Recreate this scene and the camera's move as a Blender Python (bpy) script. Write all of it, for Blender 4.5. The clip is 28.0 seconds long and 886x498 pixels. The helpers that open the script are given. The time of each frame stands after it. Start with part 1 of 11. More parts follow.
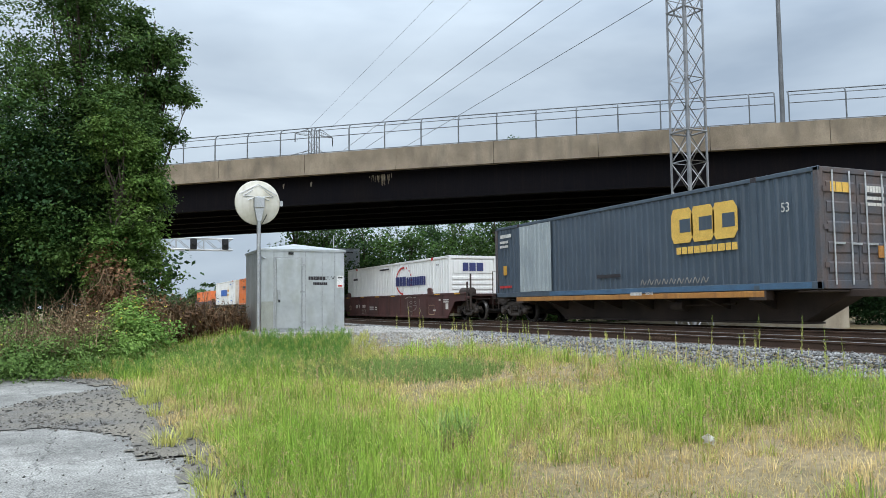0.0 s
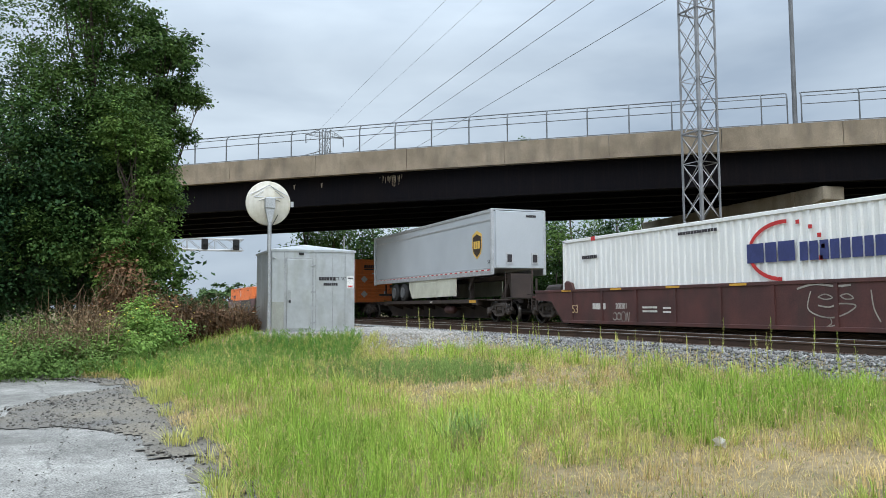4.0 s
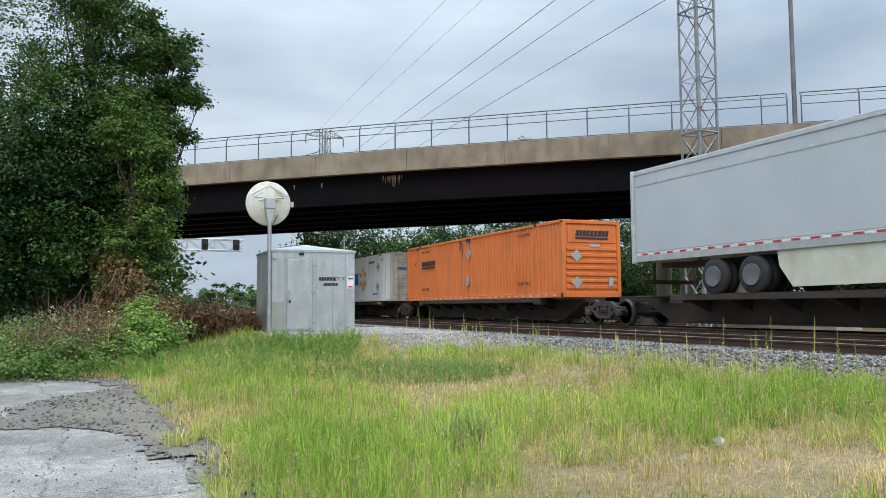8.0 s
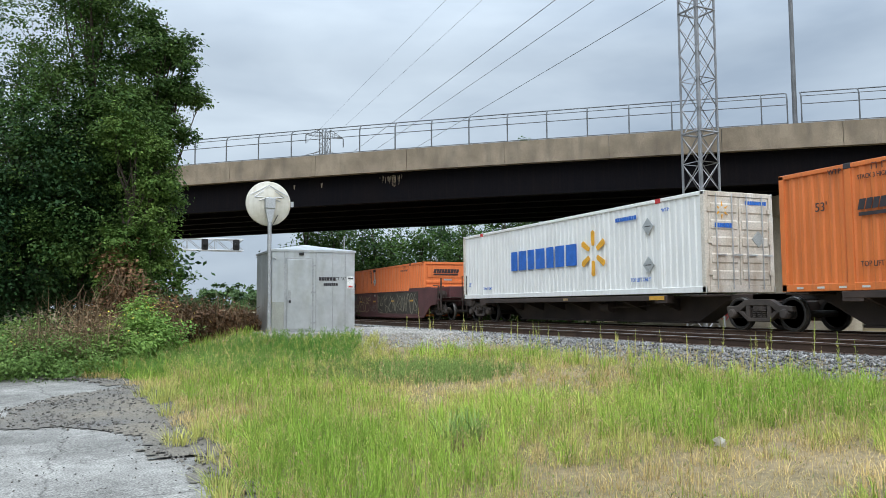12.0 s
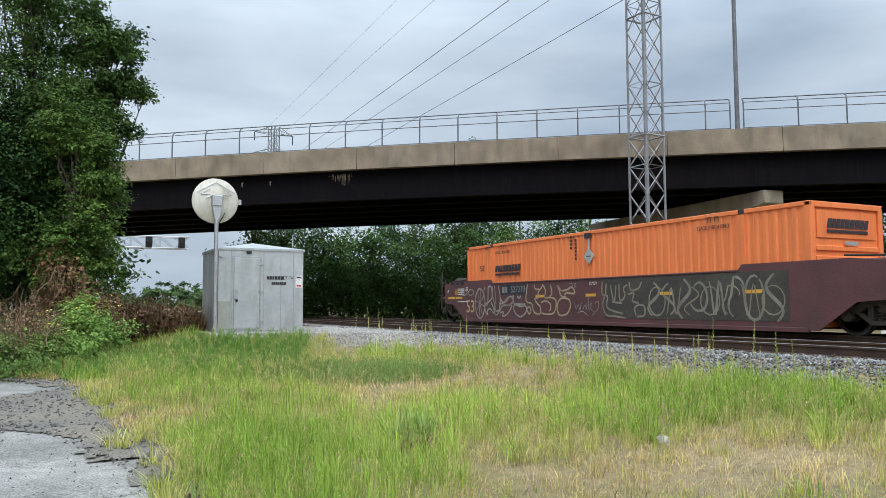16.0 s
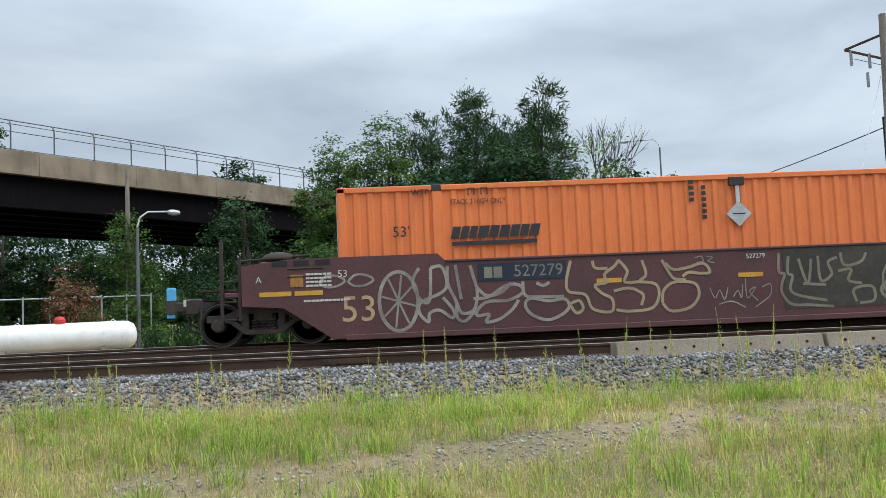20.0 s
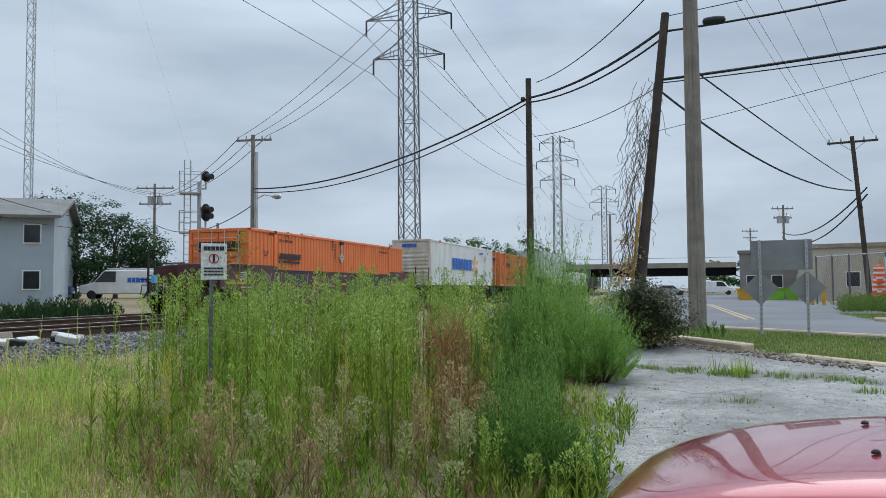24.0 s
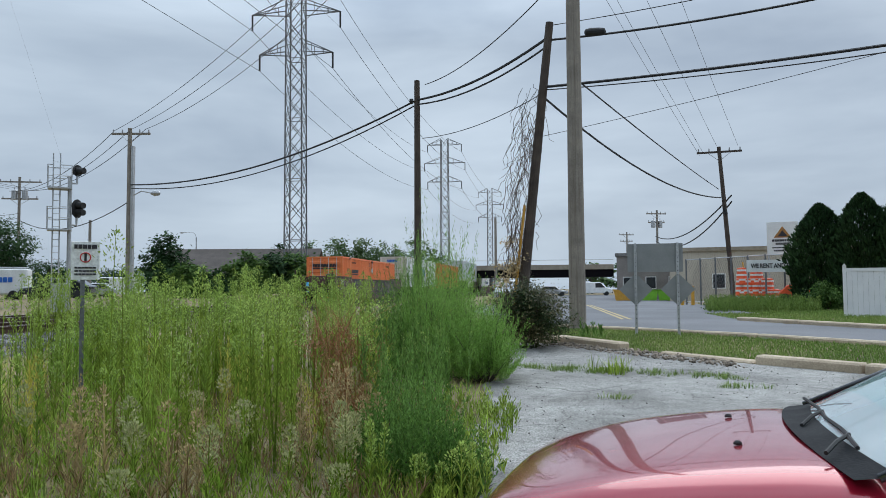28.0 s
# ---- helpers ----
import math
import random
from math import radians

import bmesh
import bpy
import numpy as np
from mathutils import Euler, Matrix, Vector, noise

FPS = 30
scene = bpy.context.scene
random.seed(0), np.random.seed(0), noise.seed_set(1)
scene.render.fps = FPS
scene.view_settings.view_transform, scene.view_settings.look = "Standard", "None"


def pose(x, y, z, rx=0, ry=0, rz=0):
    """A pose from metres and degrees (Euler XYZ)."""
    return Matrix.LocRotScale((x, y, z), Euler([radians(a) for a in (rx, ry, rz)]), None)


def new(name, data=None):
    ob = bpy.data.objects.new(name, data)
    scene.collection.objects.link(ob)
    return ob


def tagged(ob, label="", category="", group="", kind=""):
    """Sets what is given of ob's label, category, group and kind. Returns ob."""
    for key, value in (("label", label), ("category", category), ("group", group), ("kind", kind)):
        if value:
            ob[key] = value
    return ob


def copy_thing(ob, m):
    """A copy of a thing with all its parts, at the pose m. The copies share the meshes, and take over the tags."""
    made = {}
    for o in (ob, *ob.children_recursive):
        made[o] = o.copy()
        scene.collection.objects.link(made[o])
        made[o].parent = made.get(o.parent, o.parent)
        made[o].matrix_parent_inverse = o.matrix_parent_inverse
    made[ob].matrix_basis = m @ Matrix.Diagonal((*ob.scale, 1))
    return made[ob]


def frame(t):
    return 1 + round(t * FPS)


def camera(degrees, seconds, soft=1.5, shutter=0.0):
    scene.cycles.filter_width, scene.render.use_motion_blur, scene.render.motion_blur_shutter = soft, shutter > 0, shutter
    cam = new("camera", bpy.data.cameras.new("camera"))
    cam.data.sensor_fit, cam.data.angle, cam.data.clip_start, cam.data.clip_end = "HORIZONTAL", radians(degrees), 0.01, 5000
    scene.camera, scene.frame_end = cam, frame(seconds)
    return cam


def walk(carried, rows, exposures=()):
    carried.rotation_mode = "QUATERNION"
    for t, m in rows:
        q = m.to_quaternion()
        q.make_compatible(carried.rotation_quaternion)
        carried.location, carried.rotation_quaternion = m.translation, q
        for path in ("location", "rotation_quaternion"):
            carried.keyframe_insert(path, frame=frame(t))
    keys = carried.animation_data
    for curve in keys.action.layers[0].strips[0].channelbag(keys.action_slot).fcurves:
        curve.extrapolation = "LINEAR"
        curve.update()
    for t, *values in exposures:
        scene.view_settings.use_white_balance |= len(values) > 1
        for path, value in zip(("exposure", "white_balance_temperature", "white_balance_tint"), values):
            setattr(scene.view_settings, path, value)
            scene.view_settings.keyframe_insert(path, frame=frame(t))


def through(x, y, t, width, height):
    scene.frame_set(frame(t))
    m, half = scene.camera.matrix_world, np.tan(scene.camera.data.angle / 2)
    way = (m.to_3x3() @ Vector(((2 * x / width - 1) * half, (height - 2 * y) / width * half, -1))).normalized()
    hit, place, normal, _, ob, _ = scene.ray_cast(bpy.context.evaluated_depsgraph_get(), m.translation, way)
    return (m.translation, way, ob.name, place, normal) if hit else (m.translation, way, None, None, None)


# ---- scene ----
cam = camera(59.05, 28.0, soft=0.62)
# the camera turns on the spot, from up the line to down the line
walk(cam, [
    (0, pose(0, 0, 1.6, 94.10, 0.56, -24.11)),
    (0.5, pose(0, 0, 1.6, 94.11, 0.40, -23.37)),
    (1, pose(0, 0, 1.6, 94.18, 0.40, -23.37)),
    (3, pose(0, 0, 1.6, 94.17, 0.34, -23.38)),
    (5.5, pose(0, 0, 1.6, 94.18, 0.40, -23.37)),
    (9, pose(0, 0, 1.6, 94.18, 0.40, -23.37)),
    (12.5, pose(0, 0, 1.6, 94.18, 0.39, -23.37)),
    (14.5, pose(0, 0, 1.6, 94.12, 0.33, -23.50)),
    (15, pose(0, 0, 1.6, 94.11, 0.32, -23.84)),
    (15.5, pose(0, 0, 1.6, 94.13, 0.24, -24.83)),
    (16, pose(0, 0, 1.6, 94.14, 0.23, -27.06)),
    (16.5, pose(0, 0, 1.6, 94.17, 0.25, -29.92)),
    (17, pose(0, 0, 1.6, 94.21, 0.28, -34.34)),
    (17.5, pose(0, 0, 1.6, 94.27, 0.34, -45.00)),
    (18, pose(0, 0, 1.6, 94.23, 0.75, -54.58)),
    (18.5, pose(0, 0, 1.6, 94.20, 1.09, -60.77)),
    (19, pose(0, 0, 1.6, 94.11, 1.54, -70.25)),
    (19.5, pose(0, 0, 1.6, 94.04, 2.25, -81.35)),
    (20, pose(0, 0, 1.6, 93.98, 2.44, -91.81)),
    (20.5, pose(0, 0, 1.6, 93.78, 2.39, -102.80)),
    (21, pose(0, 0, 1.6, 93.61, 2.07, -114.27)),
    (21.5, pose(0, 0, 1.6, 93.43, 0.78, -125.16)),
    (22, pose(0, 0, 1.6, 93.30, -0.56, -136.41)),
    (22.5, pose(0, 0, 1.6, 93.15, -0.38, -146.08)),
    (24.5, pose(0, 0, 1.6, 92.98, 0.47, -165.52)),
    (25, pose(0, 0, 1.6, 92.92, 0.38, -168.11)),
    (25.5, pose(0, 0, 1.6, 92.93, 0.35, -169.89)),
    (26, pose(0, 0, 1.6, 92.94, 0.39, -170.61)),
    (26.5, pose(0, 0, 1.6, 92.98, 0.39, -170.73)),
    (28, pose(0, 0, 1.6, 93.00, 0.41, -170.72)),
], exposures=[(0, 0.25, 6450, 10), (14, 0.23, 6450, 10), (18, 0.20, 6500, 11), (20, 0.10, 6550, 11), (22, -0.06, 6450, 10), (24.5, -0.30, 6250, 10), (28, -0.30, 6250, 10)])

# ---------------------------------------------------------------- world and light
RAIL = 0.9            # top of rail
SPEED = 6.65          # train, metres a second towards -y
TRAIN_X = 16.77       # centre of the far track
NEAR_X = 12.62        # centre of the near track

world = bpy.data.worlds.new("overcast")
scene.world = world
world.use_nodes = True
wn, wl = world.node_tree.nodes, world.node_tree.links
wn.clear()
w_out = wn.new("ShaderNodeOutputWorld")
w_bg = wn.new("ShaderNodeBackground")
w_sky = wn.new("ShaderNodeTexSky")
w_sky.sky_type, w_sky.sun_disc = "NISHITA", False
w_sky.sun_elevation, w_sky.sun_rotation = radians(52), radians(200)
w_sky.air_density, w_sky.dust_density = 1.0, 4.0
w_co = wn.new("ShaderNodeTexCoord")
w_sep = wn.new("ShaderNodeSeparateXYZ")
wl.new(w_co.outputs["Generated"], w_sep.inputs[0])
# cloud sheet: soft streaked noise, stretched along the horizon
w_map = wn.new("ShaderNodeMapping")
w_map.inputs["Scale"].default_value = (1.0, 1.0, 3.4)
wl.new(w_co.outputs["Generated"], w_map.inputs["Vector"])
w_n1 = wn.new("ShaderNodeTexNoise")
w_n1.inputs["Scale"].default_value, w_n1.inputs["Detail"].default_value, w_n1.inputs["Roughness"].default_value = 2.3, 5.0, 0.5
w_n1.inputs["Distortion"].default_value = 0.25
wl.new(w_map.outputs[0], w_n1.inputs["Vector"])
w_ramp = wn.new("ShaderNodeValToRGB")
w_ramp.color_ramp.elements[0].position, w_ramp.color_ramp.elements[0].color = 0.28, (0.355, 0.44, 0.545, 1)
w_ramp.color_ramp.elements[1].position, w_ramp.color_ramp.elements[1].color = 0.66, (0.66, 0.765, 0.86, 1)
wl.new(w_n1.outputs["Fac"], w_ramp.inputs[0])
# overcast skies brighten towards the zenith
w_up = wn.new("ShaderNodeMapRange")
w_up.inputs["From Min"].default_value, w_up.inputs["From Max"].default_value = 0.30, 1.0
w_up.inputs["To Min"].default_value, w_up.inputs["To Max"].default_value = 1.0, 3.6
wl.new(w_sep.outputs["Z"], w_up.inputs["Value"])
# and towards the hidden sun in the south
w_side = wn.new("ShaderNodeMapRange")
w_side.inputs["From Min"].default_value, w_side.inputs["From Max"].default_value = -1.0, 1.0
w_side.inputs["To Min"].default_value, w_side.inputs["To Max"].default_value = 1.17, 0.93
wl.new(w_sep.outputs["Y"], w_side.inputs["Value"])
w_both = wn.new("ShaderNodeMath")
w_both.operation = "MULTIPLY"
wl.new(w_up.outputs["Result"], w_both.inputs[0])
wl.new(w_side.outputs["Result"], w_both.inputs[1])
w_mul = wn.new("ShaderNodeVectorMath")
w_mul.operation = "SCALE"
wl.new(w_ramp.outputs["Color"], w_mul.inputs[0])
wl.new(w_both.outputs[0], w_mul.inputs["Scale"])
w_skm = wn.new("ShaderNodeVectorMath")
w_skm.operation = "SCALE"
w_skm.inputs["Scale"].default_value = 0.10
wl.new(w_sky.outputs["Color"], w_skm.inputs[0])
w_mix = wn.new("ShaderNodeMix")
w_mix.data_type = "RGBA"
w_mix.inputs["Factor"].default_value = 0.90
wl.new(w_skm.outputs[0], w_mix.inputs["A"])
wl.new(w_mul.outputs[0], w_mix.inputs["B"])
wl.new(w_mix.outputs["Result"], w_bg.inputs["Color"])
w_bg.inputs["Strength"].default_value = 1.0
wl.new(w_bg.outputs[0], w_out.inputs["Surface"])

sun_data = bpy.data.lights.new("sun", "SUN")
sun_data.energy, sun_data.angle, sun_data.color = 1.5, radians(55), (1.0, 0.96, 0.90)
sun = new("sun", sun_data)
sun.rotation_euler = (radians(38), 0, radians(-20))
scene.view_settings.exposure = 0.0

# ---------------------------------------------------------------- building helpers
class Shape:
    """Gathers vertices and faces of one mesh."""

    def __init__(self):
        self.v, self.f = [], []

    def add(self, verts, faces):
        n = len(self.v)
        self.v += [tuple(p) for p in verts]
        self.f += [tuple(i + n for i in face) for face in faces]
        return self

    def box(self, x0, y0, z0, x1, y1, z1, m=None):
        v = [(x, y, z) for z in (z0, z1) for y in (y0, y1) for x in (x0, x1)]
        if m is not None:
            v = [m @ Vector(p) for p in v]
        return self.add(v, [(0, 2, 3, 1), (4, 5, 7, 6), (0, 1, 5, 4), (2, 6, 7, 3), (0, 4, 6, 2), (1, 3, 7, 5)])

    def prism(self, poly, a0, a1, axis="y"):
        """A polygon of (u, w) drawn out along an axis: y takes (x, z), x takes (y, z), z takes (x, y)."""
        def put(u, w, a):
            return {"y": (u, a, w), "x": (a, u, w), "z": (u, w, a)}[axis]
        n = len(poly)
        v = [put(u, w, a0) for u, w in poly] + [put(u, w, a1) for u, w in poly]
        f = [tuple(range(n)), tuple(range(2 * n - 1, n - 1, -1))]
        f += [(i, n + i, n + (i + 1) % n, (i + 1) % n) for i in range(n)]
        return self.add(v, f)

    def rod(self, p, q, r, n=8, r2=None):
        p, q = Vector(p), Vector(q)
        r2 = r if r2 is None else r2
        d = (q - p).normalized()
        a = d.orthogonal().normalized()
        b = d.cross(a)
        ring = [(math.cos(k * math.tau / n), math.sin(k * math.tau / n)) for k in range(n)]
        v = [p + r * (c * a + s * b) for c, s in ring] + [q + r2 * (c * a + s * b) for c, s in ring]
        f = [(i, (i + 1) % n, n + (i + 1) % n, n + i) for i in range(n)]
        f += [tuple(range(n - 1, -1, -1)), tuple(range(n, 2 * n))]
        return self.add(v, f)

    def path(self, pts, r, n=6):
        """One bent tube through the points."""
        pts = [Vector(p) for p in pts]
        ring = [(math.cos(k * math.tau / n), math.sin(k * math.tau / n)) for k in range(n)]
        v, f, a = [], [], None
        for i, p in enumerate(pts):
            d = (pts[min(i + 1, len(pts) - 1)] - pts[max(i - 1, 0)])
            d = d.normalized() if d.length > 1e-9 else Vector((0, 0, 1))
            a = d.orthogonal() if a is None else a - d * a.dot(d)
            a = a.normalized() if a.length > 1e-6 else d.orthogonal().normalized()
            b = d.cross(a)
            v += [p + r * (c * a + s * b) for c, s in ring]
        for i in range(len(pts) - 1):
            f += [(i * n + k, i * n + (k + 1) % n, (i + 1) * n + (k + 1) % n, (i + 1) * n + k) for k in range(n)]
        f += [tuple(range(n - 1, -1, -1)), tuple(range((len(pts) - 1) * n, len(pts) * n))]
        return self.add(v, f)

    def lathe(self, prof, origin, axis="z", n=20):
        """Turns (radius, along) pairs round an axis through origin."""
        v, f = [], []
        o = Vector(origin)
        for r, a in prof:
            for k in range(n):
                c, s = r * math.cos(k * math.tau / n), r * math.sin(k * math.tau / n)
                v.append(o + Vector({"z": (c, s, a), "y": (c, a, s), "x": (a, c, s)}[axis]))
        m = len(prof)
        for j in range(m - 1):
            f += [(j * n + k, j * n + (k + 1) % n, (j + 1) * n + (k + 1) % n, (j + 1) * n + k) for k in range(n)]
        f += [tuple(range(n)), tuple(range((m - 1) * n, m * n))]
        return self.add(v, f)

    def mesh(self, name, material, smooth=False):
        me = bpy.data.meshes.new(name)
        me.from_pydata(self.v, [], self.f)
        if smooth:
            me.polygons.foreach_set("use_smooth", [True] * len(me.polygons))
        if material:
            me.materials.append(material)
        me.update()
        return me


def part(name, shape, material, parent=None, label="", bevel=0.0, smooth=False):
    """Links a shape as one mesh object under a thing or a part."""
    me = shape.mesh(name, material, smooth)
    fix = bmesh.new()
    fix.from_mesh(me)
    bmesh.ops.recalc_face_normals(fix, faces=fix.faces)
    fix.to_mesh(me)
    fix.free()
    ob = new(name, me)
    ob.parent = parent
    if label:
        ob["label"] = label
    if bevel:
        mod = ob.modifiers.new("edge", "BEVEL")
        mod.width, mod.segments, mod.limit_method = bevel, 1, "ANGLE"
    return ob


def empty(name, label, category, m=None, group="", kind=""):
    ob = new(name)
    ob.empty_display_size = 0.3
    if m is not None:
        ob.matrix_world = m
    return tagged(ob, label, category, group, kind)


def quads(name, corners, material, smooth=False):
    """A mesh of separate quads from an array n x 4 x 3."""
    n = len(corners)
    me = bpy.data.meshes.new(name)
    me.vertices.add(4 * n)
    me.vertices.foreach_set("co", np.ascontiguousarray(corners, dtype=np.float32).ravel())
    me.loops.add(4 * n)
    me.loops.foreach_set("vertex_index", np.arange(4 * n, dtype=np.int32))
    me.polygons.add(n)
    me.polygons.foreach_set("loop_start", np.arange(0, 4 * n, 4, dtype=np.int32))
    me.polygons.foreach_set("loop_total", np.full(n, 4, dtype=np.int32))
    me.materials.append(material)
    me.update(calc_edges=True)
    return me


def words(name, text, size, m, material, parent=None, width=None, depth=0.004, spacing=1.0, squeeze=1.0, bold=0.0):
    """Lettering in the built-in font as a mesh; m puts its xy plane on the surface, centred."""
    cu = bpy.data.curves.new(name, "FONT")
    cu.body, cu.size, cu.align_x, cu.align_y, cu.extrude = text, size, "CENTER", "CENTER", depth
    cu.space_character = spacing
    cu.resolution_u = 3
    cu.offset = bold
    tmp = bpy.data.objects.new(name, cu)
    me = bpy.data.meshes.new_from_object(tmp)
    bpy.data.objects.remove(tmp)
    me.transform(m @ Matrix.Diagonal((squeeze, 1, 1, 1)))
    me.materials.clear()
    me.materials.append(material)
    ob = new(name, me)
    ob.parent = parent
    return ob


# lettering planes: on a side that faces -x, and on an end that faces -y or +y
def on_side(x, y, z):
    return Matrix.Translation((x, y, z)) @ Matrix(((0, 0, -1, 0), (-1, 0, 0, 0), (0, 1, 0, 0), (0, 0, 0, 1)))


def on_front(x, y, z):
    return Matrix.Translation((x, y, z)) @ Matrix(((1, 0, 0, 0), (0, 0, -1, 0), (0, 1, 0, 0), (0, 0, 0, 1)))


def ease(v):
    v = min(max(v, 0.0), 1.0)
    return v * v * (3.0 - 2.0 * v)


def height(x, y):
    """Ground level: a shallow dish round the standing place, banked up to the track bed."""
    e = 0.045 * min(max(x, 0.0), 10.0)
    n = 0.019 * min(max(y - 1.0, 0.0), 24.0) + 0.42 * ease((y - 15.5) / 6.0) * ease((x - 1.5) / 2.5)
    s = 0.030 * min(max(-y - 1.0, 0.0), 18.0)
    z = min(math.sqrt(e * e + n * n + s * s), 0.84)
    if x > 9.3:
        top = 0.70
        if x < 10.9:
            z += (top - z) * (x - 9.3) / 1.6
        elif x < 18.6:
            z = top
        elif x < 21.0:
            z = top + (0.33 - top) * (x - 18.6) / 2.4
        else:
            z = 0.33
        if x > 18.6:
            z += 0.82 * min(max((-y - 22.0) / 22.0, 0.0), 1.0)
    return z


# ---------------------------------------------------------------- materials
def material(name, c1, c2=None, rough=0.6, metal=0.0, scale=3.0, fine=40.0, bump=0.15, streak=None, streak_amount=0.0,
             space="Object", island=0.0, spec=0.5, gain=0.25, coat=0.0, streak_scale=(6.0, 6.0, 0.35)):
    """Two colours broken up by noise at two scales, with grain, and runs of dirt down the surface where wanted."""
    m = bpy.data.materials.new(name)
    m.use_nodes = True
    n, l = m.node_tree.nodes, m.node_tree.links
    b = n["Principled BSDF"]
    b.inputs["Metallic"].default_value = metal
    b.inputs["Specular IOR Level"].default_value = spec
    b.inputs["Coat Weight"].default_value = coat
    co = n.new("ShaderNodeTexCoord")
    c2 = c2 or tuple(k * 0.75 for k in c1)
    big, small = n.new("ShaderNodeTexNoise"), n.new("ShaderNodeTexNoise")
    big.inputs["Scale"].default_value, big.inputs["Detail"].default_value = scale, 4.0
    small.inputs["Scale"].default_value, small.inputs["Detail"].default_value = fine, 3.0
    for t in (big, small):
        l.new(co.outputs[space], t.inputs["Vector"])
    mix = n.new("ShaderNodeMix")
    mix.data_type = "RGBA"
    mix.inputs["A"].default_value, mix.inputs["B"].default_value = (*c1, 1), (*c2, 1)
    ramp = n.new("ShaderNodeMapRange")
    ramp.inputs["From Min"].default_value, ramp.inputs["From Max"].default_value = 0.32, 0.70
    l.new(big.outputs["Fac"], ramp.inputs["Value"])
    l.new(ramp.outputs["Result"], mix.inputs["Factor"])
    last = mix.outputs["Result"]
    grain = n.new("ShaderNodeMapRange")
    grain.inputs["From Min"].default_value, grain.inputs["From Max"].default_value = 0.25, 0.75
    grain.inputs["To Min"].default_value, grain.inputs["To Max"].default_value = 1.0 - gain, 1.0 + gain
    l.new(small.outputs["Fac"], grain.inputs["Value"])
    sc = n.new("ShaderNodeVectorMath")
    sc.operation = "SCALE"
    l.new(last, sc.inputs[0])
    l.new(grain.outputs["Result"], sc.inputs["Scale"])
    last = sc.outputs[0]
    if island:
        ge = n.new("ShaderNodeNewGeometry")
        mr = n.new("ShaderNodeMapRange")
        mr.inputs["To Min"].default_value, mr.inputs["To Max"].default_value = 1.0 - island, 1.0 + island
        l.new(ge.outputs["Random Per Island"], mr.inputs["Value"])
        s2 = n.new("ShaderNodeVectorMath")
        s2.operation = "SCALE"
        l.new(last, s2.inputs[0])
        l.new(mr.outputs["Result"], s2.inputs["Scale"])
        last = s2.outputs[0]
    if streak:
        mp = n.new("ShaderNodeMapping")
        mp.inputs["Scale"].default_value = streak_scale
        l.new(co.outputs[space], mp.inputs["Vector"])
        st = n.new("ShaderNodeTexNoise")
        st.inputs["Scale"].default_value, st.inputs["Detail"].default_value = 1.6, 6.0
        l.new(mp.outputs[0], st.inputs["Vector"])
        r2 = n.new("ShaderNodeMapRange")
        r2.inputs["From Min"].default_value, r2.inputs["From Max"].default_value = 0.48, 0.78
        r2.inputs["To Max"].default_value = streak_amount
        l.new(st.outputs["Fac"], r2.inputs["Value"])
        m2 = n.new("ShaderNodeMix")
        m2.data_type = "RGBA"
        l.new(r2.outputs["Result"], m2.inputs["Factor"])
        l.new(last, m2.inputs["A"])
        m2.inputs["B"].default_value = (*streak, 1)
        last = m2.outputs["Result"]
    l.new(last, b.inputs["Base Color"])
    rr = n.new("ShaderNodeMapRange")
    rr.inputs["To Min"].default_value, rr.inputs["To Max"].default_value = max(rough - 0.12, 0.02), min(rough + 0.12, 1.0)
    l.new(big.outputs["Fac"], rr.inputs["Value"])
    l.new(rr.outputs["Result"], b.inputs["Roughness"])
    if bump:
        bp = n.new("ShaderNodeBump")
        bp.inputs["Strength"].default_value, bp.inputs["Distance"].default_value = bump, 0.02
        l.new(small.outputs["Fac"], bp.inputs["Height"])
        l.new(bp.outputs[0], b.inputs["Normal"])
    return m


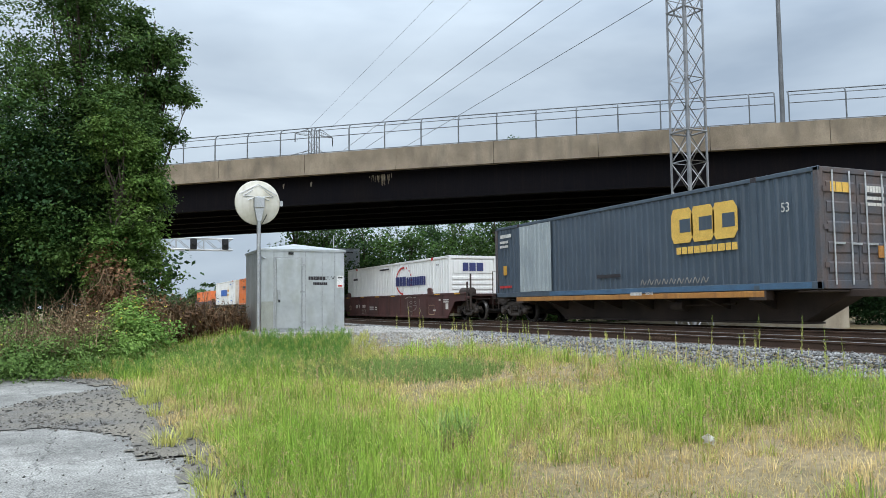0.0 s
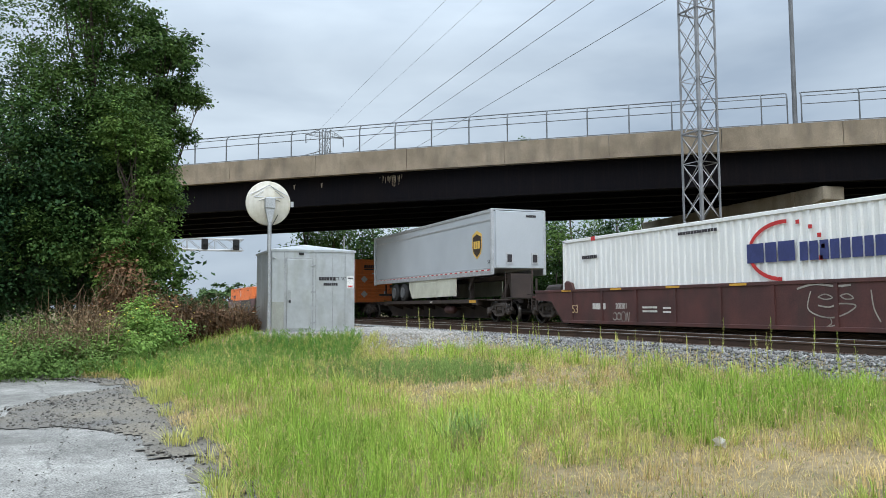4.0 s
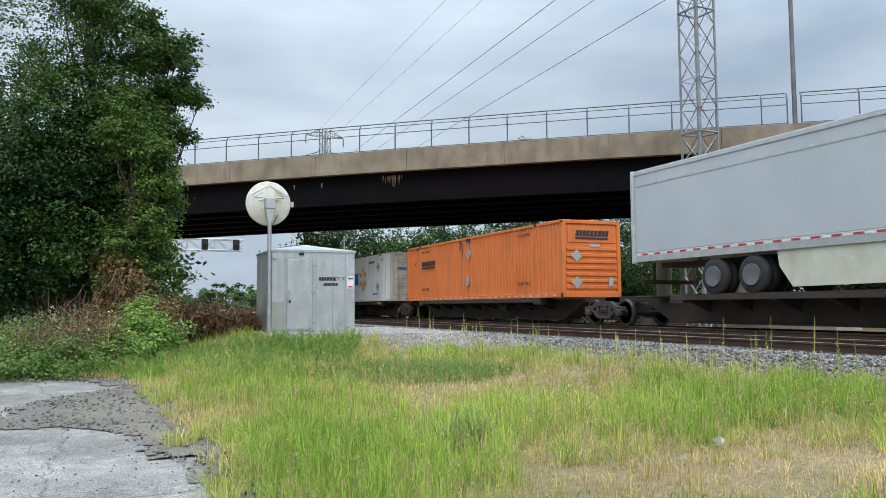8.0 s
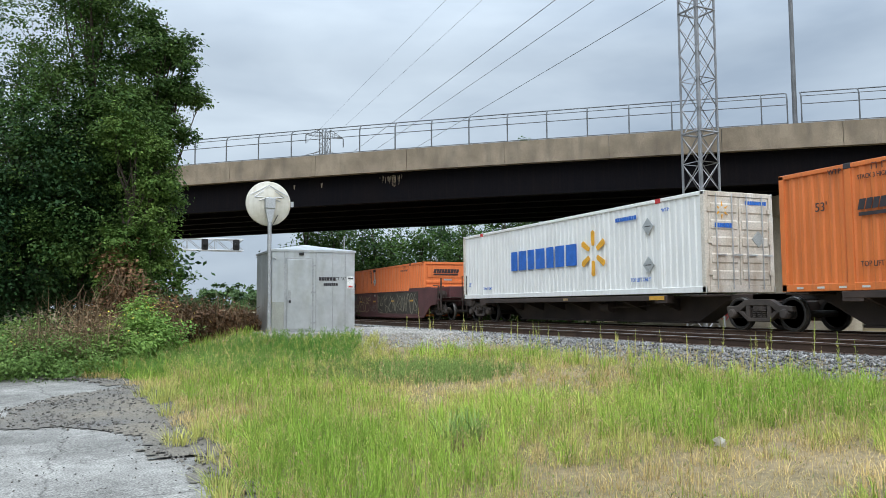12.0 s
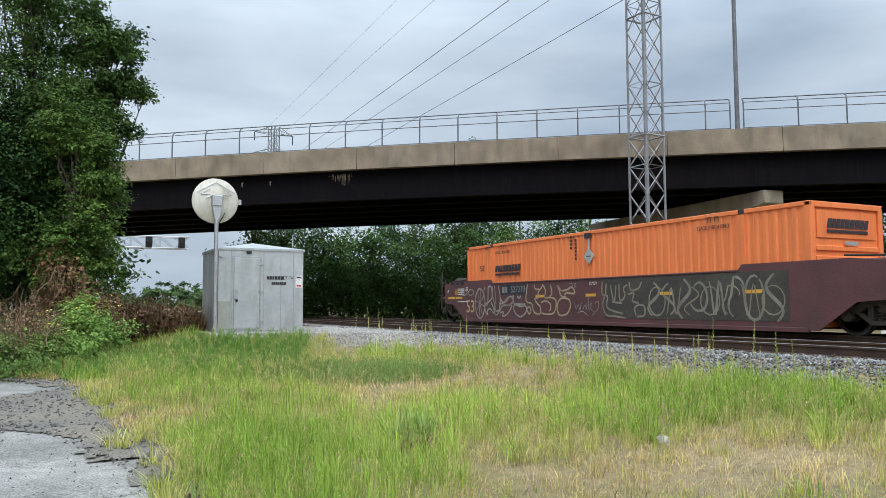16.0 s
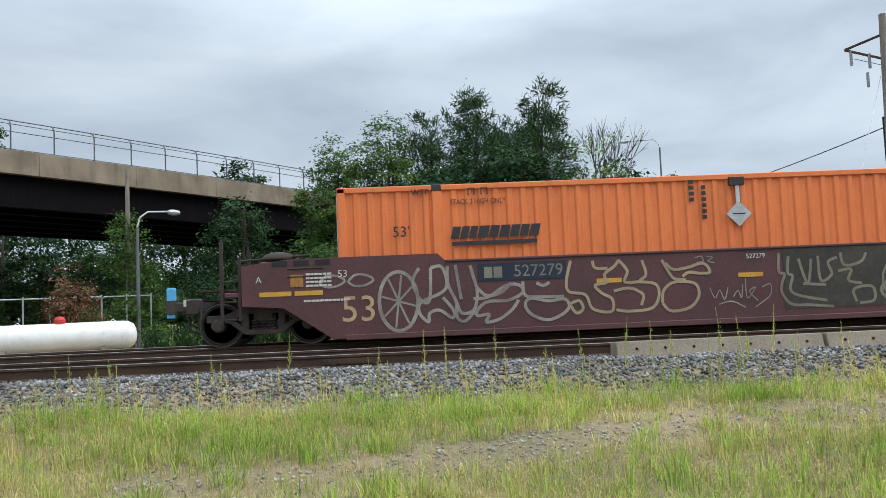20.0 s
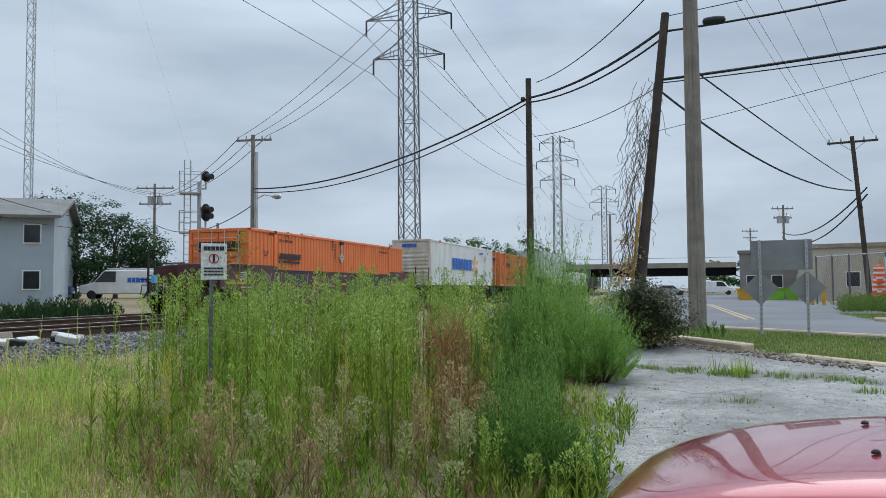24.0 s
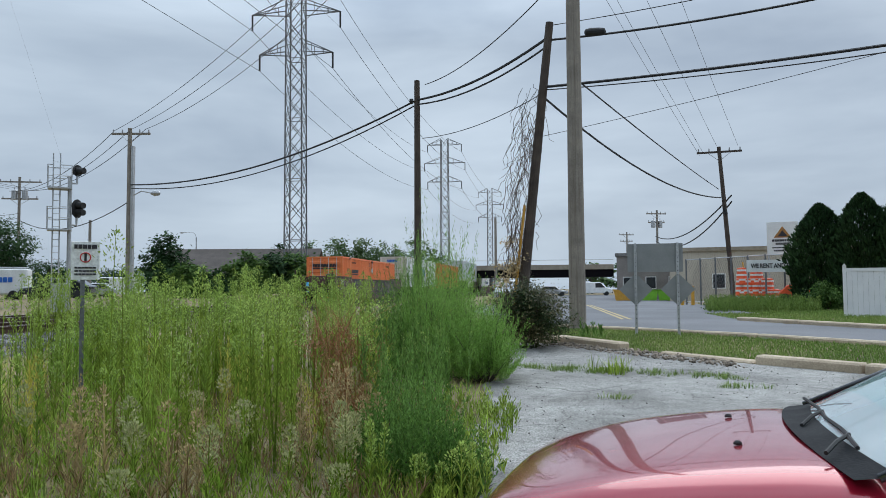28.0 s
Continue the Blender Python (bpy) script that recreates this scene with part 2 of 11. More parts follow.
def leafy(name, c1, c2, vary=0.35, through=0.35, scale=0.35):
    """Leaves and blades: varied from piece to piece and in drifts, letting some light through."""
    m = bpy.data.materials.new(name)
    m.use_nodes = True
    n, l = m.node_tree.nodes, m.node_tree.links
    b = n["Principled BSDF"]
    b.inputs["Roughness"].default_value, b.inputs["Specular IOR Level"].default_value = 0.6, 0.12
    ge, co = n.new("ShaderNodeNewGeometry"), n.new("ShaderNodeTexCoord")
    ns = n.new("ShaderNodeTexNoise")
    ns.inputs["Scale"].default_value, ns.inputs["Detail"].default_value = scale, 4.0
    l.new(co.outputs["Object"], ns.inputs["Vector"])
    add = n.new("ShaderNodeMath")
    add.operation = "MULTIPLY_ADD"
    add.inputs[1].default_value, add.inputs[2].default_value = 0.55, 0.22
    l.new(ge.outputs["Random Per Island"], add.inputs[0])
    mr = n.new("ShaderNodeMapRange")
    mr.inputs["From Min"].default_value, mr.inputs["From Max"].default_value = 0.35, 0.65
    mr.inputs["To Min"].default_value, mr.inputs["To Max"].default_value = -0.4, 0.4
    l.new(ns.outputs["Fac"], mr.inputs["Value"])
    a2 = n.new("ShaderNodeMath")
    a2.operation = "ADD"
    a2.use_clamp = True
    l.new(add.outputs[0], a2.inputs[0])
    l.new(mr.outputs["Result"], a2.inputs[1])
    mix = n.new("ShaderNodeMix")
    mix.data_type = "RGBA"
    mix.inputs["A"].default_value, mix.inputs["B"].default_value = (*c1, 1), (*c2, 1)
    l.new(a2.outputs[0], mix.inputs["Factor"])
    v = n.new("ShaderNodeMapRange")
    v.inputs["To Min"].default_value, v.inputs["To Max"].default_value = 1 - vary, 1 + vary
    mul = n.new("ShaderNodeMath")
    mul.operation = "MULTIPLY"
    mul.inputs[1].default_value = 7.31
    fr = n.new("ShaderNodeMath")
    fr.operation = "FRACT"
    l.new(ge.outputs["Random Per Island"], mul.inputs[0])
    l.new(mul.outputs[0], fr.inputs[0])
    l.new(fr.outputs[0], v.inputs["Value"])
    sc = n.new("ShaderNodeVectorMath")
    sc.operation = "SCALE"
    l.new(mix.outputs["Result"], sc.inputs[0])
    l.new(v.outputs["Result"], sc.inputs["Scale"])
    l.new(sc.outputs[0], b.inputs["Base Color"])
    tr = n.new("ShaderNodeBsdfTranslucent")
    l.new(sc.outputs[0], tr.inputs["Color"])
    ms = n.new("ShaderNodeMixShader")
    ms.inputs[0].default_value = through
    l.new(b.outputs[0], ms.inputs[1])
    l.new(tr.outputs[0], ms.inputs[2])
    l.new(ms.outputs[0], n["Material Output"].inputs["Surface"])
    return m


M_CONCRETE = material("weathered_concrete", (0.285, 0.232, 0.168), (0.175, 0.140, 0.100), 0.9, scale=0.8, fine=25, bump=0.3, streak=(0.10, 0.085, 0.07), streak_amount=0.65, streak_scale=(1.2, 1.2, 0.25))
M_PIER = material("pale_concrete", (0.36, 0.315, 0.245), (0.24, 0.205, 0.155), 0.9, scale=0.7, fine=25, bump=0.3, streak=(0.12, 0.09, 0.06), streak_amount=0.5, streak_scale=(1.0, 1.0, 0.2))
# girder paint is dark; shade under the deck is added into its near-black colour
M_GIRDER = material("dark_girder_paint_with_shade", (0.004, 0.004, 0.006), (0.007, 0.006, 0.007), 0.9, scale=0.6, fine=15, bump=0.1, streak=(0.03, 0.018, 0.014), streak_amount=0.18, spec=0.1)
M_GALV = material("galvanised_steel", (0.50, 0.51, 0.52), (0.38, 0.39, 0.40), 0.5, 0.7, scale=2.0, fine=30, bump=0.05)
M_STEEL_DARK = material("dull_weathered_lattice_steel", (0.17, 0.175, 0.185), (0.12, 0.125, 0.13), 0.65, 0.4, scale=2.0, fine=30, bump=0.05)
M_WIRE = material("black_cable_sheath", (0.02, 0.02, 0.022), rough=0.7, bump=0)
M_RUST_RAIL = material("rusty_rail_side", (0.085, 0.048, 0.030), (0.05, 0.03, 0.022), 0.85, 0.2, scale=1.5, fine=60, bump=0.3)
M_RAIL_TOP = material("worn_rail_head", (0.42, 0.40, 0.38), (0.26, 0.23, 0.21), 0.35, 0.9, scale=1.0, bump=0.03)
M_TIE = material("creosoted_timber", (0.045, 0.035, 0.028), (0.085, 0.07, 0.058), 0.95, scale=3, fine=50, bump=0.5, island=0.3)
M_BALLAST = material("crushed_stone", (0.25, 0.245, 0.235), (0.070, 0.071, 0.071), 0.95, scale=3, fine=22, bump=0.3, island=0.75)
M_GALV_SHED = material("dull_aluminium_sheet", (0.62, 0.64, 0.65), (0.48, 0.50, 0.51), 0.42, 0.75, scale=1.6, fine=8, bump=0.02, gain=0.07, streak=(0.30, 0.31, 0.25), streak_amount=0.5, streak_scale=(2, 2, 0.6))
M_BLACK = material("matt_black", (0.015, 0.015, 0.016), rough=0.7, bump=0.05)
M_WHITE_PAINT = material("white_paint", (0.78, 0.78, 0.76), (0.66, 0.66, 0.64), 0.55, scale=2, bump=0.05)

# ---------------------------------------------------------------- ground
def spread(lo, hi, step, far, growth=1.35):
    """Even steps from lo to hi, then ever longer ones out to far on both sides."""
    a = list(np.arange(lo, hi + 1e-6, step))
    d, left, right = step, [], []
    while a[-1] + sum(right) < far:
        d *= growth
        right.append(d)
        left.append(d)
    return sorted([lo - sum(left[:k + 1]) for k in range(len(left))] + a + [hi + sum(right[:k + 1]) for k in range(len(right))])


def paved_edge(y):
    """East edge of the old paved lot, where the grass begins."""
    w = 0.35 * math.sin(y * 1.7) + 0.2 * math.sin(y * 4.1 + 1)
    if y > 0:
        return float(np.interp(y, (0, 4, 6.3, 8.2, 9.7, 13, 15, 17, 19.5, 24), (1.35, 1.25, 1.19, 1.27, 1.17, 1.25, 0.63, -0.72, -2.0, -5.0))) + 0.22 * w
    return 0.75 + 0.012 * y * y * (0.4 if y > -8 else 0.25) + 0.3 * w


def sound_edge(y):
    """Where the asphalt itself ends and broken gravel begins."""
    return float(np.interp(y, (-16, -4, 2, 4, 6.4, 7.6, 9.9, 10.7, 12.3, 13.5, 14.4, 15.2, 17, 19), (1.1, 0.75, 1.1, 1.1, 1.0, 0.77, 0.13, -1.2, -1.15, -0.45, 0.45, -0.2, -1.5, -3.0)))


M_SOIL = material("dry_grassy_soil", (0.25, 0.185, 0.10), (0.135, 0.115, 0.055), 0.95, scale=0.45, fine=14, bump=0.6, gain=0.35)
def asphalt(name, c1, c2, crack=0.42):
    """Old asphalt: pale binder with dark and light chippings, wandering cracks and dark worn drifts."""
    m = bpy.data.materials.new(name)
    m.use_nodes = True
    n, l = m.node_tree.nodes, m.node_tree.links
    b = n["Principled BSDF"]
    b.inputs["Roughness"].default_value, b.inputs["Specular IOR Level"].default_value = 0.9, 0.25
    co = n.new("ShaderNodeTexCoord")

    def noise_tex(scale, detail, rough=0.5):
        t = n.new("ShaderNodeTexNoise")
        t.inputs["Scale"].default_value, t.inputs["Detail"].default_value, t.inputs["Roughness"].default_value = scale, detail, rough
        l.new(co.outputs["Object"], t.inputs["Vector"])
        return t

    def ranged(src, a0, a1, b0, b1):
        r = n.new("ShaderNodeMapRange")
        for k, v in zip(("From Min", "From Max", "To Min", "To Max"), (a0, a1, b0, b1)):
            r.inputs[k].default_value = v
        l.new(src, r.inputs["Value"])
        return r.outputs["Result"]

    def scaled(vec, fac):
        v = n.new("ShaderNodeVectorMath")
        v.operation = "SCALE"
        l.new(vec, v.inputs[0])
        l.new(fac, v.inputs["Scale"])
        return v.outputs[0]

    broad, mid, chips = noise_tex(0.7, 5.0, 0.6), noise_tex(5.0, 4.0, 0.6), noise_tex(55.0, 2.0, 0.6)
    mix = n.new("ShaderNodeMix")
    mix.data_type = "RGBA"
    mix.inputs["A"].default_value, mix.inputs["B"].default_value = (*c1, 1), (*c2, 1)
    l.new(ranged(broad.outputs["Fac"], 0.40, 0.62, 0.0, 1.0), mix.inputs["Factor"])
    col = scaled(mix.outputs["Result"], ranged(mid.outputs["Fac"], 0.3, 0.7, 0.80, 1.18))
    col = scaled(col, ranged(chips.outputs["Fac"], 0.30, 0.70, 0.45, 1.5))
    warp = n.new("ShaderNodeVectorMath")
    warp.operation = "MULTIPLY_ADD"
    warp.inputs[1].default_value = (0.55, 0.55, 0.0)
    wob = noise_tex(1.6, 4.0, 0.6)
    l.new(wob.outputs["Color"], warp.inputs[0])
    l.new(co.outputs["Object"], warp.inputs[2])
    flat = n.new("ShaderNodeVectorMath")
    flat.operation = "MULTIPLY"
    flat.inputs[1].default_value = (1.0, 0.6, 0.0)
    l.new(warp.outputs[0], flat.inputs[0])
    vo = n.new("ShaderNodeTexVoronoi")
    vo.feature = "DISTANCE_TO_EDGE"
    vo.inputs["Scale"].default_value = crack
    l.new(flat.outputs[0], vo.inputs["Vector"])
    line = ranged(vo.outputs["Distance"], 0.001, 0.007, 0.6, 1.0)
    col = scaled(col, line)
    l.new(col, b.inputs["Base Color"])
    bp = n.new("ShaderNodeBump")
    bp.inputs["Strength"].default_value, bp.inputs["Distance"].default_value = 0.7, 0.02
    l.new(chips.outputs["Fac"], bp.inputs["Height"])
    l.new(bp.outputs[0], b.inputs["Normal"])
    return m


M_LOT = asphalt("old_pale_asphalt", (0.325, 0.315, 0.292), (0.190, 0.184, 0.170))
M_MARGIN = material("loose_dirty_gravel", (0.125, 0.118, 0.108), (0.19, 0.165, 0.125), 0.95, scale=1.4, fine=45, bump=0.8, gain=0.6)
M_ROAD = material("grey_road_asphalt", (0.155, 0.158, 0.168), (0.115, 0.118, 0.126), 0.9, scale=0.3, fine=40, bump=0.2, gain=0.15)
M_KERB = material("kerb_concrete", (0.52, 0.42, 0.30), (0.34, 0.27, 0.19), 0.9, scale=1.5, fine=40, bump=0.3)

xs, ys = spread(-32, 36, 0.8, 2600), spread(-60, 46, 0.8, 2600)
sh = Shape()
sh.v = [(x, y, height(x, y)) for y in ys for x in xs]
nx = len(xs)
sh.f = [(j * nx + i, j * nx + i + 1, (j + 1) * nx + i + 1, (j + 1) * nx + i) for j in range(len(ys) - 1) for i in range(nx - 1)]
ground = part("ground", sh, M_SOIL, smooth=True)
tagged(ground, "dry grassy ground sloping up to the track bed", "ground", kind="structure")


def sheet(name, inside, x0, x1, y0, y1, step, lift, mat, label, category):
    """A thin surface laid over the ground wherever inside(x, y)."""
    s, idx = Shape(), {}
    def vid(i, j):
        if (i, j) not in idx:
            x, y = x0 + i * step, y0 + j * step
            idx[i, j] = len(s.v)
            s.v.append((x, y, height(x, y) + lift))
        return idx[i, j]
    for j in range(int((y1 - y0) / step)):
        for i in range(int((x1 - x0) / step)):
            if inside(x0 + (i + .5) * step, y0 + (j + .5) * step):
                s.f.append((vid(i, j), vid(i + 1, j), vid(i + 1, j + 1), vid(i, j + 1)))
    return tagged(part(name, s, mat, smooth=True), label, category, kind="structure")


def kerb_y(x):
    """The line of the lot's far kerb, across the view to the south."""
    return -12.0 - 0.055 * (x + 4.5) ** 2 * (1 if x > -4.5 else 0.15) - 0.75 * (x + 4.5)


def on_lot(x, y):
    return x < paved_edge(y) and (y > kerb_y(x) + 0.15 if x < 2.2 else y > -15) and y < 19.5 - 0.25 * abs(x + 5) and x > -16


def road_near(x):
    return -16.2 - 0.86 * (x + 6.0) if x < 2.0 else -23.1 - 6 * (x - 2.0)


def road_far(x):
    return -20.5 - 2.4 * (x + 7.6) if x < -5.2 else -26.4 - 9 * (x + 5.2) if x < -4.4 else -400


def on_road(x, y):
    if y < -33:
        return -7.5 + 0.02 * (y + 33) < x < 4.2 - 0.07 * (y + 33)
    return y < road_near(x) and (x > -5.3 or y > road_far(x)) and x < 4.0




def kerb_x(y):
    """Where the kerb line crosses the given y."""
    a, b = -16.0, 3.0
    for _ in range(30):
        m = (a + b) / 2
        a, b = (m, b) if kerb_y(m) > y else (a, m)
    return a


lot = Shape()
lot_rows = [-16.4 + 0.16 * k for k in range(224)]
for y in lot_rows:
    right = paved_edge(y) + 0.10 * noise.noise(Vector((y * 1.3, 0, 5))) + 0.06 * noise.noise(Vector((y * 5.0, 3, 0)))
    left = max(-16.0, kerb_x(y) + 0.15)
    left = min(left, right - 0.05)
    for k in range(26):
        x = right - (right - left) * (k / 25) ** 1.6
        lot.v.append((x, y, height(x, y) + 0.02 + 0.012 * noise.noise(Vector((x * 0.8, y * 0.8, 0)))))
for j in range(len(lot_rows) - 1):
    lot.f += [(j * 26 + k, j * 26 + k + 1, (j + 1) * 26 + k + 1, (j + 1) * 26 + k) for k in range(25)]
tagged(part("pavement", lot, M_LOT, smooth=True), "cracked pale old asphalt of a small lot", "pavement", kind="structure")
sheet("gravel_margin", lambda x, y: sound_edge(y) + 0.35 * noise.noise(Vector((x * 1.6, y * 1.6, 2))) + 0.2 * noise.noise(Vector((x * 5, y * 5, 7))) < x < paved_edge(y) + 0.1,
      -4.0, 2.2, 1.5, 19.0, 0.09, 0.036, M_MARGIN, "dark loose gravel and dirt where the asphalt has broken up", "gravel")
sheet("road", on_road, -40, 12, -140, 10, 0.5, 0.03, M_ROAD, "grey asphalt street bending away", "road")

# ---------------------------------------------------------------- tracks
def track(name, cx, label, y0=-170.0, y1=210.0):
    tr = empty(name, label, "railway track", pose(cx, 0, RAIL), kind="structure")
    for side in (-0.7525, 0.7525):
        prof = [(-0.075, -0.185), (0.075, -0.185), (0.075, -0.172), (0.012, -0.155), (0.012, -0.048), (0.036, -0.036), (0.036, -0.003), (-0.036, -0.003), (-0.036, -0.036), (-0.012, -0.048), (-0.012, -0.155), (-0.075, -0.172)]
        rail = part("rail", Shape().prism([(side + u, w) for u, w in prof], y0, y1), M_RUST_RAIL, tr)
        part("rail_head", Shape().prism([(side - 0.033, -0.003), (side + 0.033, -0.003), (side + 0.028, 0.0), (side - 0.028, 0.0)], y0, y1), M_RAIL_TOP, rail, "worn shiny running surface")
    return tr


near_track = track("track_near", NEAR_X, "rusty-sided rails of the near track on timber ties")
far_track = track("track_far", TRAIN_X, "rails of the far track under the passing train")

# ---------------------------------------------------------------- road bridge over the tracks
# deck concrete near black: the shade under the bridge is put into its colour
M_DECK_SHADE = material("shade_black_deck_concrete", (0.010, 0.009, 0.010), (0.006, 0.006, 0.006), 0.95, scale=0.5, bump=0.2, spec=0.1)
M_FENCE = material("weathered_fence_steel", (0.15, 0.16, 0.17), (0.10, 0.11, 0.12), 0.6, 0.4, bump=0.03)
BA = radians(39.0)
BN, BS = Vector((math.sin(BA), math.cos(BA), 0)), Vector((math.cos(BA), -math.sin(BA), 0))
BD = 40.0


def bridge_at(s, n, z):
    """A point of the bridge: s along it, n in from its near face, z over its crest line."""
    p = BN * (BD + n) + BS * s
    return Vector((p.x, p.y, z + 0.16 - 0.00028 * s * s))


def bridge_bar(sh, s0, s1, n0, n1, z0, z1, step=4.0):
    k = max(1, round((s1 - s0) / step))
    v = [bridge_at(s0 + (s1 - s0) * i / k, n, z) for i in range(k + 1) for n, z in ((n0, z0), (n1, z0), (n1, z1), (n0, z1))]
    f = [(4 * i + j, 4 * i + (j + 1) % 4, 4 * i + 4 + (j + 1) % 4, 4 * i + 4 + j) for i in range(k) for j in range(4)]
    return sh.add(v, f + [(3, 2, 1, 0), (4 * k, 4 * k + 1, 4 * k + 2, 4 * k + 3)])


bridge = empty("overpass", "long concrete and dark steel road bridge over the tracks", "bridge", kind="structure")
Z_GB, Z_PB, Z_PT = 7.24, 8.86, 10.05
S0, S1 = -78.0, 92.0
part("deck", bridge_bar(Shape(), S0, S1, 0.25, 14.0, Z_PB + 0.02, Z_PB + 0.3), M_DECK_SHADE, bridge)
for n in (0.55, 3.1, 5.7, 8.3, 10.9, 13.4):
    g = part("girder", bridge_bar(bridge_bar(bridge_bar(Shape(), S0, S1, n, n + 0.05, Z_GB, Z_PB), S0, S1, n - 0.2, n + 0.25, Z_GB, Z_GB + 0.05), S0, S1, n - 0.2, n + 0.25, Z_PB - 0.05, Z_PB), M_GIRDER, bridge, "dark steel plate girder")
step = 5.4
s = S0
while s < S1 - 0.1:
    sh = Shape()
    a, b = s + 0.012, min(s + step, S1) - 0.012
    # cast barrier face with a drip ledge along its foot
    for s0, s1 in ((a, (a + b) / 2), ((a + b) / 2, b)):
        prof = [(0.0, Z_PB + 0.16), (0.02, Z_PT), (0.27, Z_PT), (0.45, Z_PB + 0.3), (0.45, Z_PB), (-0.05, Z_PB), (-0.05, Z_PB + 0.16)]
        k = len(prof)
        v = [bridge_at(s0, n, z) for n, z in prof] + [bridge_at(s1, n, z) for n, z in prof]
        sh.add(v, [tuple(range(k)), tuple(range(2 * k - 1, k - 1, -1))] + [(i, k + i, k + (i + 1) % k, (i + 1) % k) for i in range(k)])
    part("parapet_panel", sh, M_CONCRETE, bridge)
    s += step
part("far_parapet", bridge_bar(Shape(), S0, S1, 13.7, 14.0, Z_PB, Z_PT), M_CONCRETE, bridge)

# curved-top pedestrian fence on the near parapet
FENCE_GAP = (6.03, 6.66)
def fence_post(s):
    pts = [bridge_at(s, 0.14, Z_PT - 0.02), bridge_at(s, 0.14, Z_PT + 1.15), bridge_at(s, 0.17, Z_PT + 1.34), bridge_at(s, 0.28, Z_PT + 1.50), bridge_at(s, 0.50, Z_PT + 1.60)]
    return Shape().path(pts, 0.038, 6)
posts = [0.70 - 2.085 * k for k in range(-2, 38)] + [9.17 + 2.175 * k for k in range(38)] + list(FENCE_GAP)
for s in posts:
    part("fence_post", fence_post(s), M_FENCE, bridge)
for lo, hi in ((S0, FENCE_GAP[0]), (FENCE_GAP[1], S1)):
    for n, z, r in ((0.14, Z_PT + 0.06, 0.024), (0.14, Z_PT + 0.95, 0.024), (0.50, Z_PT + 1.60, 0.032), (0.17, Z_PT + 1.34, 0.022)):
        pts = [bridge_at(lo + (hi - lo) * i / 24, n, z) for i in range(25)]
        part("fence_rail", Shape().path(pts, r, 5), M_FENCE, bridge)

# bent beside the tracks: cap, six columns and a low crash wall
cap_a, cap_b = Vector((31.9, 26.6, 0)), Vector((34.3, 43.4, 0))
cd = (cap_b - cap_a).normalized()
cn = Vector((cd.y, -cd.x, 0))
def along(u, w, z):
    p = cap_a + cd * u + cn * w
    return (p.x, p.y, z)
def block(sh, u0, u1, w0, w1, z0, z1, z0b=None):
    v = [along(u, w, z) for z in (z0, z1) for w in (w0, w1) for u in (u0, u1)]
    if z0b is not None:
        v[0], v[2] = along(u0, w0, z0b), along(u0, w1, z0b)
    return sh.add(v, [(0, 2, 3, 1), (4, 5, 7, 6), (0, 1, 5, 4), (2, 6, 7, 3), (0, 4, 6, 2), (1, 3, 7, 5)])
CAP_L = (cap_b - cap_a).length
part("pier_cap", block(block(Shape(), 0.0, 2.0, -0.6, 0.6, 6.15, 7.2, 6.55), 2.0, CAP_L, -0.6, 0.6, 6.15, 7.2), M_PIER, bridge, bevel=0.04)
for u in (1.2, 4.1, 6.9, 9.8, 12.6, 15.4):
    c = Shape()
    v = along(u, 0, 0)
    c.lathe([(0.5, 0.3), (0.5, 6.2)], (v[0], v[1], 0), "z", 20)
    part("pier_column", c, M_PIER, bridge, smooth=False)
crash_wall = part("crash_wall", block(Shape(), -0.6, CAP_L + 0.4, -0.75, 0.75, 0.2, 2.15), M_PIER, bridge, "low concrete wall covered with sprayed lettering", bevel=0.04)
for s, w in ((-50.0, 3.0), (50.0, 3.0)):
    sh = Shape()
    bridge_bar(sh, s - w if s < 0 else s, s if s < 0 else s + w, 0.6, 13.6, -8.0, Z_GB)
    part("abutment", sh, M_PIER, bridge)

# lamp standard behind the parapet
lamp = empty("lamp_standard", "tall galvanised lighting column on the bridge", "street light")
p = bridge_at(6.4, 0.4, Z_PB + 0.3)
part("column", Shape().rod(p, p + Vector((0, 0, 14)), 0.115, 12, 0.085), M_STEEL_DARK, lamp)
part("base_flange", Shape().rod(p, p + Vector((0, 0, 0.9)), 0.2, 12), M_GALV, lamp)


# ---------------------------------------------------------------- lattice masts and towers
def lattice(sh, cx, cy, z0, z1, w0, w1, bay, leg=0.05, brace=0.025, turn=45.0, n=4):
    """Four legs with crossed braces, drawing in from width w0 to w1."""
    k = max(1, round((z1 - z0) / bay))
    def corner(i, j):
        f = j / k
        w = (w0 + (w1 - w0) * f) / 2 * (1.4142 if n == 4 else 1.1547)
        a = radians(turn) + i * math.tau / n
        return Vector((cx + w * math.cos(a), cy + w * math.sin(a), z0 + (z1 - z0) * f))
    for i in range(n):
        for j in range(k):
            sh.rod(corner(i, j), corner(i, j + 1), leg, 4)
            sh.rod(corner(i, j), corner(i + 1, j + 1), brace, 3)
            sh.rod(corner(i + 1, j), corner(i, j + 1), brace, 3)
        for j in range(0, k + 1, 3):
            sh.rod(corner(i, j), corner(i + 1, j), brace, 3)
    return sh


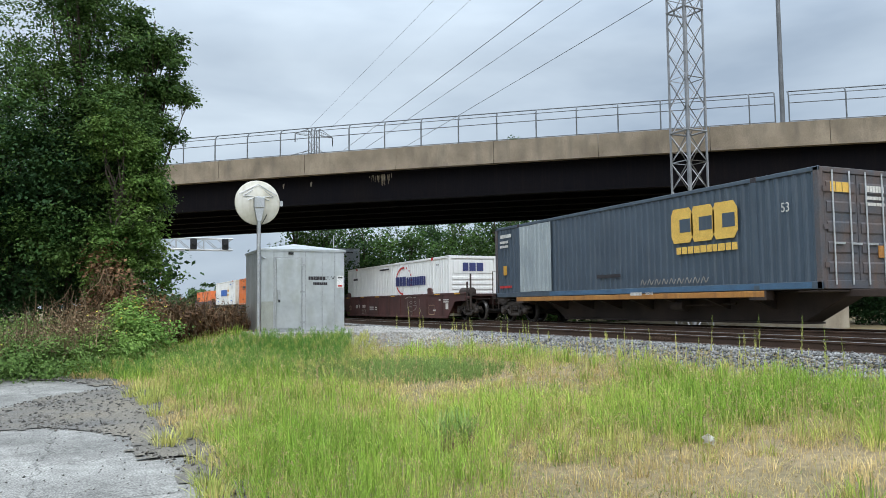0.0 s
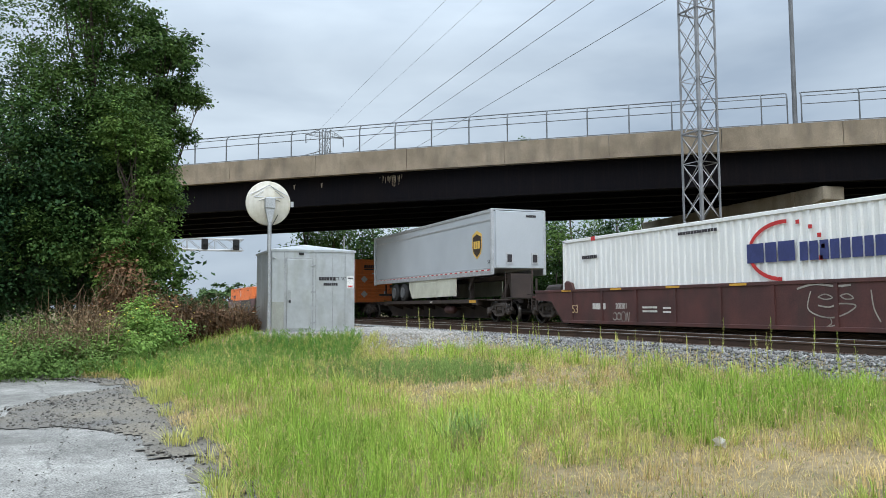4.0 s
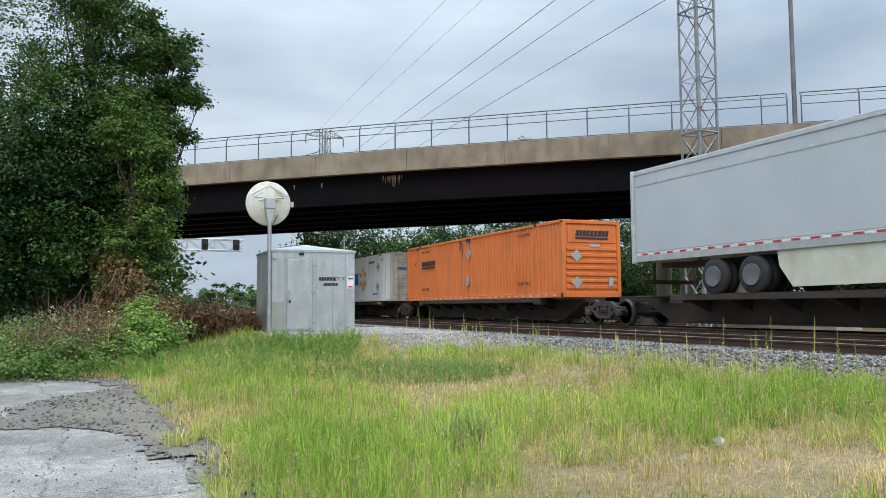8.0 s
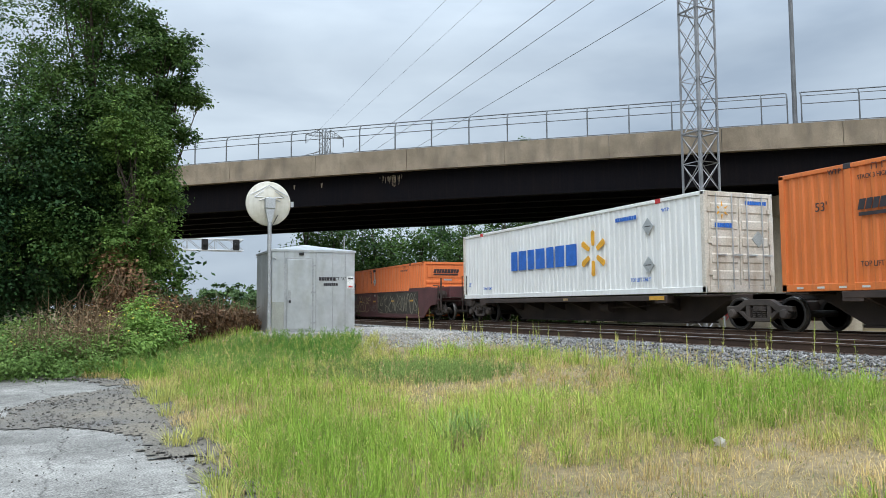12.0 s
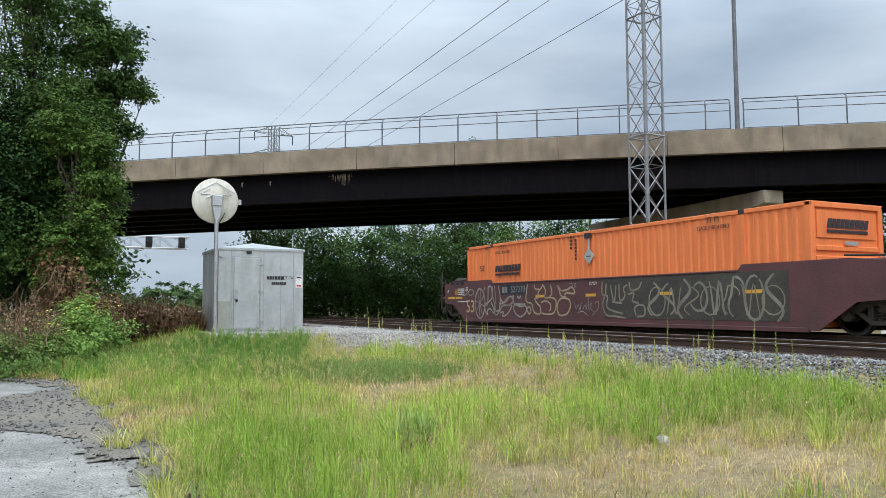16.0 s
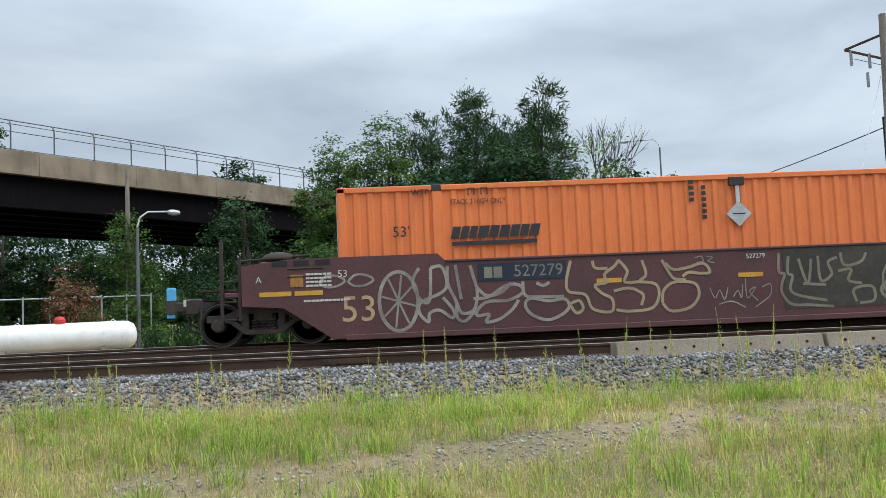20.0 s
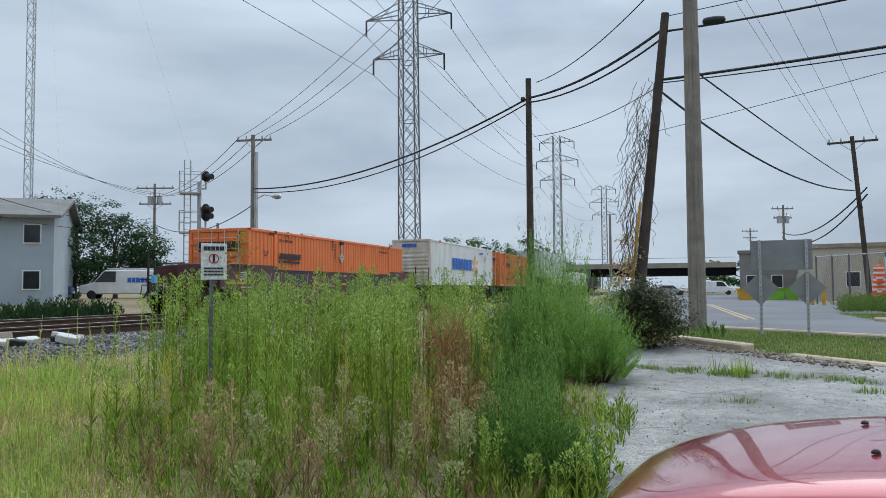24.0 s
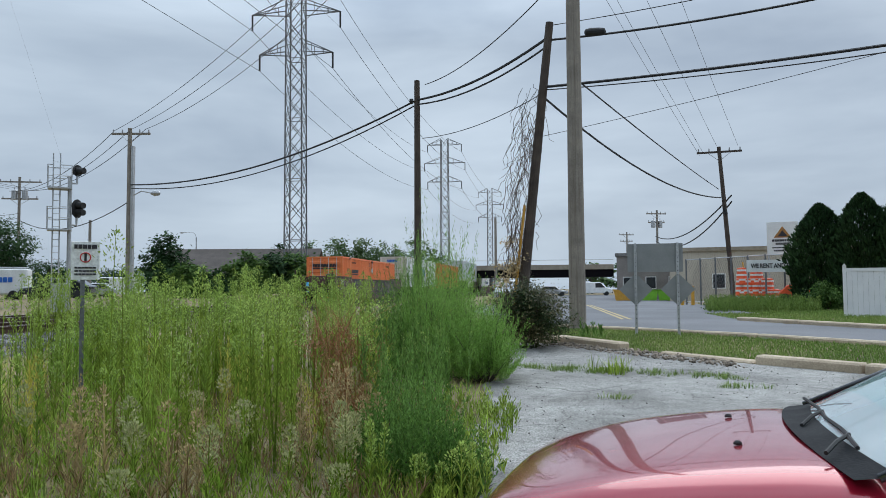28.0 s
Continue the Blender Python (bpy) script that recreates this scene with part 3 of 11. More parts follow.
mast = empty("lattice_mast", "slender galvanised lattice mast beside the tracks", "mast", pose(24.0, 26.8, 0.33))
M_MAST = material("galvanised_mast_angle", (0.30, 0.305, 0.315), (0.20, 0.205, 0.215), 0.6, 0.45, scale=2.0, fine=30, bump=0.05)
part("lattice", lattice(Shape(), 0, 0, 0.0, 46.0, 1.08, 1.02, 1.25, 0.052, 0.024, 48.0), M_MAST, mast)
cc = Vector((math.cos(radians(228.0)), math.sin(radians(228.0)), 0)) * 0.60
part("cable_riser", Shape().rod(cc + Vector((0, 0, 0)), cc + Vector((0, 0, 46.0)), 0.095, 10), M_MAST, mast)
for z in (3.3, 8.8, 14.3, 19.8):
    fr = Shape()
    ends = [Vector((0.78 * math.cos(radians(48 + 90 * i)), 0.78 * math.sin(radians(48 + 90 * i)), z)) for i in range(4)]
    for i in range(4):
        fr.rod(ends[i], ends[(i + 1) % 4], 0.045, 5)
    part("ring_frame", fr, M_MAST, mast)
part("footing", Shape().box(-0.9, -0.9, -0.1, 0.9, 0.9, 0.15), M_PIER, mast)


def transmission_tower(x, y, h, turn, base=2.1, top=1.8, arm=4.4, label="tall grey lattice transmission tower"):
    t = empty("transmission_tower", label, "power pylon", pose(x, y, 0.4, 0, 0, turn), group="transmission towers")
    part("lattice", lattice(Shape(), 0, 0, 0, h, base, top, 2.4, 0.10, 0.05), M_STEEL_DARK, t)
    tips = []
    for z in (h - 11.0, h - 6.2, h - 1.4):
        for side in (-1, 1):
            s = Shape()
            tip = Vector((side * (arm + (0.9 if abs(z - h + 6.2) < 1 else 0)), 0, z))
            for dy in (-top / 2, top / 2):
                s.rod((side * top / 2, dy, z), tip, 0.07, 4)
                s.rod((side * top / 2, dy, z + 1.5), tip, 0.06, 4)
                for f in (0.33, 0.66):
                    a = Vector((side * top / 2, dy, z)).lerp(tip, f)
                    b = Vector((side * top / 2, dy, z + 1.5)).lerp(tip, f)
                    s.rod(a, b, 0.04, 3)
            part("cross_arm", s, M_STEEL_DARK, t)
            part("insulator", Shape().rod(tip, tip - Vector((0, 0, 1.9)), 0.11, 8), M_BLACK, t)
            tips.append(pose(x, y, 0.4, 0, 0, turn) @ (tip - Vector((0, 0, 1.9))))
    return tips


def cable(name, p, q, sag, r=0.02, label="thin overhead power line", category="cable", n=24):
    p, q = Vector(p), Vector(q)
    pts = [p.lerp(q, i / n) - Vector((0, 0, sag * 4 * (i / n) * (1 - i / n))) for i in range(n + 1)]
    return tagged(part(name, Shape().path(pts, r, 5), M_WIRE), label, category, "overhead wires")


def polar(a, d, z=0.0):
    return Vector((d * math.sin(radians(a)), d * math.cos(radians(a)), z))


line = [polar(14.75, 172), polar(160.05, 92), polar(170.9, 200), polar(174.2, 300)]
tw = [transmission_tower(p.x, p.y, 40.0, a) for p, a in zip(line, (8, 3, 0, 0))]
for k in range(6):
    if k != 5:
        cable("power_line", tw[0][k], tw[1][k], 0.5, 0.014 if k in (2, 4) else 0.028)
    cable("power_line", tw[1][k], tw[2][k], 3.0, 0.03)
    cable("power_line", tw[2][k], tw[3][k], 3.0, 0.03)

# ---------------------------------------------------------------- the train
M_WELL = material("oxide_red_car_paint", (0.090, 0.030, 0.026), (0.055, 0.022, 0.021), 0.65, scale=1.2, fine=30, bump=0.1, streak=(0.035, 0.024, 0.02), streak_amount=0.6, streak_scale=(1.5, 1.5, 0.5))
M_PLUM = material("faded_plum_car_paint", (0.110, 0.038, 0.041), (0.078, 0.031, 0.033), 0.6, scale=0.8, fine=30, bump=0.08, streak=(0.040, 0.030, 0.028), streak_amount=0.6, streak_scale=(1.2, 0.8, 0.8))
M_SPINE = material("grimy_brown_spine_steel", (0.048, 0.031, 0.025), (0.028, 0.021, 0.018), 0.8, scale=1.2, fine=30, bump=0.15)
M_SPINE_Y = material("faded_ochre_sill_paint", (0.44, 0.20, 0.045), (0.33, 0.14, 0.035), 0.65, scale=1.5, fine=30, bump=0.1, streak=(0.10, 0.05, 0.03), streak_amount=0.6)
M_TRUCK = material("dusty_cast_steel", (0.060, 0.046, 0.038), (0.035, 0.028, 0.025), 0.85, scale=3, fine=40, bump=0.25)
M_WHEEL = material("dark_wheel_steel", (0.035, 0.030, 0.027), (0.02, 0.018, 0.017), 0.7, 0.4, scale=4, fine=40, bump=0.1)
M_TREAD = material("polished_wheel_tread", (0.20, 0.185, 0.17), (0.12, 0.11, 0.10), 0.4, 0.8, bump=0)
M_YELLOW = material("yellow_marking_paint", (0.62, 0.34, 0.04), (0.5, 0.25, 0.03), 0.6, bump=0.05)
M_PALE = material("faded_white_stencil", (0.62, 0.60, 0.56), (0.48, 0.46, 0.43), 0.7, bump=0)
M_TAN_NUM = material("faded_tan_stencil", (0.50, 0.36, 0.20), (0.38, 0.26, 0.15), 0.7, bump=0)
M_SPRAY = material("chalky_white_spray_paint", (0.36, 0.33, 0.29), (0.16, 0.14, 0.125), 0.7, scale=2, bump=0)
M_SPRAY_D = material("faint_grey_green_spray", (0.22, 0.21, 0.16), (0.13, 0.12, 0.10), 0.7, scale=2, bump=0)
M_SPRAY_Y = material("yellowed_spray_paint", (0.40, 0.31, 0.18), (0.26, 0.21, 0.14), 0.7, scale=2, bump=0)
M_ORANGE = material("orange_container_paint", (0.82, 0.215, 0.060), (0.75, 0.185, 0.050), 0.5, scale=1.0, fine=25, bump=0.04, gain=0.06, streak=(0.36, 0.12, 0.045), streak_amount=0.35)
M_ORANGE2 = material("sunworn_orange_container_paint", (0.68, 0.18, 0.04), (0.60, 0.15, 0.03), 0.5, scale=0.8, fine=25, bump=0.04, gain=0.06, streak=(0.28, 0.11, 0.045), streak_amount=0.45)
M_CWHITE = material("white_container_paint", (0.80, 0.80, 0.78), (0.72, 0.72, 0.70), 0.5, scale=1.0, fine=25, bump=0.03, gain=0.05, streak=(0.45, 0.43, 0.40), streak_amount=0.30)
M_DIRTY = material("rusty_soiled_white_paint", (0.66, 0.62, 0.56), (0.52, 0.46, 0.38), 0.6, scale=1.5, fine=25, bump=0.06, streak=(0.30, 0.20, 0.12), streak_amount=0.7, streak_scale=(2, 2, 0.5))
M_NAVY = material("blue_grey_container_paint", (0.060, 0.085, 0.115), (0.045, 0.065, 0.09), 0.5, scale=1.0, fine=25, bump=0.04, gain=0.08, streak=(0.11, 0.12, 0.13), streak_amount=0.4)
M_NAVYEND = material("rust_streaked_blue_grey_paint", (0.060, 0.075, 0.095), (0.11, 0.08, 0.07), 0.6, scale=1.6, fine=25, bump=0.06, streak=(0.13, 0.075, 0.05), streak_amount=0.7, streak_scale=(2, 2, 0.6))
M_PATCH = material("pale_weathered_panel_paint", (0.36, 0.40, 0.41), (0.27, 0.31, 0.33), 0.55, scale=1.2, bump=0.04, streak=(0.16, 0.18, 0.19), streak_amount=0.5)
M_TRAILER = material("pale_grey_trailer_skin", (0.50, 0.53, 0.56), (0.45, 0.48, 0.51), 0.4, 0.15, scale=0.6, fine=20, bump=0.02, gain=0.05)
M_TRIM = material("brushed_aluminium_trim", (0.60, 0.61, 0.62), (0.48, 0.49, 0.50), 0.4, 0.6, bump=0.03)
M_DARKBLUE = material("dark_navy_marking", (0.035, 0.045, 0.16), rough=0.6, bump=0)
M_BLUE = material("bright_blue_marking", (0.02, 0.14, 0.55), rough=0.55, bump=0)
M_RED = material("red_marking", (0.55, 0.03, 0.03), rough=0.55, bump=0)
M_GOLD = material("golden_yellow_marking", (0.75, 0.48, 0.10), (0.66, 0.40, 0.08), 0.6, bump=0)
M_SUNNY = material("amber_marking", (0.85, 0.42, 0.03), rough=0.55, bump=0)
M_BROWN = material("dark_brown_marking", (0.035, 0.018, 0.012), rough=0.6, bump=0)
M_CHAR = material("charcoal_marking", (0.03, 0.025, 0.03), rough=0.6, bump=0)
M_RUBBER = material("tyre_rubber", (0.022, 0.022, 0.023), rough=0.8, bump=0.1)
M_DIAMOND = material("dull_metal_placard", (0.52, 0.54, 0.54), (0.40, 0.42, 0.42), 0.4, 0.5, bump=0.02)

MOVERS = []      # (thing, x, y at the start, z)
WHEELS = []      # (wheelset, y in its car, z)


def mover(name, label, category, y, z=RAIL, group=""):
    ob = empty(name, label, category, pose(TRAIN_X, y, z), group)
    MOVERS.append((ob, TRAIN_X, y, z))
    return ob


def wheelset(car, y, r=0.44):
    s = Shape()
    for sx in (-1, 1):
        x = sx * 0.7525
        s.lathe([(r + 0.028, x - sx * 0.035), (r + 0.026, x - sx * 0.07), (r - 0.07, x - sx * 0.07), (r - 0.09, x - sx * 0.03), (0.14, x - sx * 0.02), (0.13, x + sx * 0.08),
                 (0.10, x + sx * 0.08), (0.13, x + sx * 0.03), (r - 0.09, x + sx * 0.03), (r - 0.07, x + sx * 0.065), (r - 0.01, x + sx * 0.065), (r, x - sx * 0.03), (r + 0.028, x - sx * 0.035)], (0, 0, 0), "x", 24)
    s.lathe([(0.085, -1.0), (0.085, 1.0)], (0, 0, 0), "x", 10)
    w = part("wheelset", s, M_WHEEL, car, smooth=False)
    for sx in (-1, 1):
        x = sx * 0.7525
        t = Shape().lathe([(r + 0.001, x - 0.03), (r + 0.002, x + 0.03), (r - 0.008, x + sx * 0.0665), (r - 0.018, x + sx * 0.067), (r - 0.02, x)], (0, 0, 0), "x", 24)
        part("tread", t, M_TREAD, w, "bright worn wheel rim")
    w.matrix_basis = pose(0, y, r)
    WHEELS.append((w, y, r))


def truck(car, y):
    """Two wheelsets, cast side frames with springs, a bolster and brake gear."""
    for dy in (-0.89, 0.89):
        wheelset(car, y + dy)
    for sx in (-1, 1):
        x = sx * 0.99
        s = Shape()
        top = [(-1.12, 0.50), (-1.12, 0.64), (-0.72, 0.66), (-0.42, 0.82), (0.42, 0.82), (0.72, 0.66), (1.12, 0.64), (1.12, 0.50), (0.66, 0.48), (0.40, 0.66), (-0.40, 0.66), (-0.66, 0.48)]
        s.prism([(y + a, z) for a, z in top], x - 0.08, x + 0.08, "x")
        s.prism([(y + a, z) for a, z in [(-0.70, 0.50), (-0.36, 0.24), (0.36, 0.24), (0.70, 0.50), (0.55, 0.52), (0.30, 0.34), (-0.30, 0.34), (-0.55, 0.52)]], x - 0.08, x + 0.08, "x")
        for a in (-0.36, 0.36):
            s.box(x - 0.07, y + a - 0.07, 0.28, x + 0.07, y + a + 0.07, 0.75)
        part("side_frame", s, M_TRUCK, car, bevel=0.015)
        for dy in (-0.17, 0.0, 0.17):
            sp = Shape()
            pts = [(x + 0.07 * math.cos(k * 1.05), y + dy + 0.07 * math.sin(k * 1.05), 0.33 + k * 0.0095) for k in range(31)]
            sp.path(pts, 0.017, 5)
            part("spring", sp, M_TRUCK, car)
        for dy in (-0.89, 0.89):
            part("bearing_cap", Shape().lathe([(0.13, 0.0), (0.13, sx * 0.12), (0.10, sx * 0.16), (0.04, sx * 0.165)], (x, y + dy, 0.44), "x", 14), M_TRUCK, car)
    part("bolster", Shape().box(-1.05, y - 0.2, 0.5, 1.05, y + 0.2, 0.78), M_TRUCK, car, bevel=0.03)
    for dy in (-0.42, 0.42):
        part("brake_beam", Shape().rod((-0.8, y + dy, 0.36), (0.8, y + dy, 0.36), 0.05, 8), M_TRUCK, car)


def coupler(car, y, d):
    s = Shape().box(-0.1, min(y, y + d * 0.7), 0.72, 0.1, max(y, y + d * 0.7), 0.98)
    s.box(-0.17, min(y + d * 0.65, y + d * 0.95), 0.68, 0.15, max(y + d * 0.65, y + d * 0.95), 1.02)
    part("coupler", s, M_TRUCK, car, bevel=0.03)
    pts = [(0.35, y, 0.7), (0.38, y + d * 0.3, 0.42), (0.36, y + d * 0.7, 0.35), (0.3, y + d * 1.0, 0.5)]
    part("air_hose", Shape().path(pts, 0.03, 6), M_BLACK, car)


def corrugated(x, y0, y1, z0, z1, pitch=0.278, depth=0.036, out=-1):
    """A side sheet with trapezoid corrugations that run up and down; out: the way it faces in x."""
    s, k = Shape(), max(1, round((y1 - y0) / pitch))
    w = (y1 - y0) / k
    line = []
    for i in range(k):
        a = y0 + i * w
        line += [(a, 0), (a + 0.30 * w, 0), (a + 0.44 * w, depth), (a + 0.86 * w, depth)]
    line.append((y1, 0))
    for y, d in line:
        s.v += [(x - out * d, y, z0), (x - out * d, y, z1)]
    s.f = [(2 * i, 2 * i + 1, 2 * i + 3, 2 * i + 2) for i in range(len(line) - 1)]
    return s


CL, CH, CW = 16.154, 2.896, 2.59
POST = (CL - 12.192) / 2


def bars(name, x, y, z, length, h, mat, parent, letters=7, slant=0.0, seed=1, axis="side", gap=0.16):
    """Lettering or a logo that is not spelled out: a row of plain blocks of its size and colour, reading from +y to -y on the side."""
    rng = random.Random(seed)
    s = Shape()
    wts = [rng.uniform(0.75, 1.2) for _ in range(letters)]
    tot = sum(wts) + gap * (letters - 1)
    u = -length / 2
    for wt in wts:
        w = wt / tot * length
        q = [(u, -h / 2), (u + w, -h / 2), (u + w + slant * h, h / 2), (u + slant * h, h / 2)]
        d = 0.006
        if axis == "side":
            v = [(x - e, y - a, z + b) for e in (0, d) for a, b in q]
        elif axis == "front":
            v = [(x + a, y - e, z + b) for e in (0, d) for a, b in q]
        else:
            v = [(x - a, y + e, z + b) for e in (0, d) for a, b in q]
        s.add(v, [(0, 1, 2, 3), (4, 5, 6, 7), (0, 1, 5, 4), (1, 2, 6, 5), (2, 3, 7, 6), (3, 0, 4, 7)])
        u += w + gap / tot * length
    return part(name, s, mat, parent)


def container(label, y, z, paint, front="ribs", rear="doors", end_paint=None, stripe=None):
    """A 53 ft corrugated box. Local: front at y 0, rear at CL, floor at z 0."""
    c = mover("freight_container", label, "shipping container", y, RAIL + z, "containers on the train")
    end_paint = end_paint or paint
    hw = CW / 2
    part("floor_frame", Shape().box(-hw + 0.04, 0.05, 0.0, hw - 0.04, CL - 0.05, 0.16), M_SPINE, c)
    for sx in (-1, 1):
        part("side_sheet", corrugated(sx * (hw - 0.025), 0.14, CL - 0.14, 0.17, CH - 0.10, out=sx), paint, c)
        part("top_rail", Shape().box(sx * hw - 0.06, 0.0, CH - 0.11, sx * hw + 0.0, CL, CH) if sx > 0 else Shape().box(-hw, 0.0, CH - 0.11, -hw + 0.06, CL, CH), paint, c, bevel=0.012)
        part("bottom_rail", Shape().box(hw - 0.06, 0.0, 0.0, hw, CL, 0.18) if sx > 0 else Shape().box(-hw, 0.0, 0.0, -hw + 0.06, CL, 0.18), paint, c, bevel=0.012)
        for py in (POST, CL - POST):
            x0, x1 = (hw - 0.07, hw + 0.004) if sx > 0 else (-hw - 0.004, -hw + 0.07)
            part("lifting_post", Shape().box(x0, py - 0.09, 0.0, x1, py + 0.09, CH - 0.02), paint, c, bevel=0.01)
            for pz in (0.0, CH - 0.13):
                part("corner_casting", Shape().box(x0 - 0.006 if sx < 0 else x0, py - 0.10, pz, x1 if sx < 0 else x1 + 0.006, py + 0.10, pz + 0.135), M_CHAR if pz else paint, c, bevel=0.012)
        for py in (0.0, CL - 0.16):
            x0, x1 = (hw - 0.16, hw) if sx > 0 else (-hw, -hw + 0.16)
            part("corner_post", Shape().box(x0, py, 0.0, x1, py + 0.16, CH - 0.005), end_paint, c, bevel=0.015)
    part("roof", Shape().box(-hw + 0.06, 0.05, CH - 0.06, hw - 0.06, CL - 0.05, CH - 0.02), paint, c)
    for py, kind, d in ((0.0, front, 1), (CL, rear, -1)):
        lo, hi = (py + 0.06, py + 0.10) if d > 0 else (py - 0.10, py - 0.06)
        part("end_wall", Shape().box(-hw + 0.15, lo, 0.15, hw - 0.15, hi, CH - 0.1), end_paint, c)
        part("end_beam", Shape().box(-hw + 0.15, min(py, py + d * 0.14), 0.0, hw - 0.15, max(py, py + d * 0.14), 0.2), end_paint, c, bevel=0.012)
        part("end_beam", Shape().box(-hw + 0.15, min(py, py + d * 0.14), CH - 0.14, hw - 0.15, max(py, py + d * 0.14), CH - 0.004), end_paint, c, bevel=0.012)
        if kind == "ribs":
            for k in range(7):
                zz = 0.30 + k * 0.24
                a, b = py + d * 0.065, py + d * 0.012
                s = Shape().prism([(a, zz), (b, zz + 0.03), (b, zz + 0.12), (a, zz + 0.15)], -hw + 0.18, hw - 0.18, "x")
                part("end_rib", s, end_paint, c)
            part("end_panel", Shape().box(-hw + 0.25, min(py + d * 0.03, py + d * 0.06), 2.05, hw - 0.25, max(py + d * 0.03, py + d * 0.06), 2.68), end_paint, c, bevel=0.01)
        else:
            for sx in (-1, 1):
                x0, x1 = (0.012, hw - 0.17) if sx > 0 else (-hw + 0.17, -0.012)
                leaf = part("door_leaf", Shape().box(x0, min(py + d * 0.02, py + d * 0.06), 0.2, x1, max(py + d * 0.02, py + d * 0.06), CH - 0.15), end_paint, c, bevel=0.01)
                for k in range(5):
                    zz = 0.34 + k * 0.48
                    part("door_rib", Shape().prism([(py + d * 0.024, zz), (py - d * 0.005, zz + 0.05), (py - d * 0.005, zz + 0.26), (py + d * 0.024, zz + 0.31)], x0 + 0.08, x1 - 0.08, "x"), end_paint, leaf)
                for fx in (0.22, 0.74):
                    xx = x0 + (x1 - x0) * fx
                    part("lock_rod", Shape().rod((xx, py - d * 0.035, 0.1), (xx, py - d * 0.035, CH - 0.08), 0.02, 8), M_TRIM, leaf, "steel locking rod")
                    part("handle", Shape().box(xx - 0.02, min(py - d * 0.05, py - d * 0.02), 1.05, xx + 0.34, max(py - d * 0.05, py - d * 0.02), 1.10), M_TRIM, leaf)
                for hz in (0.5, 1.4, 2.3):
                    hx = sx * (hw - 0.17)
                    part("hinge", Shape().box(hx - 0.07, min(py, py - d * 0.03), hz, hx + 0.07, max(py, py - d * 0.03), hz + 0.12), end_paint, leaf)
    return c


def placard(c, y, z, x=-CW / 2 - 0.006, r=0.26):
    part("placard", Shape().prism([(y - r, z), (y, z - r), (y + r, z), (y, z + r)], x - 0.012, x + 0.012, "x"), M_DIAMOND, c, "diamond-shaped metal placard holder")
    part("placard_slot", Shape().box(x - 0.018, y - r * 0.5, z - 0.012, x - 0.010, y + r * 0.5, z + 0.012), M_CHAR, c)


def side_text(c, text, y, z, size, mat, squeeze=0.8, x=-CW / 2 - 0.010):
    words("stencil", text, size, on_side(x, y, z), mat, c, squeeze=squeeze)


def splat(car, name, x, y, z, w, h, seed, mat, n=9, r=0.028):
    """Looping sprayed strokes that fill a band of the side, w long and h high, as flat ribbons."""
    rng = random.Random(seed)
    cell = w / n
    for k in range(n):
        cy = y - (k + 0.5) * cell
        kind = rng.randrange(5)
        pts = []
        hh = h / 2 * rng.uniform(0.75, 1.0)
        for i in range(15):
            f = i / 14
            if kind == 0:
                a = f * math.tau * 1.02 + 1.0
                pts.append((0.50 * cell * math.cos(a), hh * math.sin(a)))
            elif kind == 1:
                pts.append((cell * (-0.45 + 0.9 * f), hh * math.sin(f * 9.5 + 1.6)))
            elif kind == 2:
                a = f * 4.7 - 0.3
                pts.append((0.48 * cell * math.cos(a) * (1 if i < 8 else 0.8), hh * (0.55 * math.sin(a) + (0.45 if i < 7 else -0.35))))
            elif kind == 3:
                pts.append((cell * (0.4 * math.sin(f * 6.0)), hh * (1 - 2 * f)))
            else:
                a = f * 5.2 + 0.6
                pts.append((0.5 * cell * math.cos(a) + 0.15 * cell * f, hh * math.sin(a) * (1 - 0.35 * f)))
        if rng.random() < 0.5:
            pts = [(-a, b) for a, b in pts]
        wd = r * rng.uniform(0.8, 1.5)
        quad = []
        for i, (a, b) in enumerate(pts):
            p, q = pts[max(i - 1, 0)], pts[min(i + 1, 14)]
            tx, tz = q[0] - p[0], q[1] - p[1]
            ln = math.hypot(tx, tz) or 1
            e = wd * (0.55 + 0.45 * math.sin(math.pi * i / 14))
            quad += [(x, cy - a + e * tz / ln, z + b + e * tx / ln), (x, cy - a - e * tz / ln, z + b - e * tx / ln)]
        part(name, Shape().add(quad, [(2 * i, 2 * i + 1, 2 * i + 3, 2 * i + 2) for i in range(14)]), mat, car)


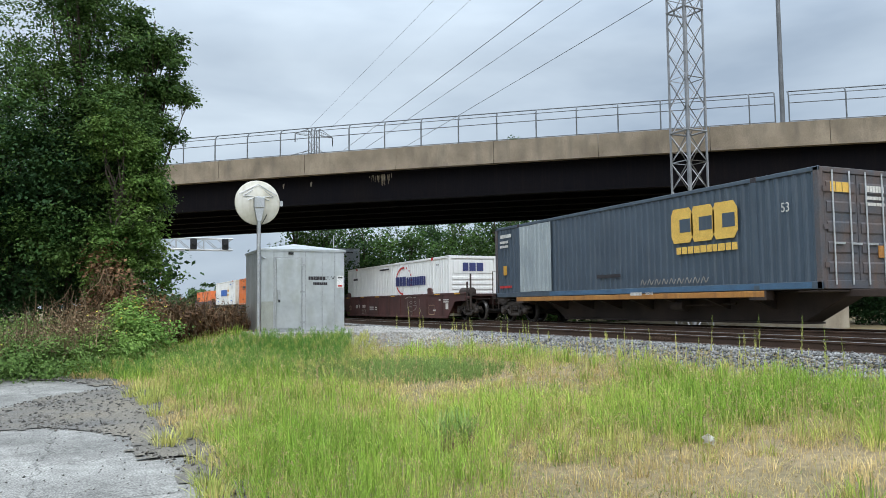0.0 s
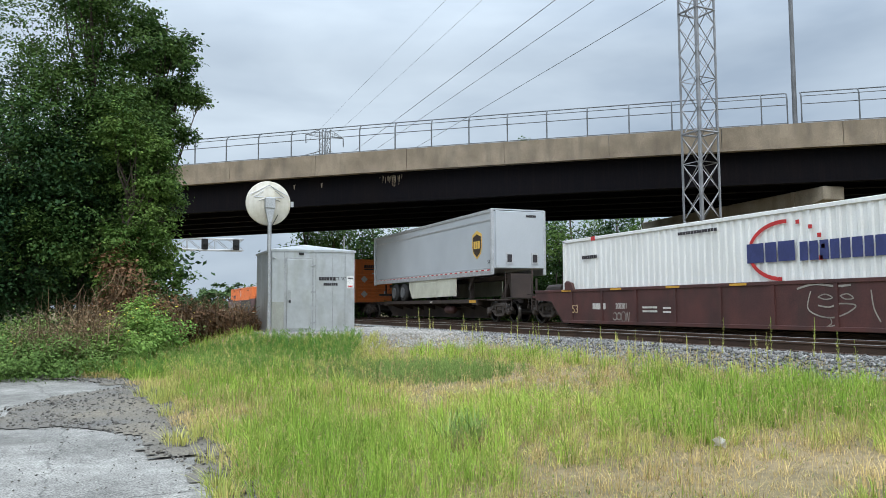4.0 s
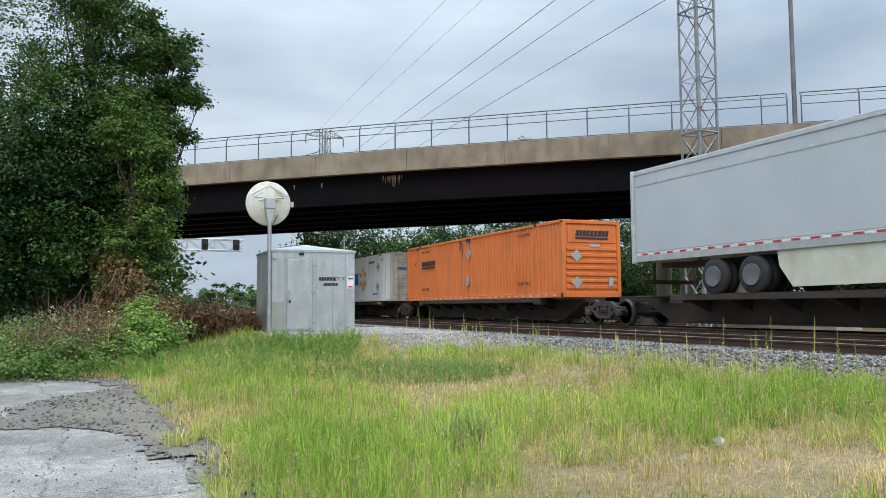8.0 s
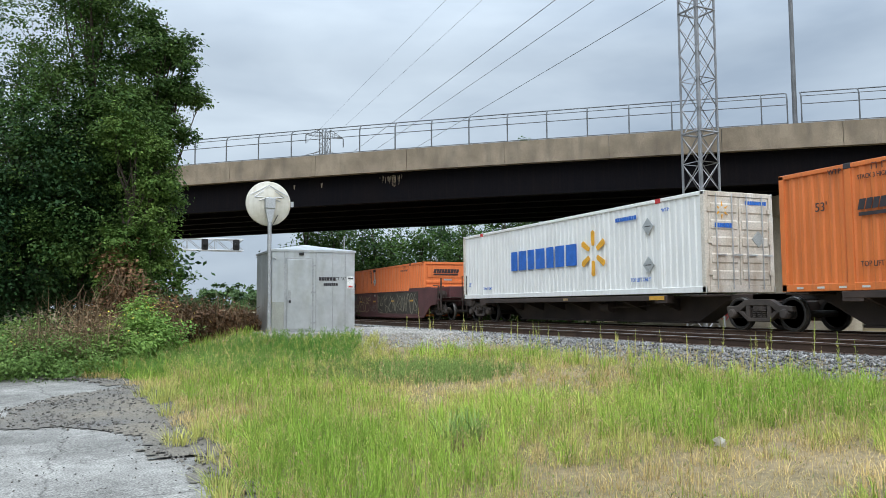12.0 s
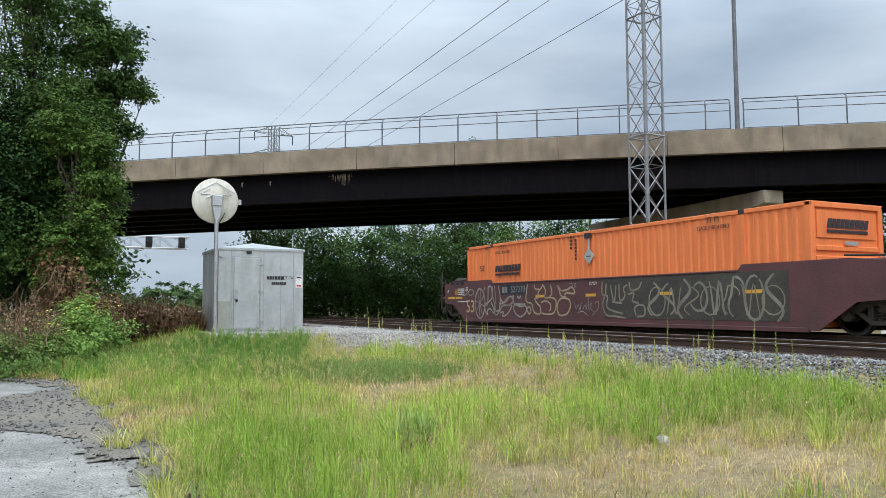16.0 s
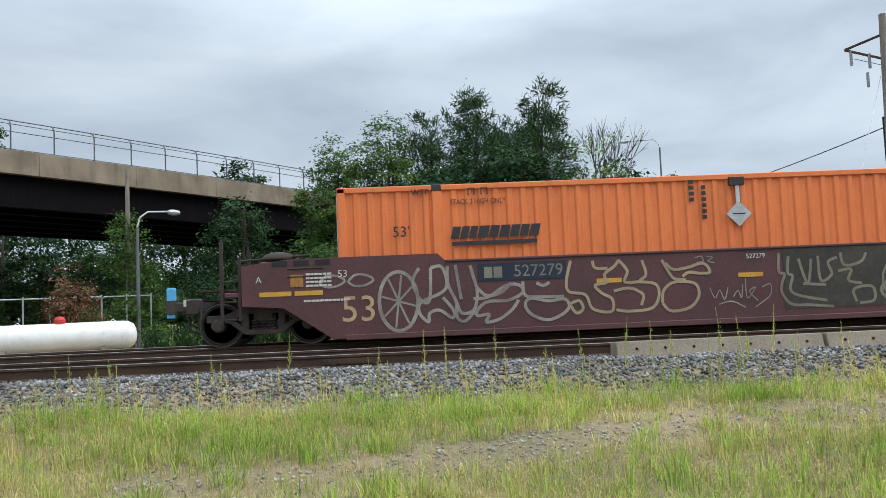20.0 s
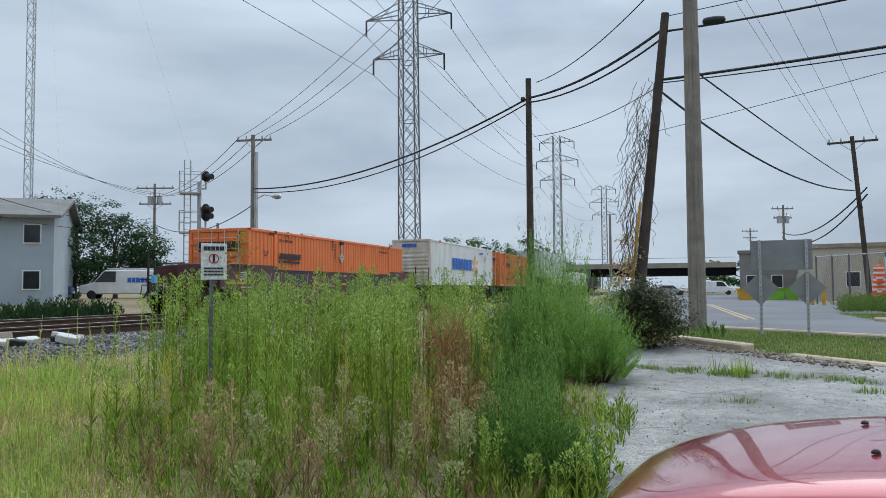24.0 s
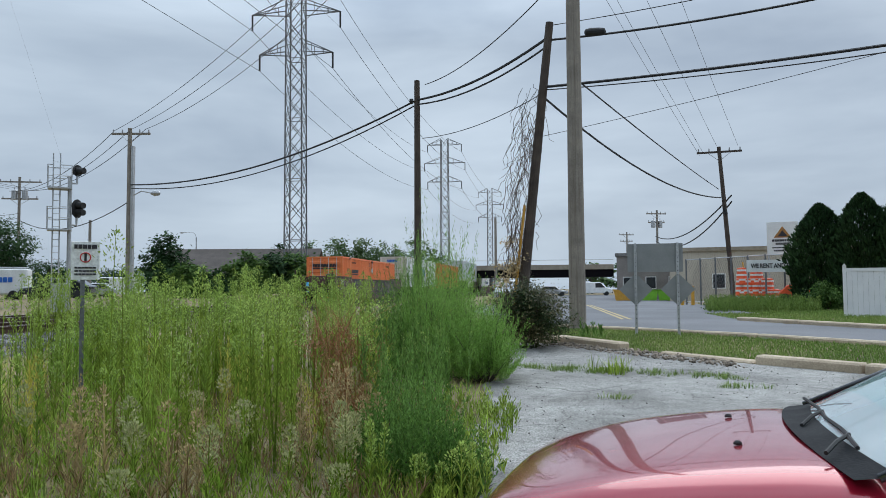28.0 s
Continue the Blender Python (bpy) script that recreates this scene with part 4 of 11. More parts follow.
def well_car(label, y, body_paint, side_top=1.22, raised=None, stakes=True):
    """Local: container front at y 0; trucks beyond both ends. raised: height of the side's end parts, where they stand higher."""
    car = mover("well_car", label, "railway wagon", y, RAIL, "wagons of the train")
    hw = 1.36
    end_top = raised or side_top
    for sx in (-1, 1):
        x0, x1 = (hw - 0.05, hw) if sx > 0 else (-hw, -hw + 0.05)
        if raised:
            prof = [(-0.15, 0.10), (CL + 0.15, 0.10), (CL + 1.1, 0.74), (CL + 1.9, 0.80), (CL + 1.9, end_top - 0.1), (CL + 1.0, end_top), (CL - 1.95, end_top), (CL - 2.1, side_top), (2.1, side_top), (1.95, end_top), (-1.0, end_top), (-1.9, end_top - 0.1), (-1.9, 0.80), (-1.1, 0.74)]
        else:
            prof = [(0.1, 0.06), (CL - 0.1, 0.06), (CL + 0.75, 0.86), (CL + 1.9, 0.90), (CL + 1.9, side_top), (-1.9, side_top), (-1.9, 0.90), (-0.75, 0.86)]
        part("side_plate", Shape().prism(prof, x0, x1, "x"), body_paint, car)
        part("top_chord", Shape().box(x0 - 0.03, 2.1 if raised else -1.9, side_top - 0.03, x1 + 0.03, CL - 2.1 if raised else CL + 1.9, side_top + (0.02 if raised else 0.07)), body_paint, car, bevel=0.012)
        part("bottom_chord", Shape().box(x0 - 0.04, 0.1, 0.06, x1 + 0.04, CL - 0.1, 0.17), body_paint, car, bevel=0.012)
        if stakes:
            for k in range(9):
                yy = 0.7 + k * (CL - 1.4) / 8
                xx = x1 if sx > 0 else x0
                part("side_stake", Shape().box(min(xx, xx + sx * 0.045), yy - 0.05, 0.17, max(xx, xx + sx * 0.045), yy + 0.05, side_top - 0.03), body_paint, car)
    for d, ye in ((-1, 0.0), (1, CL)):
        e0, e1 = ye + d * 0.05, ye + d * 2.25
        lo, hi = min(e0, e1), max(e0, e1)
        part("end_platform", Shape().box(-1.30, lo, 0.98, 1.30, hi, 1.08), body_paint, car, bevel=0.015)
        part("bulkhead", Shape().box(-1.30, min(ye + d * 0.1, ye + d * 0.2), 0.3, 1.30, max(ye + d * 0.1, ye + d * 0.2), end_top), body_paint, car)
        part("end_sill", Shape().box(-0.35, lo, 0.70, 0.35, hi, 0.98), body_paint, car, bevel=0.015)
        part("end_hood", Shape().box(-0.55, min(ye + d * 0.3, ye + d * 1.7), 1.08, 0.55, max(ye + d * 0.3, ye + d * 1.7), end_top + 0.02), body_paint, car, bevel=0.03)
        part("brake_reservoir", Shape().lathe([(0.02, -0.55), (0.2, -0.5), (0.2, 0.5), (0.02, 0.55)], (-0.85, ye + d * 1.1, 1.30), "y", 14), M_SPINE, car)
        for sx in (-1, 1):
            for dy, top in ((1.95, 1.75), (2.3, 2.1)):
                part("grab_post", Shape().box(sx * 1.28 - 0.03, ye + d * dy - 0.03, 0.52, sx * 1.28 + 0.03, ye + d * dy + 0.03, top), M_SPINE, car)
            for zz in (0.55, 0.9, 1.3):
                part("step_rung", Shape().rod((sx * 1.28, ye + d * 1.95, zz), (sx * 1.28, ye + d * 2.3, zz), 0.018, 6), M_SPINE, car)
            part("deck_rail", Shape().rod((sx * 1.0, ye + d * 0.6, end_top + 0.09), (sx * 1.0, ye + d * 2.0, end_top + 0.02), 0.025, 6), M_SPINE, car)
        part("brake_platform", Shape().box(-1.25, min(ye + d * 2.2, ye + d * 2.75), 1.12, 1.25, max(ye + d * 2.2, ye + d * 2.75), 1.16), M_SPINE, car)
        if d < 0:
            part("brake_wheel", Shape().lathe([(0.25, -0.02), (0.28, 0.0), (0.25, 0.02), (0.22, 0.0), (0.25, -0.02)], (0.62, ye + d * 2.5, 1.75), "y", 16), M_SPINE, car)
            part("brake_post", Shape().rod((0.62, ye + d * 2.46, 1.1), (0.62, ye + d * 2.46, 1.78), 0.03, 6), M_SPINE, car)
        truck(car, ye + d * 1.55)
        coupler(car, ye + d * 2.4, d)
        part("cross_rod", Shape().path([(-1.25, ye + d * 2.72, 0.62), (-1.2, ye + d * 2.72, 0.95), (1.2, ye + d * 2.72, 0.95), (1.25, ye + d * 2.72, 0.62)], 0.02, 6), M_SPINE, car)
    return car


def spine_car(label, y, front_truck, rear_truck, paint=None, front_coupler=False, rear_coupler=False, reach=0.0):
    """A skeleton unit: one centre beam, deepened in place of ground shade, with side brackets and load platforms.
    Local: load's front at y 0.
    """
    car = mover("spine_car", label, "railway wagon", y, RAIL, "wagons of the train")
    paint = paint or M_SPINE
    a, b = (front_truck if front_truck is not None else -1.2), (rear_truck if rear_truck is not None else CL + 1.2)
    # beam and flange reach down low to stand in for the shaded ground behind
    part("centre_beam", Shape().prism([(a - 0.9, 0.80), (a + 1.4, 0.80), (a + 2.6, 0.18), (b - 2.6, 0.18), (b - 1.4, 0.80), (b + 0.9, 0.80), (b + 0.9, 0.98), (a - 0.9, 0.98)], -0.33, 0.33, "x"), M_SPINE, car, bevel=0.015)
    part("beam_flange", Shape().box(-0.42, a + 2.6, 0.13, 0.42, b - 2.6, 0.18), M_SPINE, car)
    for k in range(8):
        yy = 2.3 + k * (CL - 4.6) / 7
        part("side_bracket", Shape().prism([(-1.25, 0.90), (-1.25, 0.82), (-0.33, 0.50), (0.33, 0.50), (1.25, 0.82), (1.25, 0.90)], yy - 0.05, yy + 0.05), M_SPINE, car)
    for sx in (-1, 1):
        s = Shape().box(sx * 1.24 - 0.06, 1.75, 0.82, sx * 1.24 + 0.06, CL - 1.75, 0.98)
        part("side_sill", s, paint, car, bevel=0.012)
        for py in (POST, CL - POST):
            part("pedestal", Shape().box(sx * 1.15 - 0.14, py - 0.28, 0.74, sx * 1.15 + 0.14, py + 0.28, 0.99), M_SPINE, car, bevel=0.015)
    for py in (0.4, CL - 0.4):
        part("end_bolster", Shape().box(-1.25, py - 0.35, 0.92, 1.25, py + 0.35, 0.98), M_SPINE, car, bevel=0.015)
    if front_truck is not None:
        truck(car, front_truck)
    if rear_truck is not None:
        truck(car, rear_truck)
    if front_coupler:
        coupler(car, a - 0.9, -1)
        part("end_platform", Shape().box(-1.25, a - 1.6, 1.0, 1.25, a - 0.6, 1.05), M_SPINE, car)
        for sx in (-1, 1):
            part("grab_rail", Shape().path([(sx * 1.25, a - 1.5, 0.5), (sx * 1.25, a - 1.5, 2.1), (sx * 1.25, a - 1.0, 2.1), (sx * 1.25, a - 1.0, 0.5)], 0.02, 6), M_SPINE, car)
    if rear_coupler:
        coupler(car, b + 0.9, 1)
        part("end_platform", Shape().box(-1.25, b + 0.6, 1.0, 1.25, b + 1.6, 1.05), M_SPINE, car)
        for sx in (-1, 1):
            part("grab_rail", Shape().path([(sx * 1.25, b + 1.0, 0.5), (sx * 1.25, b + 1.0, 2.1), (sx * 1.25, b + 1.5, 2.1), (sx * 1.25, b + 1.5, 0.5)], 0.02, 6), M_SPINE, car)
    # brake cylinder and rods hung from the beam
    part("brake_cylinder", Shape().lathe([(0.02, 0.0), (0.18, 0.02), (0.18, 0.55), (0.02, 0.6)], (-0.75, 5.2, 0.62), "y", 14), M_SPINE, car)
    part("brake_rod", Shape().rod((-0.6, 3.4, 0.66), (-0.75, 5.2, 0.62), 0.025, 6), M_SPINE, car)
    return car


SPINE_Z, WELL_Z = 0.99, 0.17

# blue-grey container on an ochre spine car
blue_box_car = spine_car("spine car with faded ochre sills carrying a blue-grey container", 12.98, None, 15.0, M_SPINE_Y, False, True)
cx = container("blue-grey corrugated container with pale replaced panels and rusty doors", 12.98, SPINE_Z, M_NAVY, "doors", "ribs", M_NAVYEND)
# white container in an oxide-red well car
w1 = well_car("oxide-red well car with white stencils carrying a white container", 33.86, M_WELL, 1.20)
white_box = container("white corrugated container with navy lettering bars and red ring", 33.86, WELL_Z, M_CWHITE, "ribs", "doors")
# trailer, orange and white containers on a three-unit spine car
trailer_car = spine_car("brown spine car unit carrying a road trailer", 55.59, 0.0, 18.2, None, True)
spine_car("brown spine car unit carrying an orange container", 75.93, None, 17.2)
orange = container("orange corrugated container with dark lettering bars and ribbed end", 75.93, SPINE_Z, M_ORANGE2, "ribs", "doors")
white_load_car = spine_car("brown spine car unit carrying a white container", 94.76, None, 14.9, None, False, True)
wal = container("white corrugated container with blue lettering bar and amber rays", 94.76, SPINE_Z + 0.04, M_CWHITE, "doors", "ribs", M_DIRTY)
# last wagon
w2 = well_car("plum-brown well car covered with sprayed graffiti, last of the train", 115.93, M_PLUM, 1.54, 1.69, False)
last = container("bright orange corrugated container with dark lettering bar", 115.93, WELL_Z, M_ORANGE, "ribs", "doors")

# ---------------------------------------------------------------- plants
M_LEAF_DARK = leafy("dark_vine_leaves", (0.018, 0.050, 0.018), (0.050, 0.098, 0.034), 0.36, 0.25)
M_LEAF = leafy("summer_tree_leaves", (0.042, 0.098, 0.022), (0.125, 0.205, 0.048), 0.40, 0.30)
M_LEAF_WOOD = leafy("shaded_woodland_leaves", (0.030, 0.075, 0.018), (0.085, 0.150, 0.038), 0.40, 0.30)
M_LEAF_LIGHT = leafy("light_shrub_leaves", (0.115, 0.250, 0.048), (0.240, 0.360, 0.090), 0.35, 0.30)
M_LEAF_FAR = leafy("distant_woodland_leaves", (0.054, 0.109, 0.043), (0.109, 0.171, 0.062), 0.35, 0.20)
M_PINE = leafy("dark_pine_needles", (0.030, 0.066, 0.030), (0.078, 0.130, 0.055), 0.40, 0.15)
M_DEAD = leafy("dead_brown_leaves", (0.119, 0.063, 0.031), (0.210, 0.119, 0.063), 0.40, 0.20)
M_STRAW = leafy("straw_coloured_stalks", (0.405, 0.311, 0.155), (0.513, 0.392, 0.203), 0.35, 0.25)
M_GRASS = leafy("fresh_green_grass", (0.195, 0.335, 0.045), (0.430, 0.540, 0.110), 0.48, 0.46)
M_LAWN = leafy("mown_verge_grass", (0.120, 0.205, 0.042), (0.225, 0.300, 0.085), 0.40, 0.32)
M_VINE = leafy("vine_and_tree_leaves", (0.034, 0.082, 0.022), (0.110, 0.182, 0.046), 0.36, 0.28, 0.8)
M_VINE_LIGHT = leafy("young_vine_leaves", (0.052, 0.115, 0.024), (0.145, 0.225, 0.052), 0.38, 0.30, 0.9)
M_GRASS_MID = leafy("yellowing_grass", (0.290, 0.360, 0.085), (0.640, 0.570, 0.200), 0.45, 0.42)
M_GRASS_DRY = leafy("dry_tan_grass", (0.480, 0.360, 0.150), (0.720, 0.570, 0.290), 0.40, 0.40)
M_WEED = leafy("weed_stems_and_leaves", (0.130, 0.225, 0.026), (0.320, 0.400, 0.070), 0.55, 0.50)
M_MUGWORT = leafy("greyish_green_weed_leaves", (0.150, 0.250, 0.062), (0.290, 0.390, 0.125), 0.45, 0.30)
M_TANGLE = leafy("dry_brown_stems", (0.085, 0.055, 0.034), (0.230, 0.160, 0.095), 0.50, 0.15)
M_RUSTY = leafy("rust_brown_dead_leaves", (0.200, 0.085, 0.035), (0.340, 0.180, 0.085), 0.40, 0.20)
M_WEED_YOUNG = leafy("young_weed_leaves", (0.125, 0.230, 0.026), (0.280, 0.390, 0.068), 0.50, 0.45)
M_LITTER = leafy("dead_stem_litter", (0.200, 0.130, 0.062), (0.340, 0.240, 0.120), 0.45, 0.20)
M_PLUME_CREAM = leafy("cream_weed_plumes", (0.30, 0.34, 0.14), (0.50, 0.47, 0.24), 0.35, 0.40)
M_YELLOWED = leafy("yellowed_weed_stems", (0.52, 0.44, 0.06), (0.62, 0.56, 0.14), 0.35, 0.35)
M_LEAF_MID = leafy("mid_green_weed_leaves", (0.080, 0.175, 0.032), (0.180, 0.300, 0.072), 0.45, 0.30)
M_PLUME = leafy("pale_weed_flower_heads", (0.21, 0.33, 0.062), (0.38, 0.48, 0.125), 0.48, 0.50)
M_FEATHER = leafy("feathery_bright_shrub", (0.155, 0.300, 0.052), (0.310, 0.470, 0.125), 0.40, 0.40)
M_BRAMBLE = leafy("dusty_bramble_leaves", (0.085, 0.165, 0.036), (0.195, 0.285, 0.084), 0.45, 0.30)
M_RUDDY = leafy("dark_reddish_bramble_leaves", (0.028, 0.060, 0.020), (0.105, 0.085, 0.040), 0.50, 0.20, 1.6)
M_BARK = material("furrowed_bark", (0.085, 0.065, 0.05), (0.05, 0.038, 0.03), 0.95, scale=4, fine=30, bump=0.6)

VEG = np.random.default_rng(11)


def unit(a):
    return a / np.maximum(np.linalg.norm(a, axis=-1, keepdims=True), 1e-9)


def leaf_quads(p, d, length, width, face=None):
    """One pointed leaf at each p along each d, its flat side turned to face if that is given."""
    s = unit(np.cross(d, VEG.normal(size=d.shape) if face is None else face))
    L, W = length[:, None], width[:, None]
    return np.stack([p, p + d * L * 0.45 + s * W * 0.5, p + d * L, p + d * L * 0.45 - s * W * 0.5], 1)


def foliage(clumps, count, size, spread=0.30, shell=0.55, droop=0.2, slim=1.0):
    """Leaves gathered in twigs over ellipsoids (x, y, z, rx, ry, rz); the count is shared out by surface."""
    c = np.array(clumps, float)
    area = (c[:, 3] * c[:, 4] + c[:, 4] * c[:, 5] + c[:, 3] * c[:, 5])
    per = 44
    twigs = VEG.choice(len(c), size=max(1, count // per), p=area / area.sum())
    u = unit(VEG.normal(size=(len(twigs), 3)))
    r = shell + (1.08 - shell) * VEG.random((len(twigs), 1)) ** 0.7
    r *= 1 + 0.24 * np.sin(u[:, :1] * 5 + c[twigs, :1]) * np.cos(u[:, 2:] * 6 + c[twigs, 2:3])
    q = c[twigs, :3] + u * r * c[twigs, 3:]
    out = unit(u / c[twigs, 3:])
    layered = np.array([1.1, 1.1, 0.62]) if slim == 1.0 else np.ones(3)
    p = np.repeat(q, per, 0) + VEG.normal(size=(len(q) * per, 3)) * layered * spread * VEG.uniform(0.5, 1.3, (len(q) * per, 1))
    away = np.repeat(out, per, 0)
    L = size * VEG.uniform(0.6, 1.35, len(p))
    W = L * slim * VEG.uniform(0.45, 0.75, len(p))
    if slim != 1.0:
        return leaf_quads(p, unit(away * 0.7 + VEG.normal(size=p.shape) * 0.75 - np.array([0, 0, droop])), L, W)
    face = unit(away * 0.55 + np.array([0, 0, 0.75]) + VEG.normal(size=p.shape) * 0.42)
    d = VEG.normal(size=p.shape) * 0.7 + away * 0.5 - np.array([0, 0, 0.45])
    return leaf_quads(p, unit(d - face * np.sum(d * face, 1, keepdims=True)), L, W, face)


def limbs(base, clumps, trunk_r, seed, split=0.35):
    """A tapered leaning trunk with a limb to every clump."""
    rng = random.Random(seed)
    s = Shape()
    b = Vector(base)
    top = Vector((sum(c[0] for c in clumps) / len(clumps), sum(c[1] for c in clumps) / len(clumps), max(c[2] for c in clumps)))
    pts = [b.lerp(top, f) + Vector((rng.uniform(-.15, .15), rng.uniform(-.15, .15), 0)) * (f > 0) for f in (0, .2, .4, .6, .8, 1.0)]
    for i in range(5):
        s.rod(pts[i], pts[i + 1], trunk_r * (1 - 0.17 * i), 9, trunk_r * (1 - 0.17 * (i + 1)))
    for c in clumps:
        q = Vector(c[:3])
        f = min(0.85, max(split * 0.6, (q.z - b.z) / max(top.z - b.z, .1) - split))
        k = min(4, int(f * 5))
        a = pts[k].lerp(pts[k + 1], f * 5 - k)
        mid = a.lerp(q, 0.5) + Vector((rng.uniform(-.3, .3), rng.uniform(-.3, .3), rng.uniform(0, .4)))
        s.rod(a, mid, trunk_r * 0.38, 6, trunk_r * 0.25)
        s.rod(mid, q, trunk_r * 0.25, 6, trunk_r * 0.08)
        for _ in range(3):
            e = q + Vector((rng.uniform(-1, 1) * c[3], rng.uniform(-1, 1) * c[4], rng.uniform(-.3, 1) * c[5])) * 0.8
            s.rod(mid.lerp(q, 0.7), e, trunk_r * 0.10, 4, trunk_r * 0.03)
    return s


def tree(label, base, clumps, count, size, leaf=None, trunk_r=0.2, seed=1, spread=0.3, category="tree", group="", name="tree", shell=0.55):
    t = empty(name, label, category, Matrix.Translation(base), group)
    o = Vector(base)
    local = [(c[0] - o.x, c[1] - o.y, c[2] - o.z, *c[3:]) for c in clumps]
    part("trunk", limbs((0, 0, -0.1), local, trunk_r, seed), M_BARK, t)
    needles = leaf is M_PINE
    crown = new("crown", quads("crown", foliage(local, count, size * (1.5 if needles else 1.0), spread, shell, -0.25 if needles else 0.2, 0.32 if needles else 1.0), leaf or M_LEAF))
    crown.parent = t
    return t


def shrub(label, x, y, r, h, count, size, leaf, name="shrub", seed=1, z=None, category="shrub", lobes=5, group="", spread=0.16):
    rng = random.Random(seed)
    z = height(x, y) if z is None else z
    cl = []
    for k in range(lobes):
        a, d = rng.uniform(0, math.tau), rng.uniform(0.0, 0.6) * r
        rr = r * rng.uniform(0.4, 0.65)
        cl.append((x + d * math.cos(a), y + d * math.sin(a), z + h * rng.uniform(0.35, 0.62), rr, rr, h * rng.uniform(0.32, 0.45)))
    return tree(label, (x, y, z), cl, count, size, leaf, 0.05, seed, spread, category, group, name, 0.35)


# the vine-hung trees by the bridge
def at(a, d, z, rx, rz=None):
    p = polar(a, d, z)
    return (p.x, p.y, z, rx, rx, rz or rx)


def right_edge(z):
    """Ragged right-hand outline of the thicket, as an azimuth, by height."""
    return np.interp(z, (1.0, 1.9, 2.4, 3.2, 4.0, 4.6, 5.3, 5.9, 6.5, 6.9, 7.6, 8.3, 9.2, 9.9, 11.0), (3.6, 4.2, 5.6, 5.0, 4.9, 5.3, 4.2, 3.9, 5.4, 5.2, 6.7, 5.3, 5.7, 3.9, 2.5))


def clumps(n, seed, a0, a1, z0, z1, d0, d1, r0, r1, flat=0.8, keep=None):
    """Small leafy masses strewn through a slab of the thicket, inside its outline."""
    rng, out = random.Random(seed), []
    while len(out) < n:
        a, z, d, r = rng.uniform(a0, a1), rng.uniform(z0, z1), rng.uniform(d0, d1), rng.uniform(r0, r1)
        if a + math.degrees(r / d) < right_edge(z) + 0.25 and (keep is None or keep(a, z)):
            out.append(at(a, d, z, r, r * flat))
    return out


def spread_tree(label, a, d, cl, count, size, leaf, trunk, seed, spread, shell=0.5):
    b = polar(a, d)
    return tree(label, (b.x, b.y, height(b.x, b.y)), cl, count, size, leaf, trunk, seed, spread, shell=shell)


spread_tree("tall tree with an open crown against the sky", 3.0, 24.2,
            clumps(30, 31, 1.6, 6.9, 6.1, 9.9, 22.8, 24.4, 0.28, 0.55, 0.7) + [at(5.9, 23.4, 7.55, 0.30, 0.2), at(5.0, 23.2, 6.55, 0.3, 0.2), at(5.1, 23.4, 9.2, 0.3, 0.3)], 30000, 0.10, M_VINE, 0.10, 3, 0.11)
spread_tree("big leafy tree smothered in vines beside the bridge", -1.4, 23.4,
            clumps(58, 32, -5.2, 2.6, 3.2, 11.4, 21.6, 23.8, 0.60, 0.95, 1.0, lambda a, z: not (a < -3.6 and z > 9.3)), 92000, 0.092, M_VINE, 0.10, 4, 0.20)
spread_tree("mound of vines over a broken trunk", 1.8, 21.7,
            clumps(46, 33, 0.2, 5.4, 2.0, 6.3, 20.6, 21.6, 0.24, 0.50, 1.2), 34000, 0.085, M_VINE_LIGHT, 0.10, 6, 0.10)
spread_tree("dark tree hung with vines behind the brush", -4.0, 23.4,
            clumps(44, 34, -12.0, 0.6, 0.9, 6.2, 21.6, 23.6, 0.7, 1.2, 1.0) + clumps(16, 36, -9.0, -4.6, 5.5, 8.0, 23.0, 25.0, 0.35, 0.7), 66000, 0.105, M_LEAF_DARK, 0.10, 5, 0.22)

spread_tree("shaded tree deep in the thicket", -2.0, 29.0,
            clumps(40, 38, -9.0, 3.0, 1.2, 7.5, 26.0, 33.0, 0.9, 1.5, 1.0), 16000, 0.20, M_LEAF_DARK, 0.15, 7, 0.3)

# brush and dead vines at their foot
def brush(name, label, spots, count, size, leaf, category="brush", spread=0.2, shell=0.3):
    ob = new(name, quads(name, foliage([at(*s) for s in spots], count, size, spread, shell), leaf))
    return tagged(ob, label, category, kind="stuff")


def strips(name, base, side, lean, h, w, material):
    """Bent blades: three rows of two points and a tip, as one joined mesh."""
    n = len(base)
    up = np.array([0, 0, 1.0])
    rows = []
    for f, wf in ((0.0, 1.0), (0.45, 0.85), (0.8, 0.5), (1.0, 0.08)):
        c = base + up * (h * f)[:, None] + lean * (h * f ** 2)[:, None]
        rows += [c - side * (w * wf / 2)[:, None], c + side * (w * wf / 2)[:, None]]
    v = np.stack(rows, 1).reshape(-1, 3)
    k = np.arange(n)[:, None] * 8
    f = np.concatenate([k + np.array([[2 * j, 2 * j + 1, 2 * j + 3, 2 * j + 2]]) for j in range(3)], 1).reshape(-1)
    me = bpy.data.meshes.new(name)
    me.vertices.add(len(v))
    me.vertices.foreach_set("co", np.ascontiguousarray(v, dtype=np.float32).ravel())
    me.loops.add(len(f))
    me.loops.foreach_set("vertex_index", f.astype(np.int32))
    me.polygons.add(len(f) // 4)
    me.polygons.foreach_set("loop_start", np.arange(0, len(f), 4, dtype=np.int32))
    me.polygons.foreach_set("loop_total", np.full(len(f) // 4, 4, dtype=np.int32))
    me.materials.append(material)
    me.update(calc_edges=True)
    return new(name, me)


